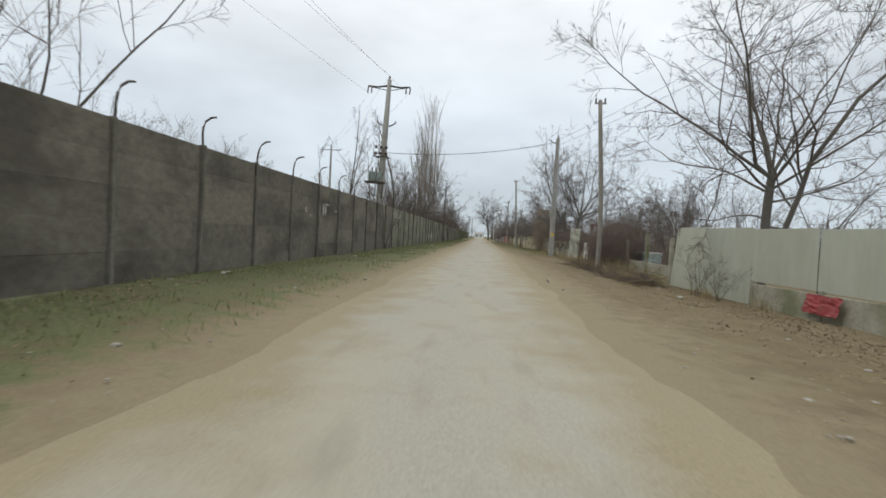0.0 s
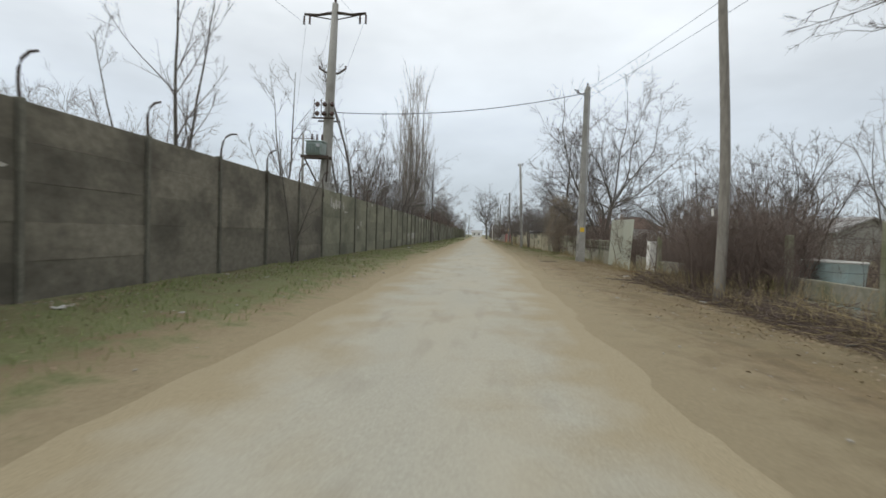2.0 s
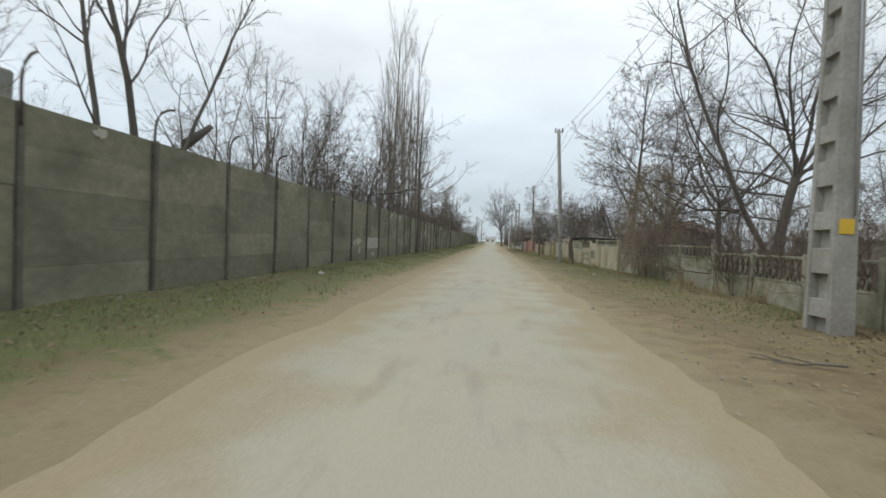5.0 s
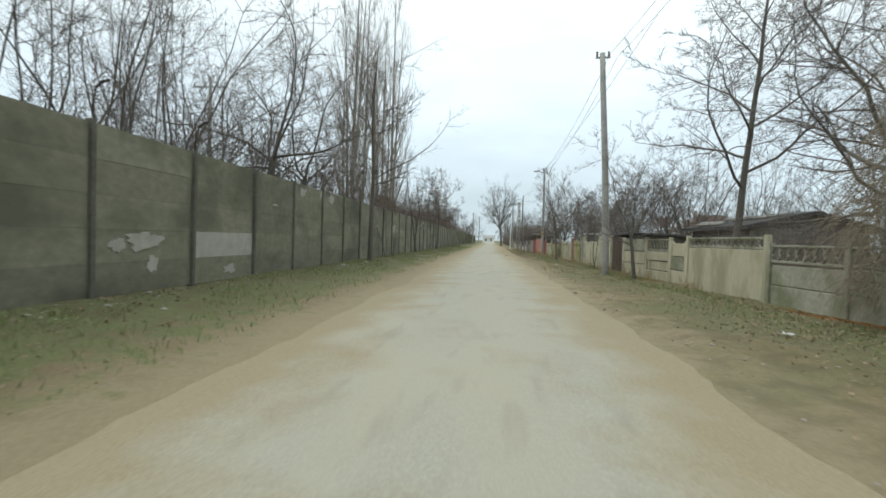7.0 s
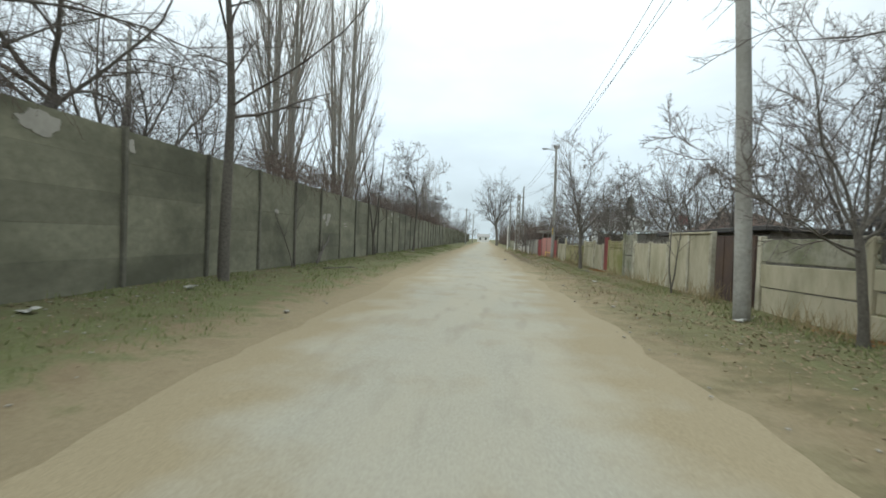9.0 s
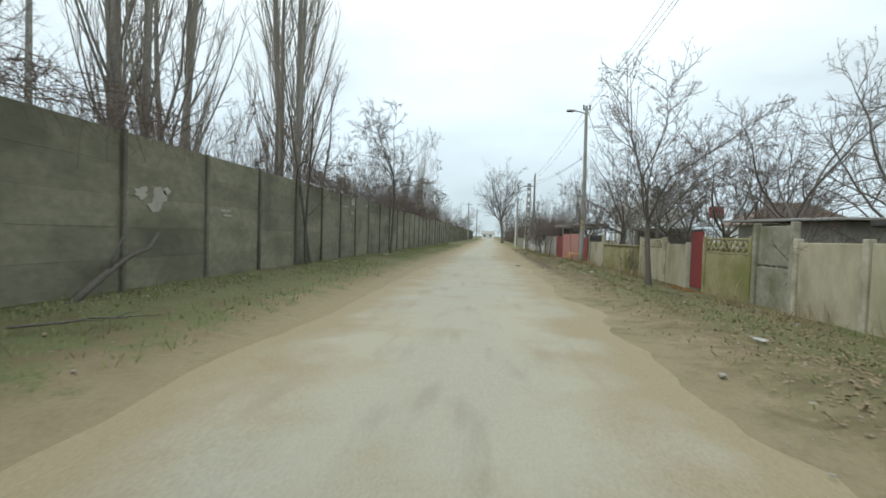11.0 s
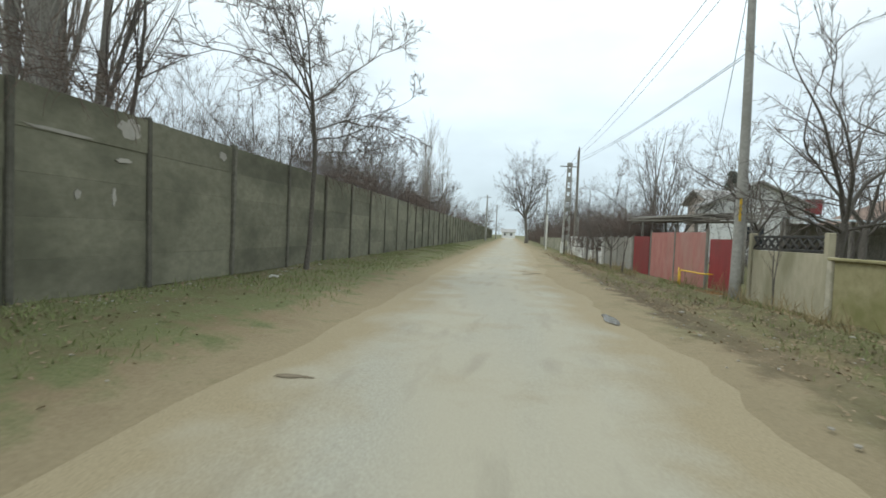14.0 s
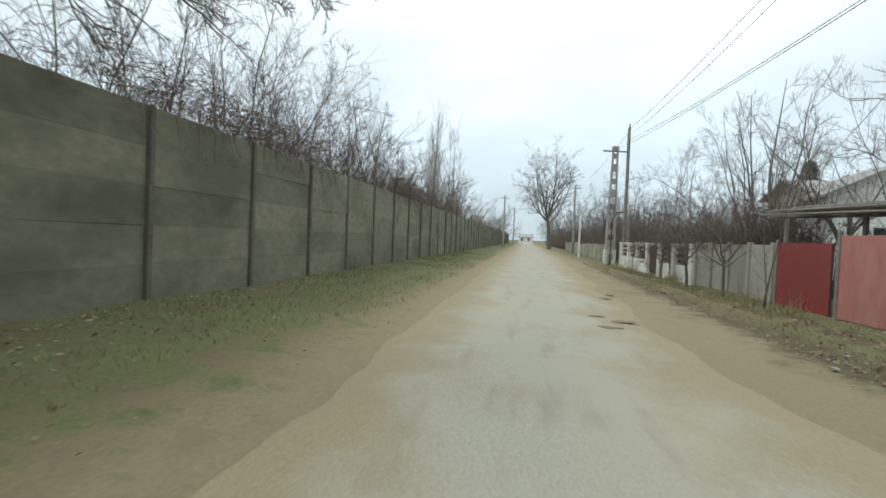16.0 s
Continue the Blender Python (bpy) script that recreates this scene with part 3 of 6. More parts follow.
def grow(kind, h, seed, plain=False):
    """Meshes of the trunk with its limbs, and of the crown of finer branches and twigs."""
    rng = np.random.default_rng(seed)
    z = lambda n: np.zeros((n, 3))
    if kind in FORMS:
        length, thick, lean, rows, trop, wob = FORMS[kind]
        npts = 14 if kind == "leader" else 7
        P = run(rng, z(1), np.array([lean]), np.array([length * h]), npts, 0.045, 0.06)
        R = np.linspace(1.0, 0.16 if kind == "leader" else 0.8, npts)[None] * thick * h
        R[0, 0] *= 1.3
        first = boughs(rng, h, P, R, rows, trop, wob)
        dense = 7 if kind == "orchard" else 9
        fine = [tip(dense + 3, 0.14, 1.0, 0.42, 28, 62, trop, 8, wob, 0.55, 0.010), tip(dense, 0.1, 1, 0.44, 26, 62, trop * 0.6, 4, wob * 1.15, 0.52, 0.0055), tip(dense - 1, 0.08, 1, 0.5, 22, 60, 0.0, 2, wob, 0.6, 0.0036)]
        split = 2
    elif kind == "slender":
        n = 3
        P = run(rng, z(n) + rng.normal(0, 0.12, (n, 3)) * [1, 1, 0], np.array([[0.05, 0.1, 1], [0.3, 0.1, 1], [-0.28, -0.1, 1]]), h * np.array([0.95, 0.85, 0.7]), 12, 0.07, 0.03)
        R = np.linspace(1.0, 0.14, 12)[None] * 0.0085 * h * np.array([[1.0], [0.9], [0.7]])
        first = None
        fine = [tip(9, 0.22, 0.97, 0.32, 20, 50, 0.07, 8, 0.10, 0.5, 0.010), tip(7, 0.15, 1, 0.42, 20, 55, 0.05, 4, 0.14, 0.52, 0.006), tip(6, 0.15, 1, 0.5, 20, 55, 0.03, 2, 0.15, 0.6, 0.0036)]
        split = 1
    elif kind == "straight":
        n = 1
        P = run(rng, z(n), np.array([[0.05, 0.03, 1.0]]), np.array([0.93 * h]), 14, 0.05, 0.05)
        R = np.linspace(1.0, 0.1, 14)[None] * 0.0115 * h
        first = None
        fine = [tip(20, 0.27, 0.98, 0.46, 38, 74, 0.03, 10, 0.10, 0.42, 0.011), tip(10, 0.12, 1, 0.36, 25, 62, 0.03, 4, 0.14, 0.5, 0.006), tip(8, 0.1, 1, 0.5, 20, 60, 0.02, 2, 0.16, 0.6, 0.0036)]
        split = 1
    elif kind == "whip":
        n = 2
        P = run(rng, rng.normal(0, 0.05, (n, 3)) * [1, 1, 0], rng.normal(0, 0.12, (n, 3)) * [1, 1, 0] + [0, 0, 1], h * np.array([1.0, 0.8]), 10, 0.05, 0.05)
        R = np.linspace(1.0, 0.15, 10)[None] * 0.0088 * h * np.ones((n, 1))
        first = None
        fine = [tip(7, 0.3, 0.95, 0.4, 18, 42, 0.06, 7, 0.07, 0.5, 0.007), tip(6, 0.2, 1, 0.3, 18, 45, 0.05, 2, 0.1, 0.5, 0.004)]
        split = 1
    elif kind == "poplar":
        # a few trunks side by side, and round them steep branches that make a spindle
        n = 3
        P = run(rng, np.array([[0, 0, 0], [0.45, 0.2, 0], [-0.4, 0.25, 0.0]]), np.array([[0, 0, 1], [0.05, 0.02, 1], [-0.05, 0.03, 1.0]]), h * np.array([1.0, 0.86, 0.8]), 16, 0.012, 0.03)
        R = np.linspace(1.0, 0.06, 16)[None] * np.array([[0.0068], [0.0056], [0.005]]) * h
        first = None
        fine = [tip(26, 0.09, 0.97, 0.30, 14, 30, 0.10, 9, 0.035, 0.34, 0.014), tip(9, 0.1, 1, 0.40, 10, 26, 0.10, 5, 0.05, 0.5, 0.008), tip(4, 0.15, 1, 0.5, 10, 28, 0.06, 2, 0.07, 0.6, 0.0055)]
        split = 2
    elif kind == "multistem":
        n = 9
        a = np.arange(n) * 2.4
        P = run(rng, rng.normal(0, 0.22, (n, 3)) * [1, 1, 0], np.stack([0.42 * np.cos(a), 0.42 * np.sin(a), 1 + 0 * a], 1) * rng.uniform(0.7, 1.1, (n, 1)) + [0, 0, 0.25], h * rng.uniform(0.7, 1.0, n), 12, 0.1, 0.0)
        R = np.linspace(1.0, 0.12, 12)[None] * 0.0054 * h * rng.uniform(0.7, 1.2, (n, 1))
        first = None
        fine = [tip(9, 0.26, 0.98, 0.36, 18, 54, 0.04, 6, 0.14, 0.5, 0.008), tip(9, 0.12, 1, 0.46, 20, 60, 0.02, 3, 0.17, 0.52, 0.005), tip(6, 0.12, 1, 0.52, 20, 58, 0.0, 2, 0.16, 0.6, 0.0036)]
        split = 1
    else:   # thicket
        n = 17
        P = run(rng, rng.normal(0, 0.2 * h, (n, 3)) * [1, 1, 0], rng.normal(0, 0.3, (n, 3)) * [1, 1, 0] + [0, 0, 1], h * rng.uniform(0.55, 1.0, n), 8, 0.12, -0.01)
        R = np.linspace(1.0, 0.25, 8)[None] * 0.006 * h * np.ones((n, 1))
        first = None
        fine = [tip(7, 0.1, 1, 0.44, 25, 62, 0.02, 5, 0.18, 0.55, 0.006), tip(7, 0.1, 1, 0.5, 25, 62, 0.0, 3, 0.18, 0.6, 0.0045), tip(3, 0.1, 1, 0.6, 25, 60, 0.0, 2, 0.18, 0.7, 0.0036)]
        split = 1
    stems = [(P, R, 10)]
    L = np.linalg.norm(np.diff(P, axis=1), axis=2).sum(1)
    levels = []
    if first:
        P, R, L = first
        levels.append((P, R, 7))
    for k, row in enumerate(fine):
        P, R, L = offshoots(rng, P, R, L, *row)
        levels.append((P, R, 4 if k == 0 else 3))
    # bring the whole tree to its height
    s = h / max(np.percentile(P[:, :, 2].max(1), 99.5), stems[0][0][:, :, 2].max())
    if plain:
        levels = levels[:-1] + [tuple(q[::2] if i < 2 else q for i, q in enumerate(levels[-1]))]
    low = 0.0046 if kind in ("walnut", "leader", "spreading", "lone") else 0.0036
    chunks, levels = ([skin(p * s, np.maximum(r, low - 0.0006), k) if p.shape[1] > 2 else spikes(p * s, np.maximum(r, low)) for p, r, k in q] for q in (stems, levels))
    wood = {"poplar": "poplar", "thicket": "bush"}.get(kind, "bark")
    leafless = {"poplar": "poplar_twig", "thicket": "bush"}.get(kind, "twig")
    return joined(chunks + levels[:split - 1], "trunk", M[wood]), joined(levels[split - 1:], "crown", M[leafless])


WORDS = {
    "spreading": ("tree", "tall bare tree with a broad spreading crown"),
    "walnut": ("walnut_tree", "large bare walnut tree with pale bark and wide limbs"),
    "leader": ("tree", "tall bare tree with one straight trunk and wide side limbs"),
    "lone": ("tree", "great bare tree with a rounded crown at the far roadside"),
    "verge": ("tree", "slim bare tree with a high spreading crown on the verge"),
    "old": ("tree", "old bare tree with a thick leaning trunk and winding limbs"),
    "slender": ("tree", "slender bare young tree with upright twiggy branches"),
    "straight": ("tree", "bare tree with one straight trunk and spreading branches"),
    "roadside": ("tree", "bare tree with a bowed trunk and open rounded crown"),
    "whip": ("tree", "thin bare young tree of a few upright shoots"),
    "poplar": ("poplar_tree", "very tall narrow bare poplar with upright branches"),
    "orchard": ("fruit_tree", "bare old fruit tree with dense twiggy crown"),
    "multistem": ("tree", "bare tree with many thin stems from the ground"),
    "thicket": ("bush", "dense leafless thicket of reddish brown twigs"),
}
STOCK = {}


def clear_of_wall(me, m, s):
    """Behind the wall: what would grow into it or through it is cut back."""
    co = np.empty(len(me.vertices) * 3)
    me.vertices.foreach_get("co", co)
    co = co.reshape(-1, 3)
    w = (co * s) @ np.array(m.to_3x3()).T + np.array(m.translation)
    bad = (w[:, 0] > WALL_X - 0.2) & (w[:, 2] < 2.9)
    if not bad.any():
        return me
    faces = [tuple(p.vertices) for p in me.polygons]
    faces = [f for f in faces if not any(bad[i] for i in f)]
    used = sorted({i for f in faces for i in f})
    at = dict(zip(used, range(len(used))))
    return mesh_of(me.name.split(".")[0], co[used].tolist(), [tuple(at[i] for i in f) for f in faces], me.materials[0], True)


def plant(kind, x, y, h, seed, turn=0.0, lean=(0, 0), label=""):
    """A tree of one of the stocks; the stock's meshes are shared, each scaled to its own height."""
    ref = {"spreading": 12, "walnut": 12, "leader": 12, "verge": 6, "lone": 12, "old": 10, "slender": 9, "straight": 9, "roadside": 6, "whip": 6, "poplar": 25, "orchard": 6, "multistem": 8, "thicket": 3}[kind]
    if kind == "multistem" and (y > 118 or abs(x) > 11.4):      # plainer stock for the distance
        seed += 10
    key = (kind, seed)
    if key not in STOCK:
        STOCK[key] = grow(kind, ref, seed * 7 + 3, seed > 9)
    name, words = WORDS[kind]
    m = pose(x, y, ground_z(x, y) - 0.05, lean[0], lean[1], turn)
    ob = thing(name, m, label or words, "bush" if kind == "thicket" else "tree", {"thicket": "thickets along the fences", "poplar": "row of poplars behind the wall"}.get(kind, ""))
    s = h / ref
    ob.scale = (s, s, s)
    part("base" if kind == "thicket" else "trunk", clear_of_wall(STOCK[key][0], m, s) if x < -6 else STOCK[key][0], None, ob)
    part("crown", clear_of_wall(STOCK[key][1], m, s) if x < -6 else STOCK[key][1], None, ob)
    return ob


build_wall()
for k, (y, z, w, h) in enumerate([(14.5, 1.62, 0.2, 0.14), (14.9, 1.47, 0.1, 0.1), (15.75, 1.7, 0.16, 0.38), (16.15, 1.7, 0.14, 0.42), (16.38, 1.68, 0.16, 0.36), (16.5, 1.9, 0.5, 0.06), (17.55, 1.72, 0.24, 0.05),
                                  (30.1, 2.12, 0.2, 0.32), (30.4, 2.0, 0.24, 0.2), (30.75, 2.08, 0.28, 0.4), (31.2, 2.08, 0.55, 0.34), (31.75, 2.05, 0.12, 0.34), (32.1, 1.84, 0.45, 0.06), (34.2, 1.23, 0.26, 0.12), (34.72, 1.43, 0.16, 0.22), (37.0, 2.42, 0.22, 0.14), (49.8, 0.82, 0.32, 0.2),
                                  (50.4, 0.9, 0.7, 0.26), (50.55, 0.5, 0.25, 0.3), (52.9, 0.3, 0.4, 0.2), (55.0, 1.8, 0.3, 0.05), (56.8, 2.3, 0.45, 0.26), (58.3, 2.34, 0.16, 0.3), (59.3, 2.3, 0.5, 0.3), (60.85, 2.3, 0.14, 0.22), (70.6, 1.7, 0.2, 0.12), (66.2, 1.6, 0.25, 0.12), (47.0, 2.35, 0.2, 0.1),
                                  (80.95, 2.07, 0.9, 0.04), (82.0, 2.32, 0.4, 0.26), (81.9, 1.87, 0.25, 0.06), (81.2, 1.36, 0.09, 0.12), (81.75, 1.38, 0.06, 0.22), (84.2, 2.3, 0.2, 0.14), (70.0, 1.62, 0.26, 0.2), (70.45, 1.6, 0.36, 0.3), (70.3, 1.42, 0.3, 0.16), (69.64, 1.55, 0.1, 0.2), (72.45, 1.46, 0.5, 0.045), (72.55, 1.36, 0.42, 0.04)]):
    flake(y, z, w, h, k)

# left, behind the wall
for kind, x, y, h, seed, turn in [
    ("multistem", -9.5, 8.5, 8.5, 1, 20), ("multistem", -25.5, 48, 10, 1, 130), ("multistem", -30, 48.5, 12, 2, 200), ("multistem", -35.5, 48.5, 14, 1, 60), ("multistem", -44, 50, 16, 1, 300), ("multistem", -33, 60, 11, 2, 110), ("multistem", -20, 75, 9, 1, 45),
    ("slender", -6.6, 22.2, 6.6, 2, 0), ("slender", -7.0, 29.2, 6.6, 1, 310),
    ("slender", -7.5, 40.2, 11.4, 1, 200), ("slender", -8.6, 37.2, 5.6, 2, 40), ("thicket", -8.2, 43.5, 4.6, 1, 0), ("multistem", -8.2, 53.4, 7.8, 1, 140), ("multistem", -9.4, 47.5, 8.4, 2, 15), ("multistem", -9.4, 51.5, 8.8, 1, 75),
    ("multistem", -9.4, 55.5, 9.0, 2, 160), ("old", -7.6, 58.0, 9.6, 3, 20), ("old", -7.7, 61.2, 8.4, 4, 300), ("multistem", -9.5, 58.6, 9.2, 1, 280), ("orchard", -9.0, 65.5, 7.0, 2, 30),
    ("multistem", -9.5, 69.5, 8.2, 2, 310), ("thicket", -8.0, 72, 4.6, 2, 30), ("slender", -8.4, 74.0, 8.6, 2, 140), ("thicket", -8.0, 78.5, 4.6, 1, 90),
    ("slender", -8.4, 84.6, 8.8, 1, 20), ("multistem", -8.2, 91.0, 6.6, 2, 45), ("multistem", -7.9, 94.8, 6.9, 1, 100), ("multistem", -7.8, 98.8, 6.9, 2, 10), ("slender", -7.4, 101.6, 6.4, 2, 100), ("multistem", -8.1, 105.0, 6.6, 1, 160), ("multistem", -10.4, 96.5, 8.0, 2, 250), ("multistem", -9.4, 102.5, 7.6, 1, 190),
    ("slender", -8.4, 108.5, 8.6, 2, 220), ("multistem", -9.4, 114, 7.2, 2, 260), ("multistem", -9.4, 121, 7.4, 1, 20), ("multistem", -9.4, 130, 7.8, 2, 80),
    ("multistem", -9.4, 140, 8.0, 1, 120), ("multistem", -9.4, 152, 8.4, 2, 160), ("multistem", -9.0, 165, 8.0, 1, 30), ("multistem", -8.6, 180, 8.0, 2, 90), ("orchard", -8.8, 118, 7.2, 3, 10), ("orchard", -8.6, 126, 6.8, 1, 110), ("orchard", -8.8, 137, 7.4, 2, 210), ("orchard", -8.6, 111, 6.4, 2, 300), 
    
    ("spreading", -13.5, 70, 11, 2, 100),
    ("thicket", -8.2, 15.5, 3.6, 1, 40), ("thicket", -8.0, 24, 3.4, 2, 80), ("thicket", -8.2, 34.5, 3.6, 1, 120),
]:
    plant(kind, x, y, h, seed, turn)
# left, on the verge in front of the wall
plant("straight", -4.83, 62.6, 9.8, 1, 70, label="slender bare tree growing close to the concrete wall")
plant("whip", -5.1, 76.5, 6.4, 2, 10, label="slender bare tree growing close to the concrete wall")
plant("verge", -4.75, 86.5, 7.2, 2, 40, label="bare bowed-trunk tree growing close to the concrete wall")
plant("whip", -5.1, 25.6, 3.9, 2, 60, label="thin bare sapling growing close to the concrete wall")
plant("whip", -5.0, 66.5, 2.6, 2, 300, label="thin bare sapling growing close to the concrete wall")
# poplars
for x, y, h, seed, turn in [(-8.8, 73.6, 22, 1, 0), (-10.4, 78.3, 23.5, 2, 80), (-8.6, 83.6, 25, 1, 160), (-10.0, 85.4, 24, 2, 240),
                            (-8.6, 124, 12.5, 1, 50), (-9.6, 128, 14, 2, 110), (-8.2, 132, 13, 1, 190), (-10.5, 135, 13, 2, 270)]:
    plant("poplar", x, y, h, seed, turn)

# right side
plant("walnut", 9.5, 17.0, 12.8, 3, 0)
plant("walnut", 8.8, 46.4, 12.2, 4, 200, label="large bare tree of two trunks with a broad rounded crown")
plant("leader", 8.3, 60.4, 12.6, 3, 0)
for kind, x, y, h, seed, turn in [
    ("slender", 9.8, 23.5, 6.0, 2, 30), ("multistem", 12.5, 27, 6.0, 1, 80), ("multistem", 11.0, 32, 5.6, 2, 10), ("slender", 10.2, 36, 5.6, 1, 240), ("multistem", 13.5, 37, 6.2, 2, 100),
    ("multistem", 12.8, 43, 6.0, 1, 250), ("multistem", 16, 30, 6.4, 2, 140), ("orchard", 15, 22, 5.5, 1, 60), ("orchard", 10.8, 29.2, 5.2, 2, 20), ("orchard", 13.2, 33.6, 6.0, 3, 90), ("orchard", 10.6, 39.2, 5.6, 1, 190), ("orchard", 15.5, 38.5, 6.4, 2, 260), ("spreading", 7.8, 52.5, 9.5, 2, 290), ("spreading", 11.0, 55, 10.5, 4, 130),
    ("multistem", 9.6, 66.5, 7.0, 2, 200), ("multistem", 7.6, 68.2, 5.2, 1, 20), ("orchard", 7.4, 71.0, 5.0, 2, 300), ("orchard", 8.5, 76.8, 5.8, 1, 75), ("orchard", 6.5, 86.8, 6.2, 3, 20),
    ("multistem", 10.5, 81.5, 6.6, 2, 150), ("multistem", 13, 86, 7.5, 1, 330), ("orchard", 9.5, 90.5, 6.5, 2, 160), ("slender", 7.0, 100.5, 7.2, 1, 60), ("slender", 8.2, 104, 7.6, 2, 140),
    ("multistem", 9.4, 108, 8.2, 1, 20), ("multistem", 12.0, 103, 8.0, 2, 210), ("multistem", 8.0, 113, 7.0, 2, 100), ("lone", 2.6, 155, 16.0, 4, 30), ("multistem", 5.2, 142, 6.5, 1, 0), ("orchard", 5.8, 119, 5.4, 1, 20), ("orchard", 5.6, 127, 5.8, 3, 120), ("orchard", 6.0, 135, 6.0, 2, 220), ("multistem", 6.4, 116, 6.2, 2, 45), ("multistem", 6.6, 123, 6.6, 1, 145), ("multistem", 6.4, 131, 6.8, 2, 245), ("spreading", 5.4, 178, 9.5, 1, 0), ("spreading", -6.2, 172, 8.5, 2, 60), ("spreading", -5.6, 190, 9.0, 1, 160), ("spreading", 4.8, 200, 9.0, 2, 260), ("multistem", 6.0, 152, 8, 2, 60), ("multistem", 5.0, 172, 9.0, 1, 150),
    ("orchard", 9.4, 69.0, 5.6, 3, 200), ("multistem", 18, 46, 7.5, 1, 20), ("multistem", 20, 54, 8.0, 2, 80), ("multistem", 18.5, 62, 7.5, 1, 140), ("multistem", 22, 70, 8.0, 2, 200), ("multistem", 19, 78, 7.5, 1, 260), ("multistem", 24, 60, 8.5, 2, 320), ("multistem", 16, 51, 6.6, 1, 35), ("multistem", 26, 84, 8.5, 2, 95), ("orchard", 8.0, 79.6, 5.4, 2, 15), ("orchard", 7.2, 82.6, 5.0, 1, 140), ("orchard", 8.8, 84.6, 5.8, 3, 260), ("orchard", 11.8, 73.5, 6.0, 2, 330), ("orchard", 12.0, 78.2, 6.4, 1, 50), ("multistem", 13.5, 69.5, 7.0, 2, 12), ("multistem", 14.5, 62.0, 7.4, 1, 170), ("multistem", 15.2, 97.5, 6.8, 2, 70), ("orchard", 9.0, 95.2, 5.6, 1, 220), ("orchard", 7.0, 97.6, 5.0, 3, 310), ("multistem", 15.5, 80, 7.2, 1, 255),
]:
    plant(kind, x, y, h, seed, turn)
for x, y, h, seed, turn in [(7.2, 25.4, 3.1, 2, 60), (7.4, 27.0, 3.2, 1, 140), (8.0, 29.6, 2.6, 2, 200), (7.9, 32.6, 2.6, 1, 260), (7.8, 35.8, 2.8, 2, 320), (7.4, 41.2, 3.0, 1, 30), (7.0, 44.2, 3.2, 2, 130), (7.2, 47.4, 3.2, 1, 250), (6.5, 72.6, 2.2, 1, 80),
                            (4.7, 102.6, 3.0, 2, 10), (4.9, 105.5, 3.2, 1, 70), (5.4, 99.4, 2.6, 1, 170), 
                            (5.4, 80.5, 1.6, 2, 90)]:
    plant("thicket", x, y, h, seed, turn)
plant("roadside", 4.6, 76.4, 6.4, 1, 120, label="bare dark fruit tree with dense crown on the verge")
plant("roadside", 5.1, 60.4, 5.2, 3, 200, label="small bare forked tree against the concrete fence")
plant("whip", 5.1, 66.9, 2.8, 1, 90, label="thin bare sapling against the plastered fence")
plant("whip", 4.1, 94.7, 2.4, 2, 150, label="thin bare sapling in front of the red fence")
for x, y, h, seed, turn in [(4.15, 96.9, 2.7, 1, 240), (4.0, 99.2, 2.8, 2, 300), (3.85, 101.4, 2.9, 3, 60)]:
    plant("orchard", x, y, h, seed, turn, label="small bare mop-headed tree in front of the grey fence")
plant("whip", 4.9, 85.8, 1.9, 1, 10, label="thin bare shoot in front of the fence")
plant("multistem", 6.75, 15.4, 1.7, 2, 30, label="bare leggy shrub in front of the pale sheet fence")
plant("multistem", 6.8, 14.2, 1.35, 1, 110, label="bare leggy shrub in front of the pale sheet fence")


# ---- fences on the garden side ----
def fence_post(parent, x, h, mat, w=0.12, depth=0.12, label=""):
    return part("post", boxed(x - w / 2, x + w / 2, -depth / 2, depth / 2, -0.25, h, 0.012), mat, parent, label)


def slab_fence(y0, y1, h, mat, label, bays=1, rows=1, post_mat=None, cap=False, ends=(True, True), mixed=()):
    """Precast fence: posts, and in each bay slabs laid on one another, with open joints between them."""
    at, ln = along(y0, y1)
    f = thing("fence", at, label, "fence")
    b = ln / bays
    for k in range(bays + 1):
        if (k == 0 and not ends[0]) or (k == bays and not ends[1]):
            continue
        fence_post(f, k * b, h + 0.06, post_mat or mat)
    rng = random.Random(int(y0 * 10))
    for k in range(bays):
        for r in range(rows):
            z0, z1 = -0.1 if r == 0 else h * r / rows + 0.012, h * (r + 1) / rows
            p = part("slab", boxed(k * b + 0.065, (k + 1) * b - 0.065, -0.03, 0.03, z0 + (0.022 if r else 0), z1, 0.012), rng.choice(mixed) if mixed else mat, f)
            p.matrix_local = pose(0, rng.uniform(-0.012, 0.012) * (1 + 1.5 * (rows > 1)), 0, rng.uniform(-0.5, 0.5) * (1 + 1.6 * (rows > 1)), rng.uniform(-0.25, 0.25) * (1 + (rows > 1)), 0)
        if cap:
            part("coping", boxed(k * b - 0.02, (k + 1) * b + 0.02, -0.08, 0.08, h + 0.004, h + 0.055, 0.01), mat, f)
    return f, ln


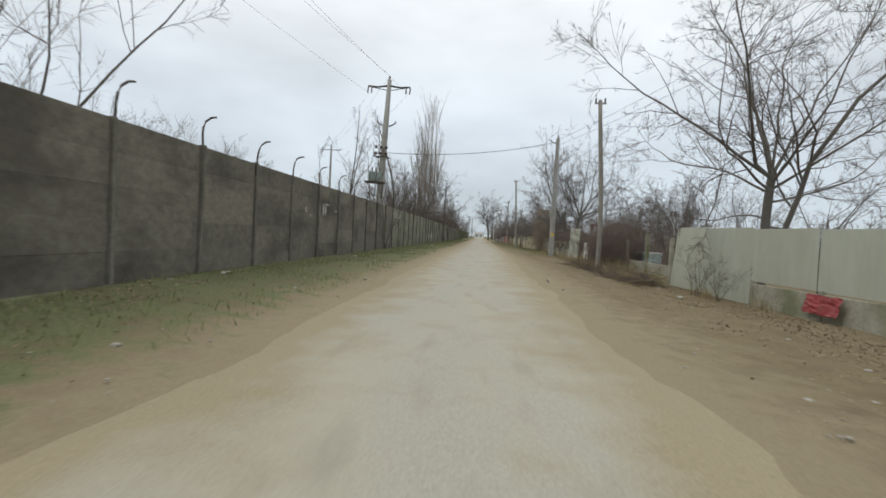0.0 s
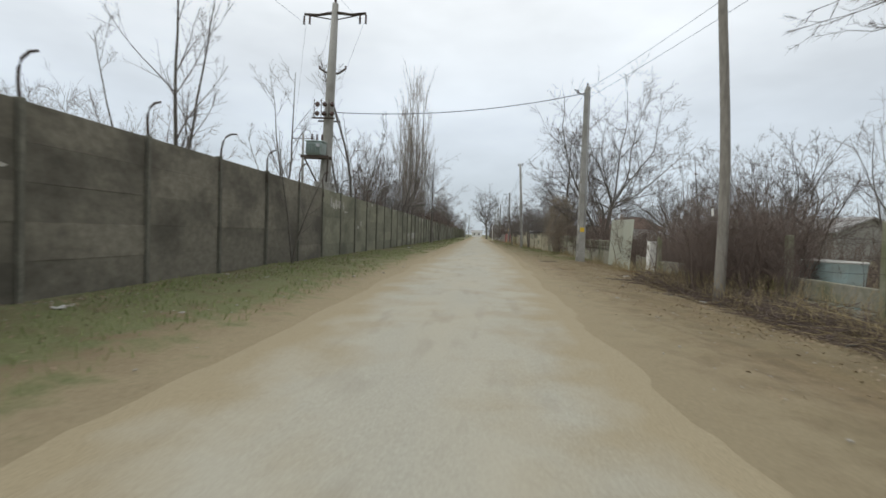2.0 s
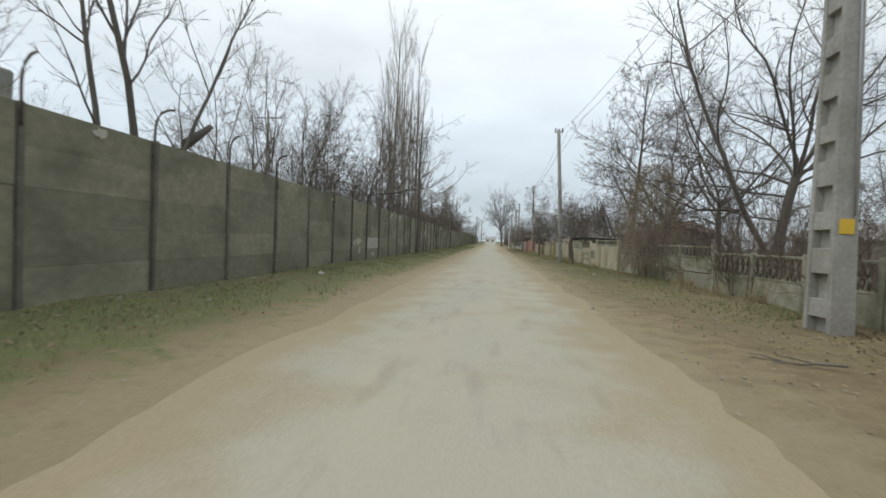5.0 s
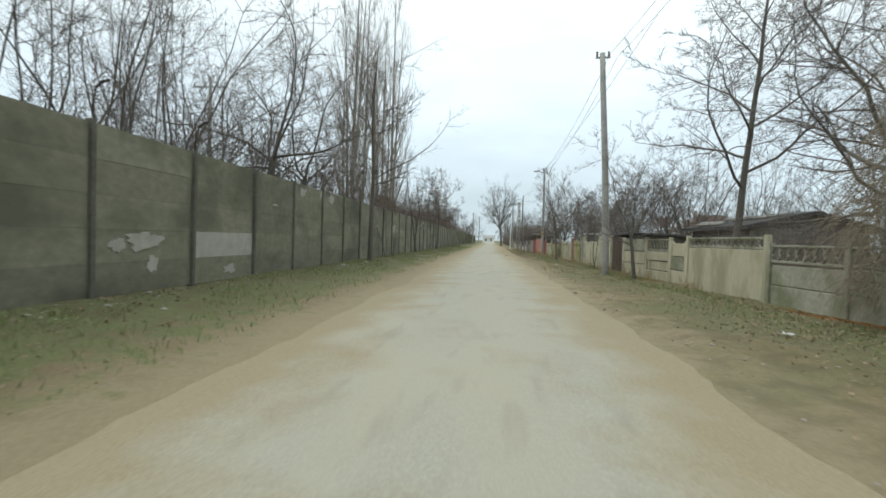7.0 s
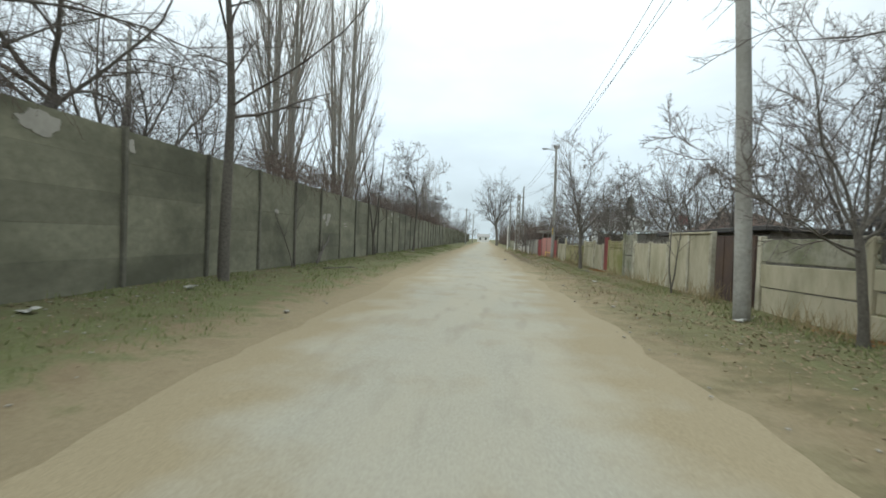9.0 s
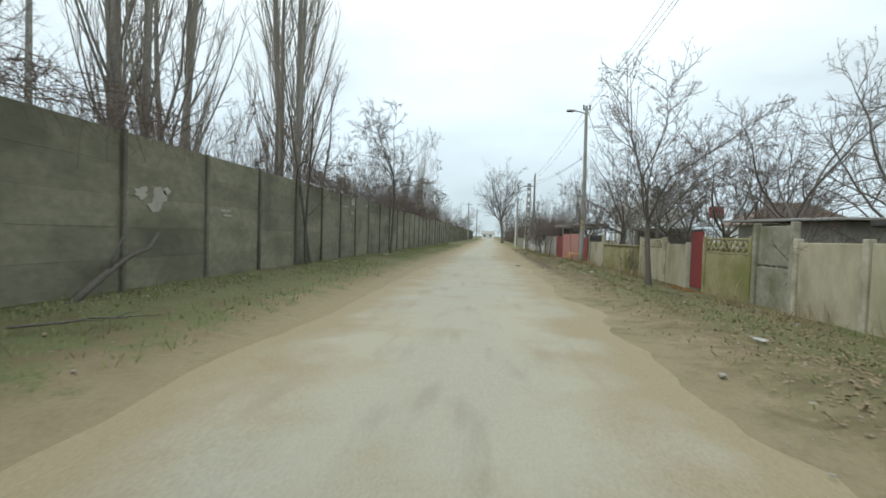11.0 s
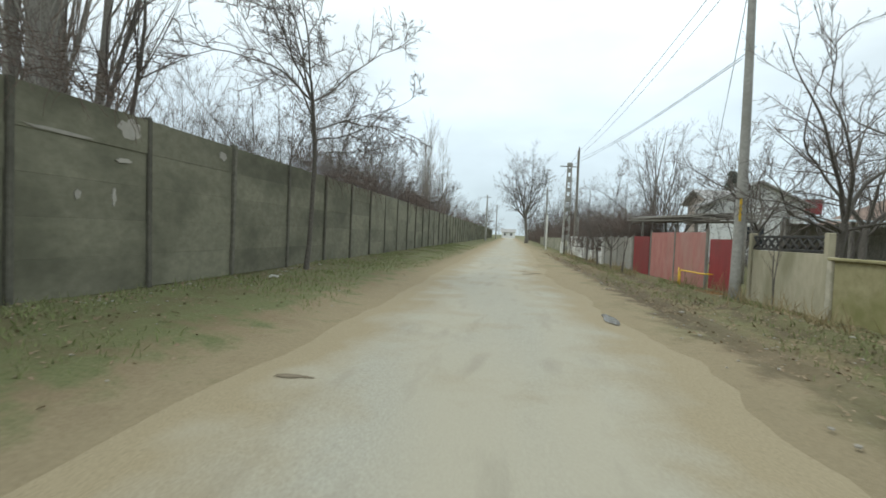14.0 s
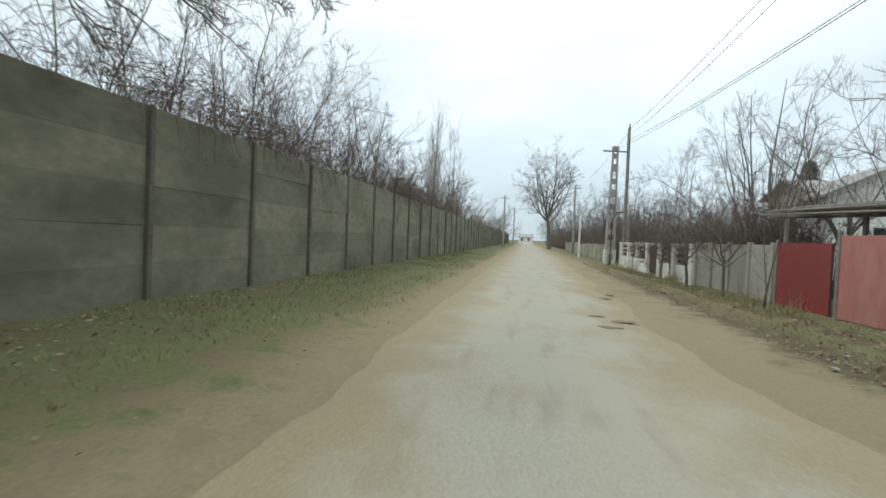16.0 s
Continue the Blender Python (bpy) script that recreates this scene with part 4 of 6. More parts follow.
def lattice_row(f, x0, x1, z0, z1, mat, crossed=True):
    """An openwork slab: rails, and crosses or rings cast between them."""
    part("rail", boxed(x0, x1, -0.03, 0.03, z0, z0 + 0.05, 0.008), mat, f)
    part("rail", boxed(x0, x1, -0.03, 0.03, z1 - 0.05, z1, 0.008), mat, f)
    n = max(2, int((x1 - x0) / 0.24))
    step, r = (x1 - x0) / n, (z1 - z0 - 0.08) / 2
    bm = bmesh.new()
    if crossed:
        for q in (-1, 1):
            tube(bm, [(-step * 0.48, 0, -r * q), (0, 0.004 * q, 0), (step * 0.48, 0, r * q)], [0.024, 0.03, 0.024], 5)
    else:
        tube(bm, [(step * 0.46 * math.cos(2 * math.pi * k / 12), 0, r * math.sin(2 * math.pi * k / 12)) for k in range(13)], 0.018, 5)
    me = bpy.data.meshes.new("lattice_piece"); bm.to_mesh(me); bm.free(); me.materials.append(mat)
    for k in range(n):
        part("lattice_piece", me, None, f, at=pose(x0 + (k + 0.5) * step, 0, (z0 + z1) / 2))


def lattice_fence(y0, y1, h, mat, label, bays=1, rows=2, frac=0.3, crossed=True, top=None):
    at, ln = along(y0, y1)
    f = thing("fence", at, label, "fence")
    b, hs = ln / bays, h * (1 - frac)
    rng = random.Random(int(y0 * 10))
    for k in range(bays + 1):
        fence_post(f, k * b, h + 0.05, mat)
    for k in range(bays):
        for r in range(rows):
            p = part("slab", boxed(k * b + 0.065, (k + 1) * b - 0.065, -0.03, 0.03, -0.1 if r == 0 else hs * r / rows + (0.03 if rows > 1 else 0.012), hs * (r + 1) / rows, 0.012), mat, f)
            p.matrix_local = pose(0, rng.uniform(-0.025, 0.025) if rows > 1 else 0.0, 0, rng.uniform(-1.2, 1.2) if rows > 1 else 0.0, rng.uniform(-0.3, 0.3) if rows > 1 else 0.0, 0)
        lattice_row(f, k * b + 0.065, (k + 1) * b - 0.065, hs + 0.01, h, top or mat, crossed)
    return f


def sheet_gate(y0, y1, h, mat, label, name="gate", dx=0.0, ribs=0, frame_mat=None, lift=0.04):
    """A gate leaf of sheet metal: frame, folded ribs, hinge posts."""
    at, ln = along(y0, y1, dx)
    g = thing(name, at, label, "gate" if name == "gate" else "fence")
    part("leaf", boxed(0.04, ln - 0.04, -0.008, 0.008, lift, h, 0.003), mat, g)
    fm = frame_mat or mat
    for a, b, c, d in ((0.03, 0.08, lift, h), (ln - 0.08, ln - 0.03, lift, h), (0.08, ln - 0.08, lift, lift + 0.05), (0.08, ln - 0.08, h - 0.05, h)):
        part("frame_bar", boxed(a, b, -0.03, -0.012, c, d, 0.004), fm, g)
    for k in range(ribs):
        x = ln * (k + 1) / (ribs + 1)
        part("rib", boxed(x - 0.012, x + 0.012, 0.010, 0.026, lift, h, 0.004), mat, g)
    return g, ln


def build_fences():
    C, O = M["cream_post"], M["old_concrete"]
    # pale sheet metal fence, leaning a little, over old slabs
    f = None
    for y0, y1, top, low, tilt in [(18.6, 16.3, 2.22, 0.06, 1.5), (16.3, 14.0, 2.17, 0.02, 0.5), (14.0, 11.6, 2.12, 0.68, -1), (11.6, 9.2, 2.09, 0.66, 0), (9.2, 6.8, 2.09, 0.66, 0.5), (6.8, 4.2, 2.07, 0.66, 0), (4.2, 1.5, 2.07, 0.66, 0)]:
        at, ln = along(y1, y0)
        if f is None:
            f = thing("sheet_metal_fence", at, "pale green-white painted sheet metal fence, dented and leaning", "fence")
        s = part("sheet", boxed(0.006, ln - 0.006, -0.004, 0.004, low, top, 0.002), M["sheet"], f)
        if y0 == 18.6:     # the last sheet has slipped over
            for v in s.data.vertices:
                v.co.x -= 0.13 * v.co.z if v.co.x > ln / 2 else 0.0
        s.matrix_world = at @ pose(0, 0.03 * (tilt > 0), 0, tilt, 0, 0)
        r = part("rail", boxed(0, ln, -0.06, -0.025, 1.5, 1.55, 0.004), M["iron"], f)
        r.matrix_world = at
        p = part("post", tubed([(0.05, -0.06, -0.3), (0.05, -0.06, 1.9)], 0.03, 8), M["iron"], f)
        p.matrix_world = at
    slab_fence(4.0, 13.9, 0.64, O, "low old mossy concrete slab fence under the sheets", 4, 1)
    # garden fence: posts, wires, low slabs
    at, ln = along(18.7, 31.2)
    g = thing("wire_fence", at, "sagging wires over two rows of old slabs between tall concrete posts", "fence")
    rng = random.Random(9)
    for k in range(6):
        part("post", boxed(k * ln / 5 - 0.07, k * ln / 5 + 0.07, -0.07, 0.07, -0.3, 1.85 + 0.12 * (k % 2), 0.016), O, g, at=pose(0, 0, 0, rng.uniform(-1.5, 1.5), (k % 3 - 1) * 1.4, 0))
    for k in range(3):
        z = 1.05 + 0.28 * k
        part("wire", tubed([(ln * i / 20, 0.08, z - 0.06 * math.sin(math.pi * (i % 4) / 4)) for i in range(21)], 0.004, 5), M["iron"], g)
    for k in range(5):
        for r in range(2):
            part("slab", boxed(0.02, ln / 5 - 0.16, -0.035, 0.035, 0, 0.4, 0.014), O if (k + r) % 3 else M["moss"], g, at=pose(k * ln / 5 + 0.07, 0.03 * r * rng.uniform(-1, 1), -0.06 + 0.435 * r, rng.uniform(-2.5, 2.5), rng.uniform(-0.9, 0.9), 0))
    x, y = fence_x(11.2) - 0.12, 11.2
    bm = bmesh.new()
    bmesh.ops.create_grid(bm, x_segments=8, y_segments=12, size=0.5)
    for v in bm.verts:
        u, w = v.co.x, v.co.y
        v.co = Vector((-0.03 - 0.09 * (0.5 - u) + 0.05 * noise.noise((u * 6, w * 5, 3)), w * 1.1, 0.40 + u * 0.42 + 0.04 * noise.noise((u * 4, w * 4, 9))))
    bmesh.ops.solidify(bm, geom=bm.faces[:], thickness=0.006)
    me = bpy.data.meshes.new("red_cloth"); bm.to_mesh(me); bm.free(); me.materials.append(M["red"])
    ob = new("red_cloth", me); ob.matrix_world = pose(x, y, ground_z(x, y) + 0.0)
    tagged(ob, "crumpled red cloth hung over the low slab fence", "cloth")
    x, y = 8.0, 29.6
    b = thing("orange_bin", pose(x, y, ground_z(x, y), 0, 0, 14), "battered orange plastic bin with a dark plate for its shaded hollow, behind the slabs", "bin")
    part("body", boxed(-0.26, 0.26, -0.24, 0.24, 0, 1.12, 0.03), M["orange"], b)
    # no hole is cut: a dark plate on the face imitates the shade inside
    part("opening", boxed(-0.16, 0.12, -0.256, -0.244, 0.72, 1.0, 0.004), M["roof_dark"], b, "dark plate standing in for the shade inside the bin")
    part("lid", boxed(-0.28, 0.28, -0.26, 0.26, 1.124, 1.16, 0.012), M["orange"], b)
    # old tub standing behind the wires
    x, y = 8.3, 24.5
    b = thing("metal_tub", pose(x, y, ground_z(x, y), 0, 0, 4), "old pale blue-green enamelled tub with a white rim behind the fence", "tub")
    def ring(u, w, z, r, n=28):
        out = []
        for i in range(n):
            c, d = math.cos(2 * math.pi * i / n), math.sin(2 * math.pi * i / n)
            out.append((u * math.copysign(abs(c) ** r, c), w * math.copysign(abs(d) ** r, d), z))
        return out
    bm = bmesh.new()
    loops = [[bm.verts.new(p) for p in ring(u, w, z, 0.5)] for u, w, z in ((0.3, 0.85, 0.02), (0.36, 0.96, 0.12), (0.41, 1.05, 1.14), (0.38, 1.02, 1.14), (0.33, 0.93, 0.2))]
    for a, c in zip(loops, loops[1:]):
        for i in range(len(a)):
            j = (i + 1) % len(a)
            bm.faces.new((a[i], a[j], c[j], c[i]))
    bm.faces.new(loops[0][::-1]); bm.faces.new(loops[-1])
    part("body", bm, M["tub_blue"], b)
    rim = ring(0.4, 1.04, 1.15, 0.5)
    part("rim", tubed(rim + rim[:1], 0.028, 6), M["white"], b, "chipped white rim")
    # white meter pillar and its neighbour post
    x, y = fence_x(31.8) - 0.12, 31.8
    p = thing("meter_pillar", pose(x, y, ground_z(x, y), 0, 2, 8), "whitewashed concrete meter pillar beside the fence", "pillar")
    part("shaft", boxed(-0.135, 0.135, -0.13, 0.13, -0.2, 1.34, 0.02), M["white"], p)
    part("meter_box", boxed(-0.165, -0.139, -0.08, 0.08, 1.02, 1.22, 0.006), M["grey_panel"], p, "small grey meter box")
    part("cap", boxed(-0.15, 0.15, -0.145, 0.145, 1.344, 1.375, 0.008), M["white"], p)
    slab_fence(32.1, 33.6, 0.7, O, "low mossy concrete slab fence beside the pillar", 1, 1)
    # pale gate leaf leaning at the roadside
    at, ln = along(34.2, 37.6, -0.15)
    g = thing("gate", at @ pose(0, 0, 0, 3.0, -1.2, 0), "pale dented sheet metal gate of two leaves, leaning", "gate")
    for a, b in ((0.0, ln * 0.46), (ln * 0.46 + 0.012, ln)):
        part("leaf", boxed(a, b, -0.006, 0.006, 0.02, 2.28, 0.003), M["sheet"], g)
        part("stiffener", boxed(a + 0.05, b - 0.05, -0.04, -0.008, 1.0, 1.04, 0.004), M["iron"], g)
    lattice_fence(37.7, 45.6, 1.25, O, "old lattice-topped concrete fence overgrown with brush", 4, 1, 0.5, False)
    lattice_fence(45.7, 54.4, 1.32, O, "mossy grey precast fence with openwork top", 4, 2, 0.3, False)
    lattice_fence(54.5, 58.1, 1.46, M["plaster"], "cream plastered fence panel with dark openwork above", 1, 1, 0.2, False, O)
    slab_fence(58.2, 59.2, 1.28, M["plaster"], "old precast fence of cracked slabs", 1, 3, mixed=(M["plaster"], O))
    lattice_fence(59.3, 61.2, 1.42, M["plaster"], "cream-grey precast fence panel with openwork top and cracked slabs", 1, 3, 0.3, False, O)
    slab_fence(61.3, 63.8, 1.42, M["plaster"], "cream-grey precast fence with cracked horizontal slabs", 1, 3, C, mixed=(M["plaster"], M["plaster"], O))
    sheet_gate(64.0, 65.7, 1.5, M["brown"], "narrow dark brown rusty sheet metal gate", ribs=3)
    slab_fence(65.85, 68.4, 1.55, M["plaster"], "tall cream plastered fence with vertical stains", 2, 1, C, True)
    slab_fence(68.55, 71.7, 1.28, M["plaster"], "low cream plastered fence with stains", 2, 1, C)
    slab_fence(71.8, 73.0, 1.58, O, "tall dark grey concrete fence of two slabs", 1, 2)
    lattice_fence(73.15, 75.25, 1.34, M["moss"], "moss-stained fence panel with openwork top", 1, 1, 0.28)
    sheet_gate(75.4, 76.15, 1.5, M["red"], "narrow bright red sheet metal door in the fence")
    slab_fence(76.3, 77.9, 1.16, M["plaster"], "low cream plastered fence, stained", 1, 1, C)
    lattice_fence(78.05, 80.2, 1.3, M["plaster"], "cream fence panel with openwork top", 1, 1, 0.27)
    slab_fence(80.35, 84.85, 1.0, M["moss"], "low moss-stained rendered garden wall", 1, 1, C, True, (False, True))
    lattice_fence(84.95, 87.3, 1.42, M["plaster"], "yellowish fence panel with dark openwork top", 1, 1, 0.22, True, M["roof_dark"])
    sheet_gate(87.7, 89.3, 1.32, M["red"], "bright red sheet metal garden gate", ribs=0, frame_mat=M["brown"])
    f, ln = sheet_gate(89.45, 93.65, 1.5, M["pink"], "faded pink-red painted fence of broad sheets", "painted_fence", ribs=1, frame_mat=M["iron"], lift=0.0)
    for k in range(3):
        fence_post(f, ln * k / 2, 1.58, M["timber"], 0.07, 0.07, "weathered timber post")
    f, ln = sheet_gate(93.8, 95.55, 1.36, M["red"], "worn red painted sheet metal fence panel", "painted_fence", frame_mat=M["iron"], lift=0.0)
    fence_post(f, ln + 0.02, 1.42, M["timber"], 0.07, 0.07)
    slab_fence(95.7, 99.7, 1.3, M["grey_panel"], "plain grey cement panel fence", 4, 1)
    # white wall with pillars and dark lattice
    at, ln = along(99.9, 110.4)
    w = thing("garden_wall", at, "low whitewashed wall with pillars and dark wooden infill", "wall")
    n = 6
    for k in range(n + 1):
        part("pillar", boxed(k * ln / n - 0.16, k * ln / n + 0.16, -0.14, 0.14, -0.2, 1.22, 0.012), M["white"], w)
        part("pillar_cap", boxed(k * ln / n - 0.2, k * ln / n + 0.2, -0.18, 0.18, 1.224, 1.28, 0.01), M["white"], w)
    for k in range(n):
        a, b = k * ln / n + 0.165, (k + 1) * ln / n - 0.165
        if k == 2:
            for q in range(8):
                part("gate_slat", boxed(a + (b - a) * q / 8 + 0.01, a + (b - a) * (q + 1) / 8 - 0.01, -0.02, 0.02, 0.08, 1.18, 0.004), M["brown"], w)
            continue
        part("base_wall", boxed(a, b, -0.1, 0.1, -0.2, 0.55, 0.012), M["white"], w)
        for q in range(3):
            part("infill_rail", boxed(a, b, -0.02, 0.02, 0.62 + q * 0.2, 0.74 + q * 0.2, 0.004), M["brown"], w)
    slab_fence(113, 150, 1.1, O, "old grey concrete slab fence far down the road", 16, 1)
    # yellow gas pipe
    at, ln = along(90.3, 88.9, -0.3)
    g = thing("gas_pipe", at, "bent yellow gas riser pipe in front of the fence", "pipe")
    part("pipe", tubed([(0, 0, -0.2), (0, 0, 0.34), (0.02, 0, 0.40), (0.08, 0, 0.42), (1.25, 0, 0.42), (1.32, 0.03, 0.42), (1.35, 0.12, 0.42), (1.35, 0.26, 0.42)], 0.02, 8), M["yellow"], g)
    part("pipe_post", tubed([(-0.1, 0, -0.2), (-0.1, 0, 0.5)], 0.018, 8), M["yellow"], g)



build_fences()


# ---- poles and cables ----
def insulator(parent, at, r=0.05, n=3, gap=0.07):
    bm = bmesh.new()
    pts, rad = [(0, 0, 0)], [0.02]
    for k in range(n):
        z = 0.03 + k * gap
        pts += [(0, 0, z), (0, 0, z + 0.012), (0, 0, z + gap * 0.55)]
        rad += [r, r, 0.022]
    tube(bm, pts, rad, 10)
    return part("insulator", bm, M["porcelain"], parent, "brown porcelain insulator", at=at)


def round_pole(x, y, h, r0, r1, lean, label, crook=0.0, mat="timber", name="utility_pole", yaw=0.0):
    p = thing(name, pose(x, y, ground_z(x, y), lean[0], lean[1], yaw), label, "pole")
    n = 9
    part("pole", tubed([(crook * math.sin(math.pi * 1.4 * k / n), 0, -0.4 + (h + 0.4) * k / n) for k in range(n + 1)], [r0 + (r1 - r0) * k / n for k in range(n + 1)], 14), M[mat], p)
    return p


def ladder_pole(x, y, h, label, yaw=0.0, white_base=0.0, w0=0.42, w1=0.2, solid=False, fd=0.10):
    """Vibrated concrete pole: two tapering flanges joined by webs, with slots between them."""
    p = thing("concrete_pole", pose(x, y, ground_z(x, y), 0.3, 0.4, yaw), label, "pole")
    for s in (-1, 1):
        bm = bmesh.new()
        box(bm, -0.055, 0.055, -fd, fd, -0.4, h, 0.0)
        for v in bm.verts:
            f = (v.co.z + 0.4) / (h + 0.4)
            v.co.x = s * (w0 + (w1 - w0) * f) / 2 + v.co.x * (1 - 0.3 * f)
            v.co.y *= 1 - 0.35 * f
        bmesh.ops.bevel(bm, geom=bm.edges[:], offset=0.012, segments=1, affect="EDGES")
        part("flange", bm, M["concrete"], p)
    z, k = 0.25, 0
    while z < h - 0.3:
        f = z / h
        w = (w0 + (w1 - w0) * f) / 2 - 0.05
        part("web", boxed(-w, w, -0.85 * fd * (1 - 0.35 * f), 0.85 * fd * (1 - 0.35 * f), z, z + (0.42 if k % 2 else 0.3) , 0.008), M["concrete"], p)
        z += 0.72
        k += 1
    bm = bmesh.new()
    box(bm, -1, 1, -0.028, 0.028, -0.3, h - 0.2, 0.0)
    for v in bm.verts:
        v.co.x *= (w0 + (w1 - w0) * (v.co.z + 0.4) / (h + 0.4)) / 2 - 0.03
    if solid:
        part("web_plate", bm, M["concrete"], p)
    part("head", boxed(-w1 / 2 - 0.06, w1 / 2 + 0.06, -0.09, 0.09, h - 0.28, h + 0.02, 0.012), M["concrete"], p)
    if white_base:
        for s in (-1, 1):
            part("lime_band", boxed(s * w0 / 2 - 0.075, s * w0 / 2 + 0.075, -0.115, 0.115, 0.0, white_base, 0.012), M["white"], p, "whitewashed foot")
    return p


def build_poles():
    # concrete pole with slots by the pale gate
    p = ladder_pole(5.72, 39.2, 9.45, "tall slotted concrete utility pole with a yellow mark", 88, w0=0.62, w1=0.36, solid=True, fd=0.19)
    part("yellow_mark", boxed(-0.352, -0.346, -0.1, 0.12, 1.62, 1.86, 0.001), M["yellow"], p, "yellow painted mark")
    part("cable_down", tubed([(-0.37, -0.08, 1.9), (-0.33, -0.07, 4.5), (-0.25, -0.05, 9.2)], 0.018, 6), M["lamp"], p, "pale cable run down the pole")
    part("bracket", tubed([(0, 0.05, 9.0), (-0.25, 0.45, 9.1), (-0.4, 0.75, 9.25)], 0.03, 6), M["steel"], p)
    insulator(p, pose(0, 0.0, 9.52)), insulator(p, pose(-0.3, 0.55, 9.05))
    # leaning timber pole in the brush
    p = round_pole(5.82, 24.2, 8.4, 0.13, 0.09, (1.5, -2.0), "leaning weathered timber utility pole in the brush", 0.10)
    part("white_plate", boxed(-0.16, -0.152, -0.05, 0.05, 2.1, 2.28, 0.002), M["white"], p, "small white plate")
    part("crossarm", boxed(-0.36, 0.2, -0.035, 0.035, 8.2, 8.27, 0.006), M["timber"], p)
    insulator(p, pose(0.14, 0, 8.27)), insulator(p, pose(-0.3, 0, 8.27))
    # leaning pole by the brown gate
    p = round_pole(4.55, 62.3, 8.6, 0.14, 0.10, (-1.2, -2.2), "grey round concrete utility pole, leaning slightly", 0.04, "concrete")
    part("crossarm", boxed(-0.3, 0.26, -0.03, 0.03, 8.4, 8.46, 0.006), M["steel"], p)
    for x in (-0.24, 0.2):
        insulator(p, pose(x, 0, 8.46))
    # pole with street lamp
    p = round_pole(4.72, 87.0, 7.75, 0.118, 0.07, (-0.3, 0.2), "grey concrete pole with a street lamp arm", 0.03, "concrete", "street_lamp")
    part("lamp_arm", tubed([(0, 0, 7.3), (-0.2, -0.02, 7.42), (-0.4, -0.03, 7.47), (-0.62, -0.05, 7.5)], 0.028, 8), M["steel"], p)
    bm = boxed(-1.0, -0.55, -0.13, 0.03, 7.46, 7.55, 0.03)
    head = part("lamp_head", bm, M["lamp"], p, "flat grey lamp head")
    part("diffuser", boxed(-0.94, -0.66, -0.11, 0.01, 7.443, 7.457, 0.004), M["glass"], head)
    part("yellow_mark", boxed(-0.05, 0.0, -0.118, -0.108, 1.7, 2.2, 0.001), M["yellow"], p, "small faded yellow mark")
    part("crossarm", boxed(-0.2, 0.18, -0.03, 0.03, 7.55, 7.6, 0.006), M["steel"], p)
    insulator(p, pose(0.14, 0, 7.6)), insulator(p, pose(-0.16, 0, 7.6))
    # ladder pole and round pole by the white wall
    p = ladder_pole(4.0, 112.6, 6.7, "slotted concrete pole with whitewashed feet", 10, 0.85, 0.5, 0.24)
    part("switch_box", boxed(-0.2, 0.05, -0.28, -0.12, 3.4, 3.75, 0.02), M["lamp"], p, "grey junction box")
    part("crossarm", boxed(-0.7, 0.7, -0.03, 0.03, 6.4, 6.48, 0.005), M["steel"], p)
    p = round_pole(4.42, 111.0, 7.4, 0.1, 0.08, (0, 0.3), "slim weathered timber pole bound to a pale concrete stub", 0.02)
    part("stub", boxed(-0.02, 0.3, 0.11, 0.36, -0.3, 2.7, 0.02), M["concrete"], p, "pale concrete stub")
    part("lamp_arm", tubed([(0, 0.05, 2.9), (-0.4, 0.1, 2.85), (-0.62, 0.12, 2.5), (-0.64, 0.12, 0.0)], 0.035, 8), M["iron"], p, "bent iron pipe")
    insulator(p, pose(0, 0, 7.4))
    round_pole(3.3, 122, 3.2, 0.08, 0.07, (0, 0), "short pale post on the verge", 0, "white", "marker_post")
    for x, y, h in [(-3.9, 152, 7.2), (-3.6, 196, 8.5), (4.3, 138, 7.4)]:
        p = round_pole(x, y, h, 0.14, 0.1, (0, 0.5), "distant grey utility pole", 0.03, "concrete")
        part("crossarm", boxed(-0.6, 0.6, -0.03, 0.03, h - 0.4, h - 0.32, 0.005), M["steel"], p)
    # second high-voltage pole far behind the wall
    p = round_pole(-29.5, 91, 16.8, 0.28, 0.16, (0, 0), "tall concrete power pole with a crossarm", 0, "concrete", "power_pole")
    part("crossarm", boxed(-1.9, 1.9, -0.06, 0.06, 16.0, 16.14, 0.01), M["steel"], p)
    for x in (-1.8, 1.8, 0):
        insulator(p, pose(x, 0, 16.14 if x else 16.8), 0.09, 3, 0.12)

    # transformer pole
    x, y, h = -8.2, 37.4, 13.0
    p = thing("power_pole", pose(x, y, 0, 0, 2.2, -6), "tall tapered concrete power pole carrying a transformer", "pole")
    part("pole", tubed([(0, 0, -0.5), (0, 0, 3.2), (0, 0, 9), (0, 0, h)], [0.34, 0.30, 0.23, 0.16], 12), M["concrete"], p)
    part("footing", boxed(-0.42, 0.42, -0.42, 0.42, -0.3, 3.7, 0.04), M["concrete"], p, "square concrete footing")
    bm = bmesh.new()
    tube(bm, [(-1.7, 0, h - 0.5), (-0.9, 0, h - 0.57), (0, 0, h - 0.45), (0.9, 0, h - 0.57), (1.7, 0, h - 0.5)], [0.05, 0.065, 0.085, 0.065, 0.05], 6)
    tube(bm, [(-1.65, 0, h - 0.55), (-0.2, 0, h - 0.8)], 0.03, 6), tube(bm, [(1.65, 0, h - 0.55), (0.2, 0, h - 0.8)], 0.03, 6)
    part("crossarm", bm, M["iron"], p)
    insulator(p, pose(0, 0, h), 0.09, 3, 0.1)
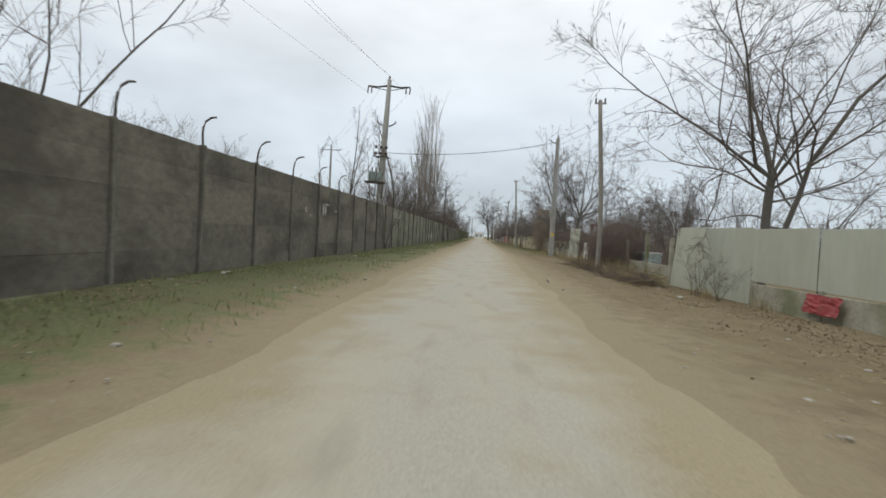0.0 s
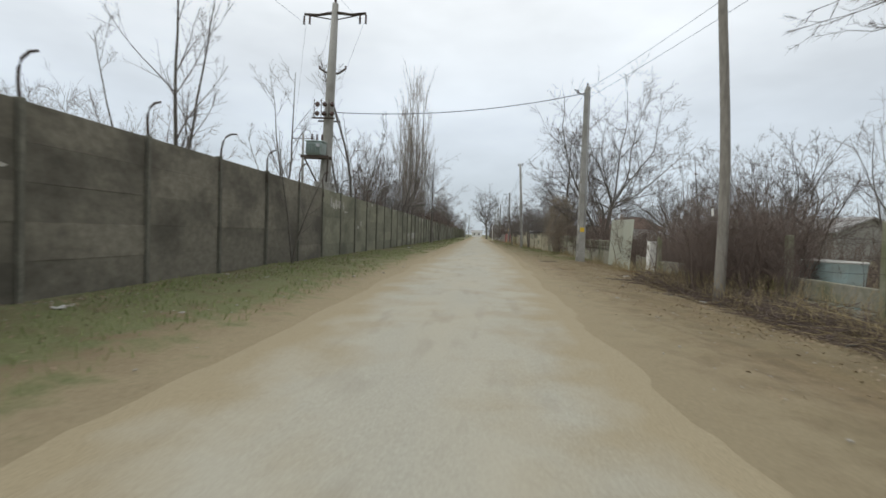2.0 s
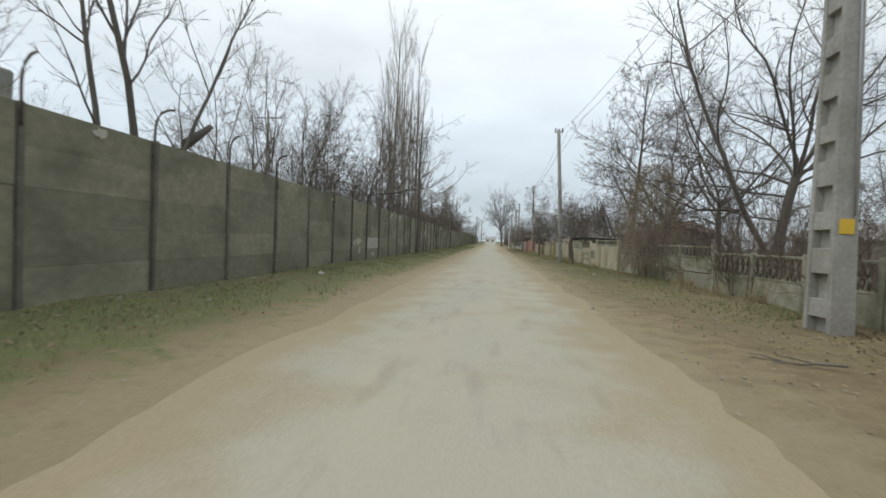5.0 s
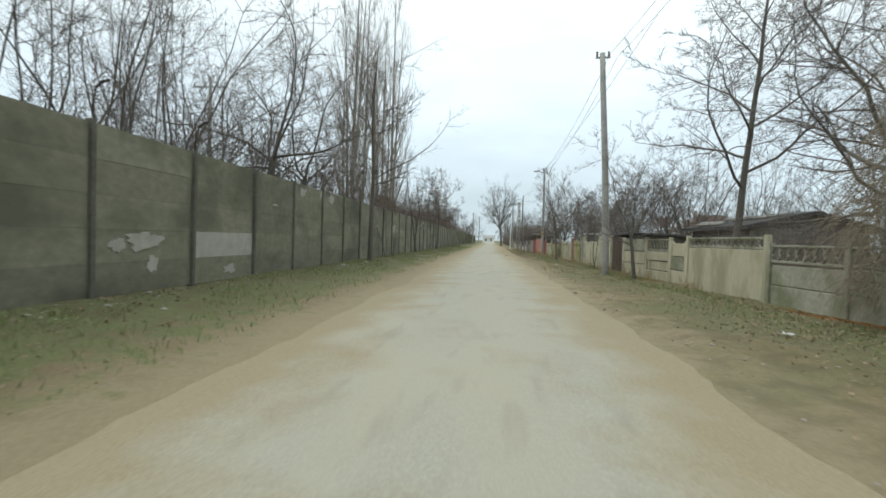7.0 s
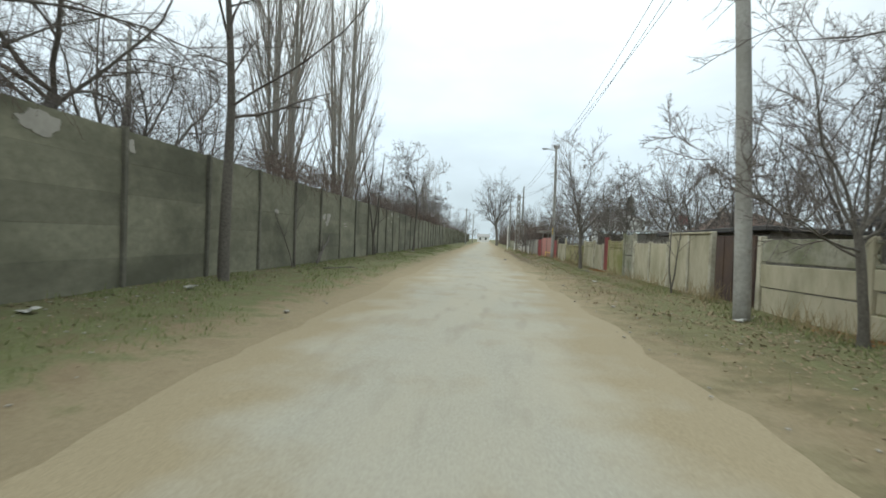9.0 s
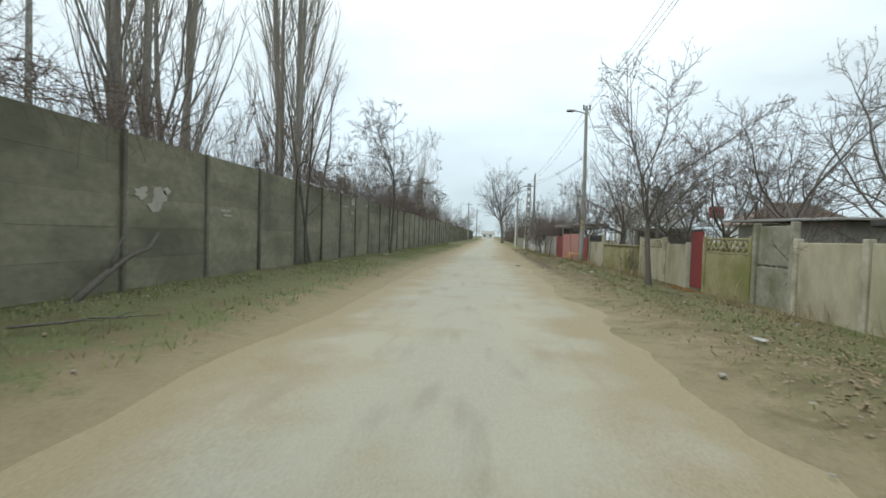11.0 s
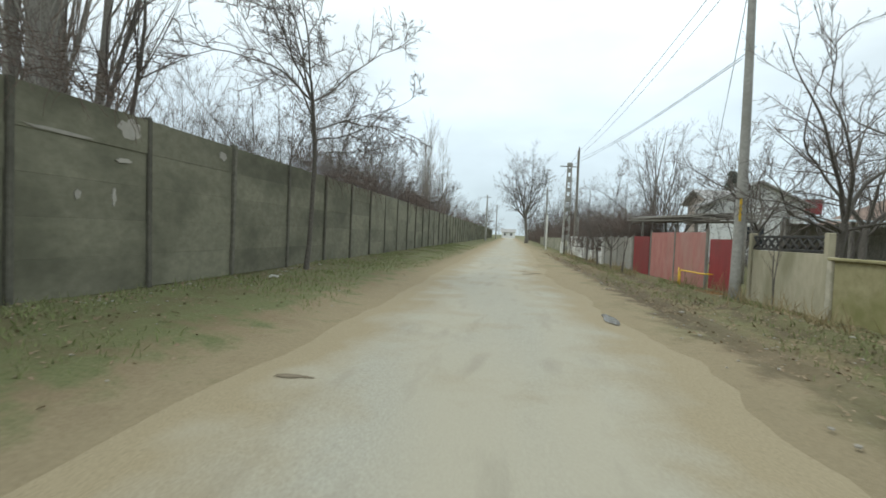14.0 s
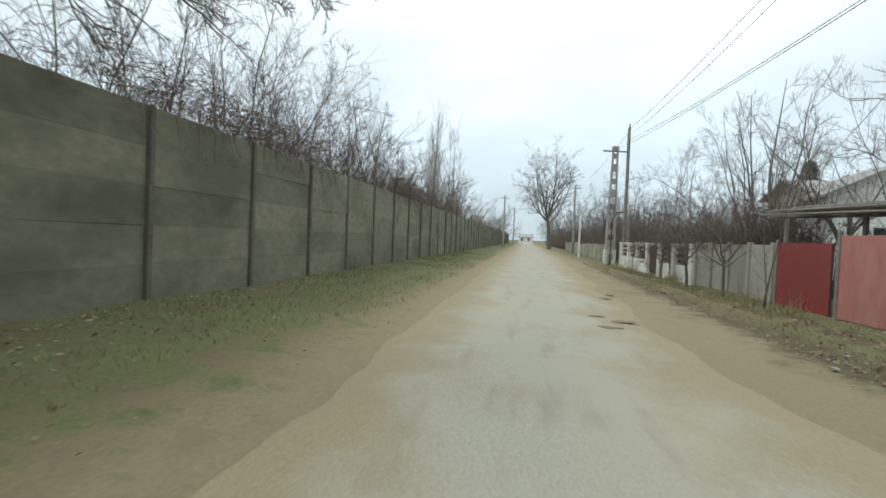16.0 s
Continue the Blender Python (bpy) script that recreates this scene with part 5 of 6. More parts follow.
    for s in (-1, 1):
        for q in (-0.1, 0.1):
            part("insulator_string", tubed([(s * 1.55 + q, 0, h - 0.57)] + [(s * 1.55 + q * 1.6, 0, h - 0.64 - 0.065 * k) for k in range(7)], [0.02] + [0.07, 0.03] * 3 + [0.07], 8), M["porcelain"], p)
    part("upper_arm", tubed([(-0.75, 0.1, 9.7), (-0.3, 0.22, 9.48), (0.3, 0.22, 9.48), (0.75, 0.1, 9.7)], 0.05, 6), M["iron"], p)
    for s in (-1, 1):
        insulator(p, pose(s * 0.72, 0.1, 9.65), 0.07, 2, 0.1)
    # disconnector: three double insulators in a frame, on the road side
    part("switch_frame", boxed(-0.75, 0.5, -0.42, -0.34, 6.95, 7.03, 0.008), M["iron"], p)
    part("switch_frame", boxed(-0.75, 0.5, 0.30, 0.38, 6.95, 7.03, 0.008), M["iron"], p)
    for xx in (-0.6, -0.2, 0.22):
        for zz in (7.1, 7.58):
            part("insulator", tubed([(xx + 0.1, -0.38, zz), (xx + 0.1, -0.38, zz + 0.06), (xx + 0.1, -0.38, zz + 0.12), (xx + 0.1, -0.38, zz + 0.18), (xx + 0.1, -0.38, zz + 0.24)], [0.05, 0.11, 0.125, 0.11, 0.05], 10), M["porcelain"], p)
        part("switch_blade", tubed([(xx - 0.06, -0.38, 7.0), (xx - 0.09, -0.38, 7.95)], 0.02, 6), M["iron"], p)
    # the transformer on its platform
    tr = part("transformer", boxed(-0.72, 0.14, -0.98, -0.36, 5.0, 5.66, 0.04), M["trafo"], p, "grey-green transformer tank")
    part("tank_lid", boxed(-0.77, 0.19, -1.02, -0.32, 5.664, 5.72, 0.015), M["trafo"], tr)
    for k in range(8):
        part("cooling_fin", boxed(-0.67 + k * 0.106, -0.64 + k * 0.106, -1.08, -0.985, 5.08, 5.56, 0.004), M["trafo"], tr)
    part("name_plate", boxed(-0.1, 0.08, -1.106, -1.083, 5.38, 5.55, 0.003), M["lamp"], tr, "pale blank plate")
    for k in range(3):
        insulator(tr, pose(-0.56 + k * 0.28, -0.67, 5.72), 0.065, 4, 0.095)
    part("platform_beam", boxed(-1.0, 0.5, -0.95, -0.85, 4.84, 4.99, 0.01), M["iron"], p)
    part("platform_beam", boxed(-1.0, 0.5, -0.5, -0.4, 4.84, 4.99, 0.01), M["iron"], p)
    part("brace", tubed([(-0.9, -0.7, 4.85), (-0.3, -0.3, 3.6)], 0.04, 6), M["iron"], p)
    part("brace", tubed([(0.4, -0.7, 4.85), (0.2, -0.3, 3.7)], 0.04, 6), M["iron"], p)
    part("cable_loop", tubed([(0.2, 0, 6.3), (0.45, 0.1, 5.95), (0.8, 0.1, 6.1), (1.0, 0, 6.6)], 0.02, 6), M["wire"], p)
    # the old leaning trunk beside it
    t = thing("dead_tree", pose(-7.3, 40.9, 0), "thick dead tree broken off and leaning over the wall", "tree")
    part("trunk", tubed([(-0.5, 0, -0.2), (-0.3, 0, 1.4), (0.1, 0, 2.6), (0.5, 0.1, 3.2), (1.0, 0.2, 3.6)], [0.2, 0.18, 0.15, 0.12, 0.06], 9), M["bark"], t)

    def cable(a, b, sag, r, label, group=""):
        bm = bmesh.new()
        a, b = Vector(a), Vector(b)
        n = 22
        tube(bm, [a.lerp(b, k / n) - Vector((0, 0, 4 * sag * (k / n) * (1 - k / n))) for k in range(n + 1)], r, 5)
        me = bpy.data.meshes.new("cable"); bm.to_mesh(me); bm.free(); me.materials.append(M["wire"])
        tagged(new("cable", me), label, "cable", group)
    span = "thin overhead power line"
    tw = p.matrix_basis
    for s in (-1, 0, 1):
        a = tw @ Vector((s * 1.6, 0, h - 1.05 if s else h + 0.35))
        cable(a, (-15.5 + s * 1.9, -22, h - 0.3), 0.9, 0.006, span + " above the wall", "high-voltage lines")
        cable(a, (-29.5 + s * 1.8, 91, 16.3 if s else 17.3), 0.8, 0.006, span + " above the wall", "high-voltage lines")
    # service cable over the road
    cable((5.55, 38.7, 8.9), tw @ Vector((0.4, -0.38, 7.3)), 0.45, 0.02, "black service cable strung across the road")
    for dx, dz, e in ((0.0, 0.0, 0.0), (0.25, -0.3, 0.5)):
        cable((5.72 + dx, 39.3, 9.2 + dz), (10.6 + e, 8, 8.8 + dz), 0.35, 0.008, span + " on the garden side", "lines on the garden side")
        cable((5.72 + dx, 39.3, 9.15 + dz), (4.5 + dx, 62.5, 8.6 + dz * 0.5), 0.4, 0.008, span + " on the garden side", "lines on the garden side")
        cable((4.5 + dx, 62.5, 8.6 + dz * 0.5), (4.75 + dx, 87.0, 7.75 + dz * 0.4), 0.5, 0.008, span + " on the garden side", "lines on the garden side")
        cable((4.75 + dx, 87.0, 7.75 + dz * 0.4), (4.42 + dx, 111.0, 7.3 + dz * 0.4), 0.3, 0.008, span + " on the garden side", "lines on the garden side")
    cable((5.4, 60.0, 8.9), (4.9, 87.0, 7.8), 0.3, 0.008, span + " on the garden side", "lines on the garden side")
    cable((4.6, 87.0, 5.15), (4.0, 112.6, 6.5), 0.25, 0.008, span + " on the garden side", "lines on the garden side")
    cable((4.85, 87.0, 5.4), (4.5, 111.0, 6.8), 0.25, 0.008, span + " on the garden side", "lines on the garden side")
    cable((4.42, 111.0, 7.2), (4.0, 112.6, 6.6), 0.05, 0.008, span + " on the garden side", "lines on the garden side")
    cable((4.0, 112.6, 6.5), (4.3, 138, 7.2), 0.4, 0.008, span + " on the garden side", "lines on the garden side")
    cable((4.75, 87.0, 7.6), (12.0, 108, 5.0), 0.4, 0.010, "thin service cable to the white house")


build_poles()


# ---- buildings behind the fences ----
def gable_roof(parent, x0, x1, y0, y1, z, rise, mat, over=0.4, axis="x", thick=0.14, ribs=0):
    """Two pitched slabs with a ridge along the given axis."""
    for s in (-1, 1):
        bm = bmesh.new()
        if axis == "x":
            ym = (y0 + y1) / 2
            ye, slope = (y0 - over, rise / (ym - y0)) if s < 0 else (y1 + over, rise / (y1 - ym))
            pr = [(ym, z + rise), (ye, z - over * slope)]
            prof = [(x, y, zz) for x in (x0 - over, x1 + over) for y, zz in pr]
        else:
            xm = (x0 + x1) / 2
            xe, slope = (x0 - over, rise / (xm - x0)) if s < 0 else (x1 + over, rise / (x1 - xm))
            pr = [(xm, z + rise), (xe, z - over * slope)]
            prof = [(x, y, zz) for y in (y0 - over, y1 + over) for x, zz in pr]
        a = [bm.verts.new(p) for p in prof]
        b = [bm.verts.new((p[0], p[1], p[2] + thick)) for p in prof]
        for f in ((a[0], a[1], a[3], a[2]), (b[0], b[2], b[3], b[1]), (a[0], b[0], b[1], a[1]), (a[2], a[3], b[3], b[2]), (a[1], b[1], b[3], a[3]), (a[0], a[2], b[2], b[0])):
            bm.faces.new(f)
        bmesh.ops.recalc_face_normals(bm, faces=bm.faces[:])
        part("roof_slope", bm, mat, parent)


def window(parent, at, w, h):
    fr = bmesh.new()
    for a, b, c, d in ((-w / 2, -w / 2 + 0.07, 0, h), (w / 2 - 0.07, w / 2, 0, h), (-w / 2 + 0.07, w / 2 - 0.07, 0, 0.07), (-w / 2 + 0.07, w / 2 - 0.07, h - 0.07, h), (-0.03, 0.03, 0.07, h - 0.07)):
        box(fr, a, b, -0.04, 0.04, c, d)
    o = part("window", fr, M["white"], parent, at=at)
    part("pane", boxed(-w / 2 + 0.06, w / 2 - 0.06, -0.01, 0.01, 0.06, h - 0.06, 0), M["glass"], o)
    part("sill", boxed(-w / 2 - 0.06, w / 2 + 0.06, -0.12, 0.02, -0.06, -0.004, 0.008), M["concrete"], o)


def prism(bm, x0, x1, y0, y1, z, rise, axis):
    """Gable ends closed up under a roof."""
    if axis == "x":
        ym = (y0 + y1) / 2
        pts = [[(x, y0, z), (x, y1, z), (x, ym, z + rise)] for x in (x0, x1)]
    else:
        xm = (x0 + x1) / 2
        pts = [[(x0, y, z), (x1, y, z), (xm, y, z + rise)] for y in (y0, y1)]
    a, b = ([bm.verts.new(p) for p in q] for q in pts)
    bm.faces.new(a), bm.faces.new(b[::-1])
    for i in range(3):
        bm.faces.new((a[i], a[(i + 1) % 3], b[(i + 1) % 3], b[i]))
    bmesh.ops.recalc_face_normals(bm, faces=bm.faces[:])


def build_houses():
    # two-storey house: brick block, white gabled wing towards the road
    h = thing("house", pose(13.0, 110, 0, 0, 0, -3), "two-storey white rendered house with grey gabled roofs", "house")
    bm = boxed(0, 3.4, 0, 5, 0, 4.15, 0.02); part("wall", bm, M["brick"], h, "bare brick upper storey")
    gable_roof(h, 0, 3.4, 0, 5, 4.15, 0.75, M["roof_grey"], 0.45, "x", 0.1)
    bm = bmesh.new(); prism(bm, 0.02, 3.38, 0.02, 4.98, 4.15, 0.74, "x"); part("gable_wall", bm, M["brick"], h)
    bm = boxed(-0.75, 4.3, -2.6, -0.01, 0, 3.75, 0.02); part("wall", bm, M["house"], h, "white rendered wing")
    gable_roof(h, -0.75, 4.3, -2.6, -0.5, 3.75, 1.25, M["roof_grey"], 0.4, "y", 0.1)
    bm = bmesh.new(); prism(bm, -0.73, 4.28, -2.58, -0.02, 3.75, 1.23, "y"); part("gable_wall", bm, M["house"], h)
    window(h, pose(-0.03, 2.6, 2.9, 0, 0, -90), 0.7, 0.8), window(h, pose(1.6, -2.63, 1.2), 1.3, 1.2)
    part("chimney", boxed(2.35, 2.65, 2.2, 2.5, 4.6, 5.25, 0.02), M["brick"], h)
    # low house with hipped tile roof, and a pale blue lean-to
    h = thing("house", pose(28.2, 117.4, 0, 0, 0, -4), "low white house with weathered red hipped tile roof", "house")
    part("wall", boxed(0, 11, 0, 8, 0, 3.4, 0.02), M["house"], h)
    bm = bmesh.new()
    low = [bm.verts.new(p) for p in ((-0.5, -0.5, 3.38), (11.5, -0.5, 3.38), (11.5, 8.5, 3.38), (-0.5, 8.5, 3.38))]
    top = [bm.verts.new(p) for p in ((3.8, 4, 6.1), (7.2, 4, 6.1))]
    bm.faces.new(low[::-1]), bm.faces.new((low[0], low[1], top[1], top[0])), bm.faces.new((low[1], low[2], top[1])), bm.faces.new((low[2], low[3], top[0], top[1])), bm.faces.new((low[3], low[0], top[0]))
    part("roof", bm, M["roof_tile"], h)
    for k in range(16):     # courses of tiles on the slope towards the road
        f = (k + 0.5) / 16
        part("tile_course", tubed([(-0.5 + 4.3 * f, -0.5 + 4.5 * f, 3.42 + 2.72 * f), (11.5 - 4.3 * f, -0.5 + 4.5 * f, 3.42 + 2.72 * f)], 0.05, 5), M["roof_tile"], h)
    window(h, pose(2.4, -0.03, 1.4), 1.2, 1.3), window(h, pose(7.0, -0.03, 1.4), 1.2, 1.3)
    part("chimney", boxed(2.7, 3.2, 3.4, 3.9, 4.6, 6.7, 0.02), M["brick"], h)
    s = thing("lean_to", pose(9.7, 91.4, 0, 0, 0, 4), "open lean-to with pale blue metal roof", "shed")
    for k in range(14):
        part("roof_sheet", boxed(k * 0.32, k * 0.32 + 0.315, -0.2, 3.4, 2.0, 2.03, 0.004, pose(0, 0, 0, 4)), M["roof_blue"], s)
    for x, y in ((0.1, 0.1), (4.2, 0.1), (0.1, 3.1), (4.2, 3.1)):
        part("post", boxed(x - 0.05, x + 0.05, y - 0.05, y + 0.05, -0.1, 2.0 + 0.07 * y, 0.006), M["timber"], s)
    part("back_wall", boxed(0.0, 4.3, 3.2, 3.28, 0, 2.05, 0.008), M["timber"], s)
    # rusty red tank on a tall frame
    s = thing("water_tank", pose(29.2, 128, 0, 0, 0, 8), "rust red square water tank on a tall iron frame", "tank")
    part("tank", boxed(-0.65, 0.65, -0.65, 0.65, 4.5, 5.9, 0.05), M["red"], s)
    part("lid", boxed(-0.69, 0.69, -0.69, 0.69, 5.904, 5.96, 0.02), M["iron"], s)
    for x in (-0.55, 0.55):
        for y in (-0.55, 0.55):
            part("leg", tubed([(x, y, -0.1), (x, y, 4.5)], 0.06, 6), M["iron"], s)
        part("brace", tubed([(x, -0.55, 1.4), (x, 0.55, 3.9)], 0.03, 5), M["iron"], s)
    # dark sheds behind the cracked fence
    s = thing("shed", pose(9.3, 61.4, 0, 0, 0, 3), "dark low shed with sagging felt roof", "shed")
    part("wall", boxed(0, 4.2, 0, 4.2, 0, 1.95, 0.02), M["timber"], s)
    gable_roof(s, 0, 4.2, 0, 4.2, 1.95, 0.5, M["roof_dark"], 0.35, "y")
    bm = bmesh.new(); prism(bm, 0.02, 4.18, 0.02, 4.18, 1.95, 0.48, "y"); part("gable_wall", bm, M["timber"], s)
    rng = random.Random(8)
    for k in range(9):      # old sheets and boards thrown on to hold the felt down
        x, y, w, l = rng.uniform(-0.2, 1.2), rng.uniform(-0.2, 3.2), rng.uniform(0.12, 0.6), rng.uniform(0.8, 1.8)
        part("loose_board", boxed(0, w, 0, l, 0, 0.025, 0.004), M["timber"] if k % 3 else M["roof_grey"], s, at=pose(x, y, 2.12 + 0.238 * x, rng.uniform(-2, 2), -13.4, rng.uniform(-25, 25)))
    s = thing("shed", pose(6.4, 64.9, 0, 0, 0, 2), "low shed with dark flat roof behind the fence", "shed")
    part("wall", boxed(0, 3.6, 0, 5.4, 0, 1.62, 0.02), M["timber"], s)
    part("roof", boxed(-0.3, 3.9, -0.3, 5.7, 1.624, 1.74, 0.02, pose(0, 0, 0, -1, 1.5)), M["roof_dark"], s)
    s = thing("shed", pose(7.4, 73.2, 0, 0, 0, 2), "low grey shed with pale sheet roof", "shed")
    part("wall", boxed(0, 4.4, 0, 4, 0, 1.75, 0.02), M["grey_panel"], s)
    part("roof", boxed(-0.3, 4.7, -0.3, 4.3, 1.76, 1.82, 0.01, pose(0, 0, 0, 1, -1)), M["roof_grey"], s)
    # stick-roofed pergola behind the red fence
    s = thing("pergola", pose(5.4, 91.3, 0.14, 0, 0, 4), "rough pergola roofed with sticks and old boards", "pergola")
    rng = random.Random(3)
    for y in (0.1, 2.5, 4.9):
        for x in (0.1, 1.5):
            part("post", tubed([(x, y, -0.5), (x + rng.uniform(-0.05, 0.05), y, 1.65 + 0.06 * x + 0.03 * y)], 0.05, 7), M["timber"], s)
        part("beam", tubed([(-0.3, y, 1.66 + 0.03 * y), (1.8, y, 1.78 + 0.03 * y)], 0.045, 6), M["timber"], s)
    for k in range(150):
        x, y = rng.uniform(-0.3, 1.7), rng.choice((0, 0, 1.0))
        lift = 1.73 + 0.06 * x
        part("stick", tubed([(x, y + rng.uniform(-0.8, 0.7), lift + 0.03 * y + rng.uniform(-0.02, 0.2)), (x + rng.uniform(-0.3, 0.3), y + rng.uniform(3.6, 4.8), lift + 0.03 * y + 0.13 + rng.uniform(0, 0.12))], rng.uniform(0.01, 0.022), 5), M["timber"] if k % 6 else M["bark"], s)
    # building across the far end, and one far left behind the wall
    s = thing("building", pose(-3.2, 262, 0, 0, 0, 0), "small white building at the far end of the road", "building")
    part("wall", boxed(0, 5, 0, 5, 0, 2.3, 0.02), M["house"], s)
    gable_roof(s, 0, 5, 0, 5, 2.3, 1.0, M["roof_grey"], 0.4, "x")
    window(s, pose(1.2, -0.03, 0.9), 0.9, 1.0), window(s, pose(3.6, -0.03, 0.9), 0.9, 1.0)
    # low grey barn across the gardens
    s = thing("barn", pose(30, 55, 0, 0, 0, 8), "long low grey barn beyond the gardens", "building")
    part("wall", boxed(0, 6, 0, 22, 0, 2.4, 0.02), M["grey_panel"], s)
    gable_roof(s, 0, 6, 0, 22, 2.4, 1.2, M["roof_grey"], 0.4, "y")
    bm = bmesh.new(); prism(bm, 0.02, 5.98, 0.02, 21.98, 2.4, 1.18, "y"); part("gable_wall", bm, M["grey_panel"], s)
    # spruce behind the house
    s = thing("spruce_tree", pose(21, 126, 0), "dark green spruce rising behind the house", "tree")
    part("trunk", tubed([(0, 0, -0.2), (0, 0, 8.2)], [0.16, 0.03], 8), M["bark"], s)
    g = np.random.default_rng(8)
    n = 1500
    zz = g.uniform(0.12, 1, n) ** 0.8
    an = g.uniform(0, 2 * np.pi, n)
    rr = (1 - zz) * 2.1 * g.uniform(0.3, 1.0, n) + 0.05
    p0 = np.stack([rr * np.cos(an), rr * np.sin(an), zz * 8.3], 1)
    out = np.stack([np.cos(an), np.sin(an), -0.45 + 0 * an], 1) + g.normal(0, 0.25, (n, 3))
    P = np.stack([p0, p0 + out * 0.16, p0 + out * 0.34], 1)
    part("crown", joined([skin(P, np.array([[0.05, 0.04, 0.01]]) * np.ones((n, 1)), 3)], "crown", M["conifer"]), None, s)


build_houses()


# ---- distance: a belt of bare woods all round ----
def build_woods():
    g = np.random.default_rng(12)
    chunks = []
    n = 1050
    side = g.uniform(0, 1, n)
    x = np.where(side < 0.42, g.uniform(-130, -16, n), np.where(side < 0.84, g.uniform(20, 150, n), g.uniform(-60, 60, n)))
    y = np.where(side < 0.84, g.uniform(-40, 260, n), g.uniform(235, 420, n))
    keep = (np.abs(x) > 3.5 + 0.0 * y) & ((np.abs(x - 19) > 14) | (y < 20) | (y > 135))
    x, y = x[keep], y[keep]
    far = np.where((x > -40) & (x < 0) & (y < 180), 0.55, 1.0)
    h = g.uniform(4, 8.5, len(x)) * far
    P = run(g, np.stack([x, y, 0 * x], 1), g.normal(0, 0.1, (len(x), 3)) + [0, 0, 1], h, 5, 0.08, 0.03)
    R = np.linspace(1, 0.3, 5)[None] * 0.011 * h[:, None]
    chunks.append(skin(P, R, 3))
    Q, S, L = offshoots(g, P, R, h, 7, 0.2, 1, 0.45, 20, 50, 0.06, 4, 0.12, 0.6, 0.02)
    chunks.append(skin(Q, S, 3))
    Q, S, L = offshoots(g, Q, S, L, 3, 0.2, 1, 0.55, 20, 50, 0.03, 2, 0.12, 0.6, 0.014)
    chunks.append(skin(Q, S, 3))
    # the haze over the belt is only its pale grey twig colour
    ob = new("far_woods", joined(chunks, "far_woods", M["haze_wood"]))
    tagged(ob, "belt of bare woods and scrub in the distance, coloured pale grey for haze", "woods", kind="stuff")


build_woods()


# ---- brushwood filling the ground behind the wall, behind the fences and along the far road ----
def brush(seed, x, y, h, name, label, mat, twigs=9, r=0.006, bound=None):
    g = np.random.default_rng(seed)
    n = len(x)
    P = run(g, np.stack([x, y, 0 * x - 0.05], 1), g.normal(0, 0.28, (n, 3)) * [1, 1, 0] + [0, 0, 1], h, 4, 0.13, 0.0)
    R = np.linspace(1.6, 0.6, 4)[None] * r * np.ones((n, 1))
    Q, S, L = offshoots(g, P, R, h, twigs, 0.12, 1.0, 0.34, 22, 62, 0.03, 2, 0.15, 0.7, r * 0.7)
    if bound:
        P, R = (a[bound(P)] for a in (P, R))
        q = bound(Q)
        Q, S = Q[q], S[q]
    tagged(new(name, joined([skin(P, R, 3), spikes(Q, S)], name, M[mat])), label, "brush", kind="stuff")


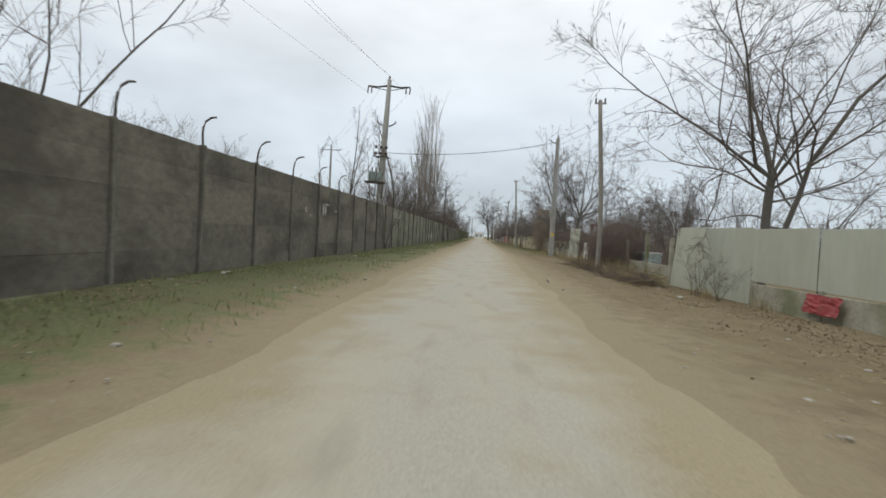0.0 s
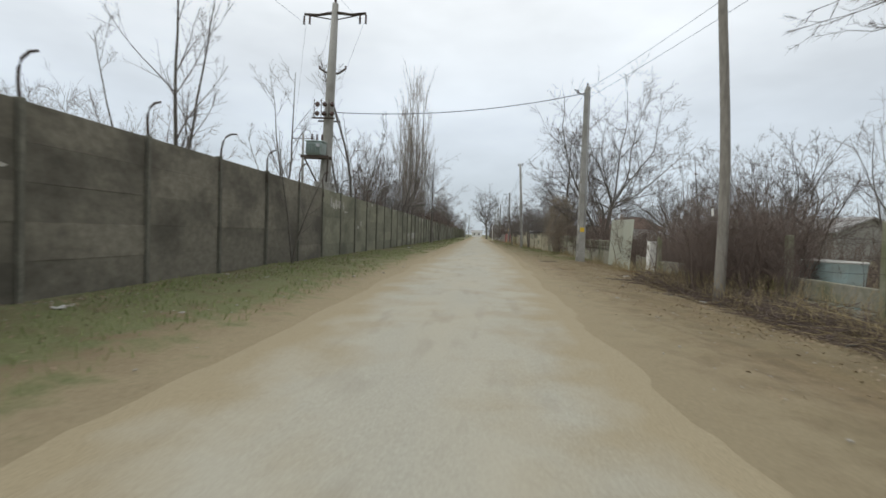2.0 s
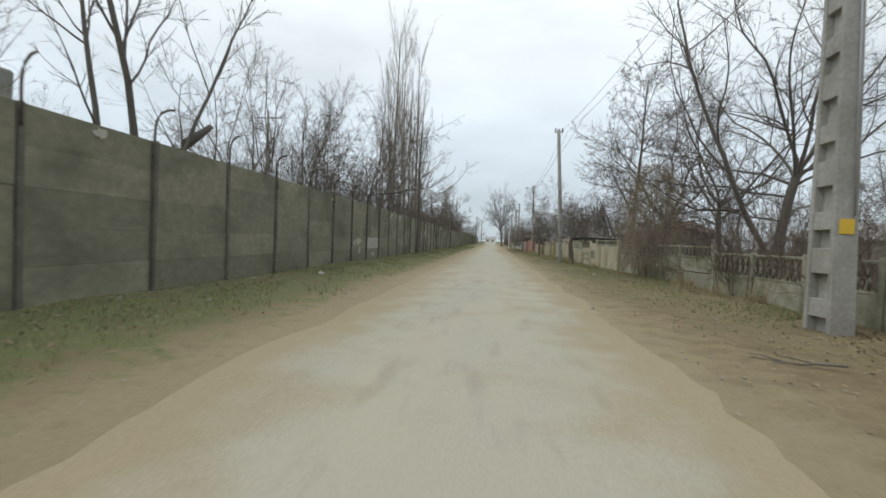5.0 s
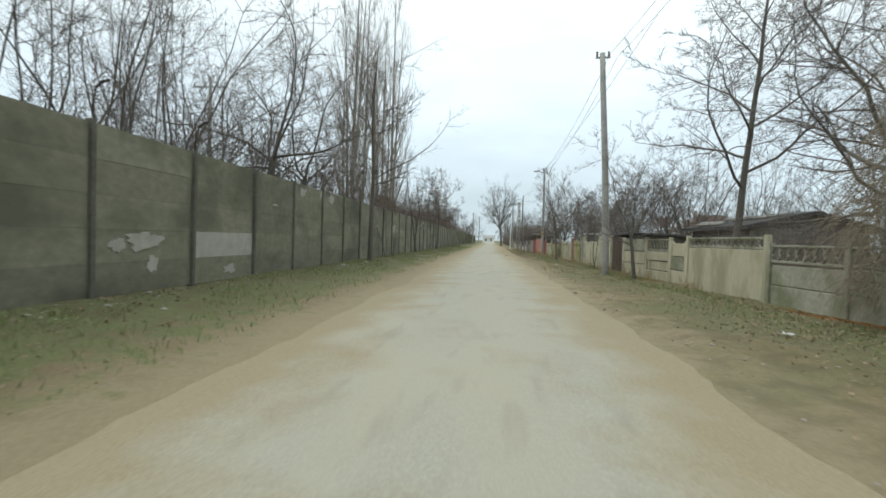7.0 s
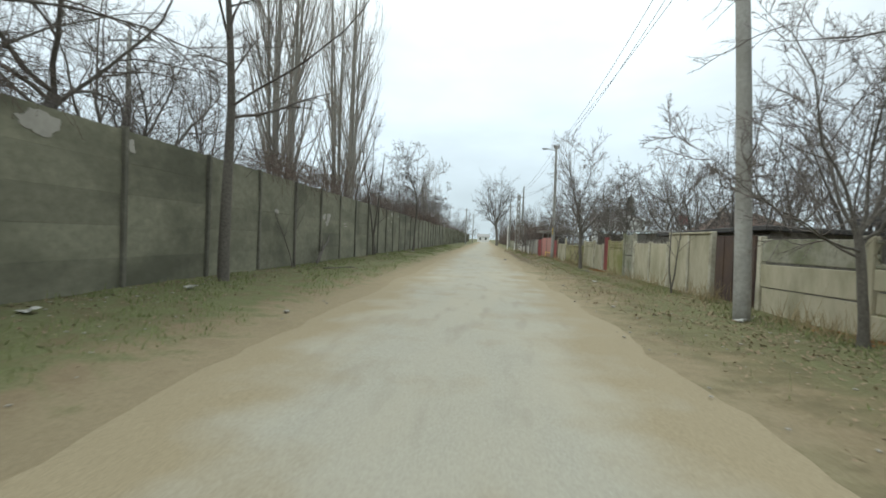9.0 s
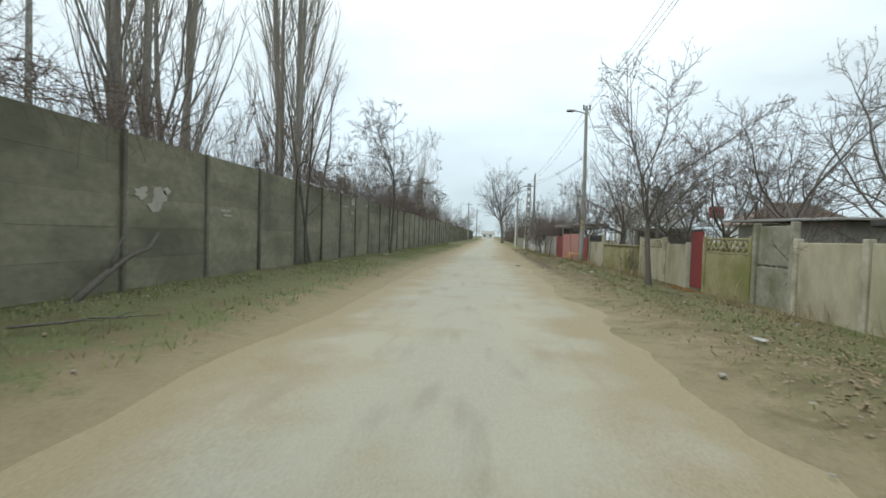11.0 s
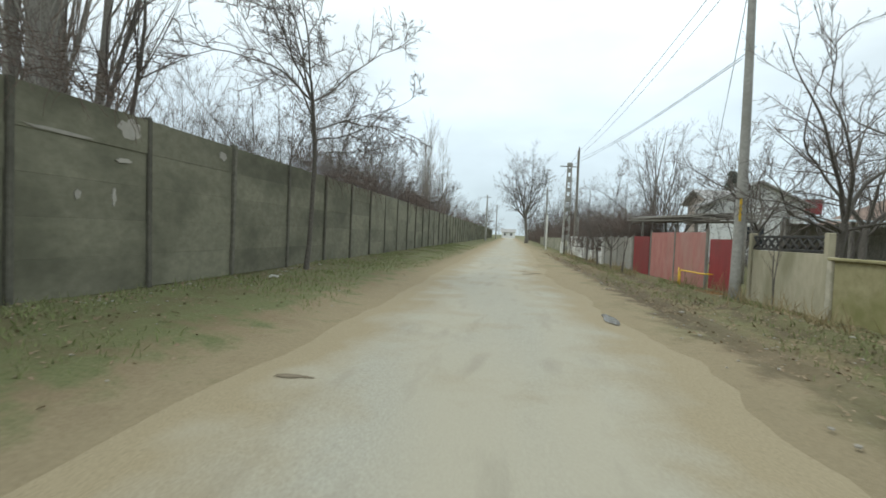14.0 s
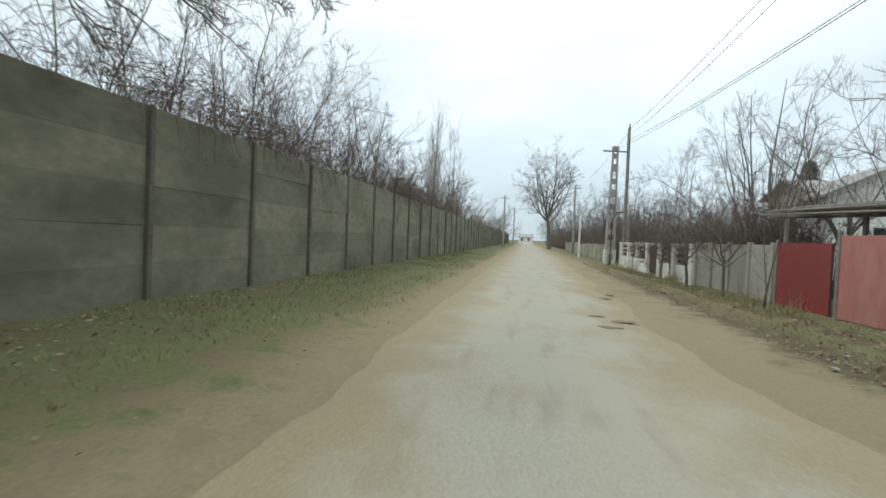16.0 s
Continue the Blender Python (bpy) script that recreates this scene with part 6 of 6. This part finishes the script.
def build_brush():
    g = np.random.default_rng(31)

    def tall(x, y, a, b, s):
        return np.array([a + (b - a) * min(1, max(0, 0.5 + 0.9 * noise.noise((p * 0.15, q * 0.11, s)))) for p, q in zip(x, y)]) * g.uniform(0.55, 1.1, len(x))
    n = 2300
    x, y = g.uniform(-11.5, -6.6, n), g.uniform(42, 112, n)
    brush(1, x, y, tall(x, y, 2.8, 5.2, 2), "brush_behind_wall", "tangled brown brushwood rising behind the concrete wall", "twig", 10, 0.006, lambda P: ((P[:, :, 0] < WALL_X - 0.15) | (P[:, :, 2] > 2.95)).all(1))
    n = 2300
    x, y = g.uniform(-7.6, -5.95, n), g.uniform(0, 1, n) ** 0.75 * 53 + 63
    keep = np.array([noise.noise((0.0, b * 0.13, 5.0)) > -0.2 for b in y])
    x, y = x[keep], y[keep]
    brush(8, x, y, tall(x, y, 3.0, 5.2, 12), "overhanging_brush", "fine reddish twigs hanging over the top of the wall", "bush", 24, 0.004, lambda P: ((P[:, :, 0] < WALL_X - 0.15) | (P[:, :, 2] > 2.95)).all(1))
    n = 2600
    y = g.uniform(56, 118, n)
    keep = np.array([noise.noise((3.0, b * 0.17, 2.0)) + 0.5 * noise.noise((7.0, b * 0.6, 2.0)) > 0.02 for b in y])
    y = y[keep]
    n = len(y)
    P = run(g, np.stack([g.uniform(-5.95, -5.6, n), y, g.uniform(2.75, 3.3, n)], 1), np.stack([g.uniform(0.5, 1.2, n), g.normal(0, 0.45, n), g.uniform(-0.1, 0.7, n)], 1), g.uniform(0.35, 1.1, n), 6, 0.14, -0.3)
    P[:, :, 0] = np.where(P[:, :, 2] < 2.8, np.maximum(P[:, :, 0], WALL_X + 0.12), P[:, :, 0])
    R = np.linspace(0.006, 0.003, 6)[None] * np.ones((n, 1))
    Q, S, L = offshoots(g, P, R, np.full(n, 0.7), 5, 0.1, 1, 0.3, 25, 65, -0.1, 2, 0.15, 0.7, 0.003)
    ok = ((Q[:, :, 0] > WALL_X + 0.1) | (Q[:, :, 2] > 2.8)).all(1)
    tagged(new("hanging_twigs", joined([skin(P, R, 3), spikes(Q[ok], S[ok])], "hanging_twigs", M["bush"])), "fine brown twigs drooping over the face of the wall", "brush", kind="stuff")
    n = 800
    y = g.uniform(37, 60, n)
    x = np.array([fence_x(b) for b in y]) + 0.5 + g.uniform(0, 1, n) ** 1.2 * 4.5
    brush(12, x, y, tall(x, y, 1.2, 3.0, 16), "scrub_behind_fence", "dense brown leafless scrub rising behind the garden fence", "bush", 14, 0.005)
    n = 1500
    x, y = g.uniform(-11, -6.4, n), 112 + 110 * g.uniform(0, 1, n) ** 1.3
    brush(2, x, y, tall(x, y, 3.4, 5.8, 4), "far_brush_behind_wall", "dense brown scrub hanging over the wall down the road", "bush", 10, 0.012, lambda P: ((P[:, :, 0] < WALL_X - 0.15) | (P[:, :, 2] > 2.95)).all(1))
    n = 2500
    x, y = g.uniform(4.7, 9.5, n), 113 + 110 * g.uniform(0, 1, n) ** 1.3
    brush(3, x, y, tall(x, y, 2.4, 4.8, 6), "far_roadside_brush", "dense brown roadside scrub far down the road", "bush", 10, 0.012, lambda P: (P[:, :, 0] > 4.2).all(1))
    n = 1500
    x, y = g.uniform(8.0, 18.0, n), g.uniform(19, 60, n)
    brush(4, x, y, tall(x, y, 0.6, 2.6, 8), "garden_brush", "thin leafless brush and canes in the gardens", "bush", 9, 0.006)
    n = 480
    a, q = g.uniform(0, 2 * np.pi, n), np.sqrt(g.uniform(0, 1, n))
    x, y = 7.0 + 1.0 * q * np.cos(a), 25.8 + 2.6 * q * np.sin(a)
    brush(6, x, y, (3.1 - 1.1 * q) * g.uniform(0.7, 1.05, n), "dense_bush", "dense dark reddish brown leafless bush over the wire fence", "bush", 22, 0.005)
    # a smothered tree stump: upright canes inside, and strands of vine that hang down over them
    n = 60
    a, q = g.uniform(0, 2 * np.pi, n), np.sqrt(g.uniform(0, 1, n))
    P = run(g, np.stack([6.4 + 0.45 * q * np.cos(a), 50.3 + 0.7 * q * np.sin(a), 0 * a - 0.1], 1), g.normal(0, 0.07, (n, 3)) + [0, 0, 1], (4.5 - 2.2 * q) * g.uniform(0.8, 1.0, n), 8, 0.06, 0.03)
    chunks = [skin(P, np.linspace(0.022, 0.008, 8)[None] * np.ones((n, 1)), 4)]
    n = 1900
    up = g.uniform(0.12, 1, n)
    a, q = g.uniform(0, 2 * np.pi, n), 1 - 0.72 * up ** 1.3
    P = run(g, np.stack([6.4 + 0.85 * q * np.cos(a), 50.3 + 1.35 * q * np.sin(a), 4.4 * up], 1), np.stack([0.5 * np.cos(a), 0.5 * np.sin(a), 0.3 + 0 * a], 1) + g.normal(0, 0.3, (n, 3)), np.minimum(g.uniform(0.5, 1.5, n), 4.0 * up), 6, 0.16, -0.42)
    P[:, :, 2] = np.maximum(P[:, :, 2], 0.0)
    chunks.append(skin(P, np.linspace(0.005, 0.003, 6)[None] * np.ones((n, 1)), 3))
    tagged(new("vine_clump", joined(chunks, "vine_clump", M["vine"])), "tall brown clump of dry hanging vines smothering the fence", "vines", kind="stuff")
    n = 640
    x, y = g.uniform(4.75, 6.0, n), g.uniform(96.2, 102.6, n)
    brush(9, x, y, tall(x, y, 2.1, 3.0, 14), "fence_side_brush", "dense dark twiggy brush leaning over the grey fence", "bush", 30, 0.006, lambda P: ((P[:, :, 0] > 4.9) | (P[:, :, 2] > 1.45)).all(1))
    n = 420
    x, y = g.uniform(5.3, 7.0, n), g.uniform(17.5, 33, n)
    brush(10, x, y, g.uniform(0.2, 0.65, n), "dead_stalks", "dead stalks and cut twigs lying under the bush", "straw", 6, 0.004)
    n = 900
    x, y = g.uniform(7.35, 9.8, n), g.uniform(19.0, 36, n)
    keep = ~((y > 21) & (y < 25.8) & (x < 8.9))
    brush(13, x[keep], y[keep], tall(x[keep], y[keep], 1.0, 2.1, 18), "scrub_behind_wires", "dense dark brown scrub behind the wire fence", "bush", 18, 0.005)
    for name, mat, n, label in (("cut_brushwood", "bush", 1500, "heap of cut brown brushwood on the verge under the pole"), ("dry_stalks", "straw", 420, "pale broken stalks strewn over the heap of brushwood")):
        y = g.uniform(18.0, 29.5, n)
        mid = np.array([6.15 + 0.35 * noise.noise((0.0, b * 0.4, 4.0)) for b in y])
        x = mid + np.clip(g.normal(0, 0.38, n), -0.9, 0.75)
        top = 0.62 * np.exp(-((x - mid) / 0.45) ** 2) * np.array([0.55 + 0.6 * noise.noise((b * 0.45, 2.0, 8.0)) for b in y])
        z = np.array([ground_z(a, b) for a, b in zip(x, y)]) + 0.02 + np.maximum(top, 0.03) * g.uniform(0, 1, n)
        az = g.uniform(0, 2 * np.pi, n)
        P = run(g, np.stack([x, y, z], 1), np.stack([np.cos(az), np.sin(az), g.normal(0.08, 0.16, n)], 1), g.uniform(0.3, 1.1, n), 5, 0.1, 0.0)
        P[:, :, 2] = np.maximum(P[:, :, 2], -0.3)
        P[:, :, 0] = np.minimum(P[:, :, 0], 6.92)
        R = np.linspace(1, 0.4, 5)[None] * g.uniform(0.004, 0.011, (n, 1))
        Q, S, L = offshoots(g, P, R, np.full(n, 0.7), 4, 0.2, 1, 0.35, 25, 60, 0.0, 2, 0.12, 0.6, 0.0032)
        ok = (Q[:, :, 0] < 6.92).all(1)
        tagged(new(name, joined([skin(P, R, 4), spikes(Q[ok], S[ok])], name, M[mat])), label, "brush", kind="stuff")
    n = 1400
    y = g.uniform(62, 110, n)
    x = np.array([fence_x(b) for b in y]) + 0.9 + g.uniform(0, 1, n) ** 1.4 * 12
    clear = ~((x > 5.0) & (x < 8.2) & (y > 89) & (y < 96))
    x, y = x[clear], y[clear]
    brush(5, x, y, tall(x, y, 0.9, 3.2, 10), "orchard_brush", "thin leafless brush and vines behind the fences", "twig", 9, 0.006)


build_brush()


# ---- grass, leaves, stones and litter on the verges ----
def build_litter():
    g = np.random.default_rng(21)

    def zs(x, y):
        return np.array([ground_z(a, b) + (0.05 * noise.noise((a * 0.8, b * 0.5, 1)) + 0.03 * noise.noise((a * 2.3, b * 1.7, 5)) + ruts(a, b) if abs(a) > 2.75 else 0) for a, b in zip(x, y)])

    def blades(n, x, y, hh, name, mat, label):
        z = zs(x, y)
        base = np.stack([x, y, z - 0.01], 1)
        d = g.normal(0, 0.4, (n, 3)) + [0, 0, 1]
        an = g.uniform(0, np.pi, n)
        w = np.stack([np.cos(an), np.sin(an), 0 * an], 1) * g.uniform(0.004, 0.009, n)[:, None]
        hh = hh[:, None]
        v = np.stack([base - w, base + w, base + d * hh * 0.6 + w * 0.7, base + d * hh * 0.6 - w * 0.7, base + d * hh + g.normal(0, 0.3, (n, 3)) * hh * 0.4], 1)
        i = np.arange(n)[:, None] * 5
        f4, f3 = (i + [0, 1, 2, 3]).tolist(), (i + [3, 2, 4]).tolist()
        tagged(new(name, mesh_of(name, v.reshape(-1, 3).tolist(), f4 + f3, mat)), label, "grass", kind="stuff")
    n = 60000
    y = g.uniform(0, 118, n)
    x = WALL_X + 0.15 + np.abs(g.normal(0, 1.5, n))
    ok = (x < -2.75) & (np.array([noise.noise((a * 0.9, b * 0.35, 3)) for a, b in zip(x, y)]) > -0.12)
    x, y = x[ok], y[ok]
    blades(len(x), x, y, g.uniform(0.025, 0.09, len(x)), "verge_grass", M["grass"], "short dull green grass along the wall")
    n = 40000
    y = g.uniform(38, 112, n)
    x = np.array([fence_x(b) for b in y]) - 0.15 - np.abs(g.normal(0, 1.1, n))
    ok = (x > 2.6) & (np.array([noise.noise((a * 0.9, b * 0.35, 7)) for a, b in zip(x, y)]) > 0.0)
    x, y = x[ok], y[ok]
    blades(len(x), x, y, g.uniform(0.025, 0.09, len(x)), "fence_grass", M["grass"], "thin green grass and weeds along the fences")
    n = 3800
    c = g.integers(0, 46, n)
    cy = g.uniform(10, 112, 46); cx = np.array([fence_x(b) for b in cy]) - g.uniform(0.15, 0.7, 46)
    x, y = cx[c] + g.normal(0, 0.16, n), cy[c] + g.normal(0, 0.3, n)
    blades(n, x, y, g.uniform(0.12, 0.42, n), "straw_tufts", M["straw"], "tufts of dry straw-coloured grass at the fences")

    def leaves(n, x, y, name, label, mat="leaf"):
        z = zs(x, y) + 0.012
        c = np.stack([x, y, z], 1)
        s = g.uniform(0.013, 0.032, n)[:, None]
        an = g.uniform(0, 2 * np.pi, n)
        u = np.stack([np.cos(an), np.sin(an), g.normal(0, 0.3, n)], 1) * s
        v = np.stack([-np.sin(an), np.cos(an), g.normal(0, 0.3, n)], 1) * s * 0.6
        up = np.array([0, 0, 1]) * s * 0.35
        q = np.stack([c - u, c - v + up * 0.2, c + u, c + v + up], 1)
        i = np.arange(n)[:, None] * 4
        tagged(new(name, mesh_of(name, q.reshape(-1, 3).tolist(), (i + [0, 1, 2, 3]).tolist(), M[mat])), label, "leaves", kind="stuff")
    n = 34000
    y = g.uniform(4, 112, n)
    fx = np.array([fence_x(b) for b in y])
    x = fx - np.abs(g.normal(0, 1.9, n)) - 0.05
    ok = x > 2.3
    leaves(int(ok.sum()), x[ok], y[ok], "fallen_leaves", "dry brown leaves scattered along the garden fences")
    n = 6000
    c = g.integers(0, 26, n)
    cy = g.uniform(17.5, 29.5, 26)
    x, y = g.uniform(5.6, 6.7, 26)[c] + g.normal(0, 0.22, n), cy[c] + g.normal(0, 0.45, n)
    ok = x < 6.95
    leaves(int(ok.sum()), x[ok], y[ok], "heaped_leaves", "rust brown leaves heaped round the cut brushwood")
    n = 12000
    y = g.uniform(0, 112, n)
    x = WALL_X + 0.12 + np.abs(g.normal(0, 1.0, n))
    ok = x < -2.6
    leaves(int(ok.sum()), x[ok], y[ok], "wall_leaves", "dry brown leaves scattered along the concrete wall")
    n = 17000
    c = g.integers(0, 150, n)
    cy = g.uniform(6, 112, 150)
    cx = np.array([fence_x(b) for b in cy]) - 0.3 - np.abs(g.normal(0, 1.3, 150))
    x, y = cx[c] + g.normal(0, 0.3, n), cy[c] + g.normal(0, 0.55, n)
    ok = (x > 2.5) & (x < np.array([fence_x(b) for b in y]) - 0.05)
    leaves(int(ok.sum()), x[ok], y[ok], "leaf_drifts", "drifts of dry brown leaves and husks on the verge")
    n = 3600
    c = g.integers(0, 12, n)
    cy = np.array([20.6, 22.0, 33.5, 51.2, 52.0, 52.8, 60.0, 60.7, 61.4, 75.4, 76.2, 88.2])
    y = cy[c] + g.normal(0, 0.3, n)
    x = np.array([fence_x(b) for b in y]) - 0.12 - np.abs(g.normal(0, 0.22, n))
    leaves(n, x, y, "rust_leaves", "rust orange leaves gathered at the foot of the fences", "rust_leaf")
    # stones and broken concrete, in two sizes of one shape
    bm = bmesh.new()
    bmesh.ops.create_icosphere(bm, subdivisions=1, radius=1)
    for v in bm.verts:
        v.co *= 0.75 + 0.5 * abs(noise.noise(v.co * 1.7))
        v.co.z *= 0.55
    st = np.array([v.co for v in bm.verts]); sf = np.array([[v.index for v in f.verts] for f in bm.faces]); bm.free()
    n = 3400
    y = g.uniform(2, 112, n)
    right = g.uniform(0, 1, n) < 0.45
    x = np.where(right, g.uniform(2.0, 5.4, n), np.where(g.uniform(0, 1, n) < 0.3, g.uniform(-5.2, -2.4, n), -5.3 + np.abs(g.normal(0, 0.45, n))))
    z = zs(x, y)
    s = g.uniform(0.008, 0.028, n) * np.where(g.uniform(0, 1, n) < 0.08, 2.2, 1)
    an = g.uniform(0, 6.28, n)
    c, sn = np.cos(an)[:, None], np.sin(an)[:, None]
    v = np.stack([st[:, 0] * c - st[:, 1] * sn, st[:, 0] * sn + st[:, 1] * c, st[:, 2] + 0 * c], 2) * s[:, None, None] + np.stack([x, y, z], 1)[:, None]
    f = sf[None] + (np.arange(n) * len(st))[:, None, None]
    tagged(new("verge_stones", mesh_of("verge_stones", v.reshape(-1, 3).tolist(), f.reshape(-1, 3).tolist(), M["stone"])), "small stones and crumbled concrete along the verges", "stones", kind="stuff")
    # crumpled litter
    for k, (x, y, s) in enumerate([(-4.6, 17.5, 0.09), (-4.9, 9.0, 0.1), (-4.2, 22.0, 0.07), (-4.7, 58.5, 0.12), (-4.4, 57.0, 0.06), (-4.6, 61.2, 0.12), (-4.5, 84.5, 0.12), (-4.8, 78.0, 0.1), (4.2, 50.2, 0.1), (5.2, 33.5, 0.08), (5.6, 30.5, 0.12), (5.4, 24.0, 0.1), (6.2, 17.0, 0.08), (5.9, 14.5, 0.12), (3.9, 80.5, 0.1), (4.4, 62.0, 0.12), (-4.3, 43.0, 0.14), (3.6, 69.0, 0.1)]):
        r = random.Random(k)
        bm = bmesh.new()
        s *= 0.7
        bmesh.ops.create_grid(bm, x_segments=5, y_segments=5, size=s)
        for v in bm.verts:
            v.co.z = abs(noise.noise(v.co * 9 + Vector((k, 0, 0)))) * s * 0.9
            v.co.x += r.uniform(-0.2, 0.2) * s
            v.co.y += r.uniform(-0.2, 0.2) * s
        bmesh.ops.solidify(bm, geom=bm.faces[:], thickness=0.004)
        me = bpy.data.meshes.new("litter"); bm.to_mesh(me); bm.free(); me.materials.append(M["paper"])
        ob = new("litter", me)
        ob.matrix_world = pose(x, y, ground_z(x, y) + 0.03, 0, 0, r.uniform(0, 360))
        tagged(ob, "crumpled dirty white scrap lying on the verge", "litter", "litter on the verges")


build_litter()


# ---- broken spots in the road ----
def broken_spot(x, y, w, l, seed):
    r = random.Random(seed)
    bm = bmesh.new()
    n = 40
    ring = []
    for k in range(n):
        c, d = math.cos(2 * math.pi * k / n), math.sin(2 * math.pi * k / n)
        q = 0.8 + 0.5 * noise.noise((c * 1.6, d * 1.6, seed * 2.7)) + 0.3 * noise.noise((c * 5, d * 5, seed * 1.3)) + r.uniform(-0.04, 0.04)
        ring.append((w / 2 * c * q, l / 2 * d * q))
    out = [bm.verts.new((a, b, 0.001)) for a, b in ring]
    rim = [bm.verts.new((a * 0.9, b * 0.9, 0.005)) for a, b in ring]
    inn = [bm.verts.new((a * 0.7, b * 0.7, 0.003)) for a, b in ring]
    for k in range(n):
        q = (k + 1) % n
        bm.faces.new((out[k], out[q], rim[q], rim[k])), bm.faces.new((rim[k], rim[q], inn[q], inn[k]))
    bm.faces.new(inn)
    me = bpy.data.meshes.new("pothole"); bm.to_mesh(me); bm.free(); me.materials.append(M["pit"])
    ob = new("pothole", me)
    ob.matrix_world = pose(x, y, 0.012)
    tagged(ob, "shallow broken spot in the dusty road surface", "pothole", "potholes in the road")


M["pit"] = material("broken_asphalt", [(0.165, 0.132, 0.088), (0.25, 0.206, 0.142)], 20, 0.95)
for k, (x, y, w, l) in enumerate([(1.0, 94.6, 0.4, 0.25), (1.25, 95.6, 0.3, 0.2), (-1.75, 79.5, 0.4, 0.1), (0.45, 90.9, 0.5, 0.2), (0.75, 91.5, 0.45, 0.3), (0.4, 91.9, 0.3, 0.12)]):
    broken_spot(x, y, w, l, k)


# ---- puddle and fallen twigs ----
def puddle(x, y, w, l, seed):
    bm = bmesh.new()
    n = 26
    ring = []
    for i in range(n):
        a = 2 * math.pi * i / n
        r = 1 + 0.5 * noise.noise((math.cos(a) * 1.2, math.sin(a) * 1.2, seed))
        ring.append((0.5 * w * r * math.cos(a), 0.5 * l * r * math.sin(a)))
    top = [bm.verts.new((a, b, 0.0)) for a, b in ring]
    low = [bm.verts.new((a * 1.03, b * 1.03, -0.02)) for a, b in ring]
    bm.faces.new(top)
    for i in range(n):
        bm.faces.new((low[i], low[(i + 1) % n], top[(i + 1) % n], top[i]))
    me = bpy.data.meshes.new("puddle"); bm.to_mesh(me); bm.free(); me.materials.append(M["water"])
    ob = new("puddle", me)
    ob.matrix_world = pose(x, y, 0.005)
    tagged(ob, "small muddy puddle at the broken road edge", "puddle", kind="structure")


M["water"] = material("muddy_water", [(0.11, 0.093, 0.066), (0.16, 0.137, 0.1)], 3, 0.12, bump=0)
puddle(1.45, 83.4, 0.2, 0.9, 1)


def fallen_twig(x, y, z, length, turn, seed):
    r = random.Random(seed)
    pts = [(length * k / 6, 0.06 * r.uniform(-1, 1), 0.02 + 0.02 * r.random()) for k in range(7)]
    t = thing("fallen_branch", pose(x, y, z, 0, 0, turn), "thin dead branch lying on the ground", "branch", "dead branches on the ground")
    part("stem", tubed(pts, [0.018 - 0.0022 * k for k in range(7)], 6), M["bark"], t)
    for k in (2, 3, 4):
        s = r.choice((-1, 1))
        part("side_twig", tubed([pts[k], (pts[k][0] + 0.16, s * 0.14, 0.05), (pts[k][0] + 0.3, s * 0.22, 0.04)], [0.009, 0.006, 0.003], 5), M["bark"], t)


for k, (x, y, n, a) in enumerate([(5.4, 24.6, 1.2, 120), (6.0, 21.5, 0.9, 60), (5.2, 28.5, 1.0, 150), (5.7, 30.0, 0.8, 30), (-4.3, 66.8, 1.3, 50), (-4.6, 44.0, 0.9, 80), (4.4, 73.5, 0.8, 100), (5.3, 19.5, 1.1, 10), (4.0, 36.2, 0.9, 165)]):
    fallen_twig(x, y, ground_z(x, y) + (0.03 if abs(x) > 2.8 else 0.0), n, a, k)
t = thing("leaning_branch", pose(-5.0, 68.2, 0.18), "crooked dead branch leaning against the concrete wall", "branch")
part("stem", tubed([(0, 0, -0.02), (-0.06, 0.35, 0.16), (-0.14, 0.8, 0.36), (-0.22, 1.3, 0.56), (-0.26, 1.75, 0.66), (-0.3, 2.05, 0.92)], [0.06, 0.055, 0.05, 0.04, 0.035, 0.02], 8), M["bark"], t)
part("side_twig", tubed([(-0.14, 0.8, 0.36), (-0.15, 0.95, 0.62), (-0.2, 1.15, 0.86)], [0.03, 0.022, 0.012], 6), M["bark"], t)
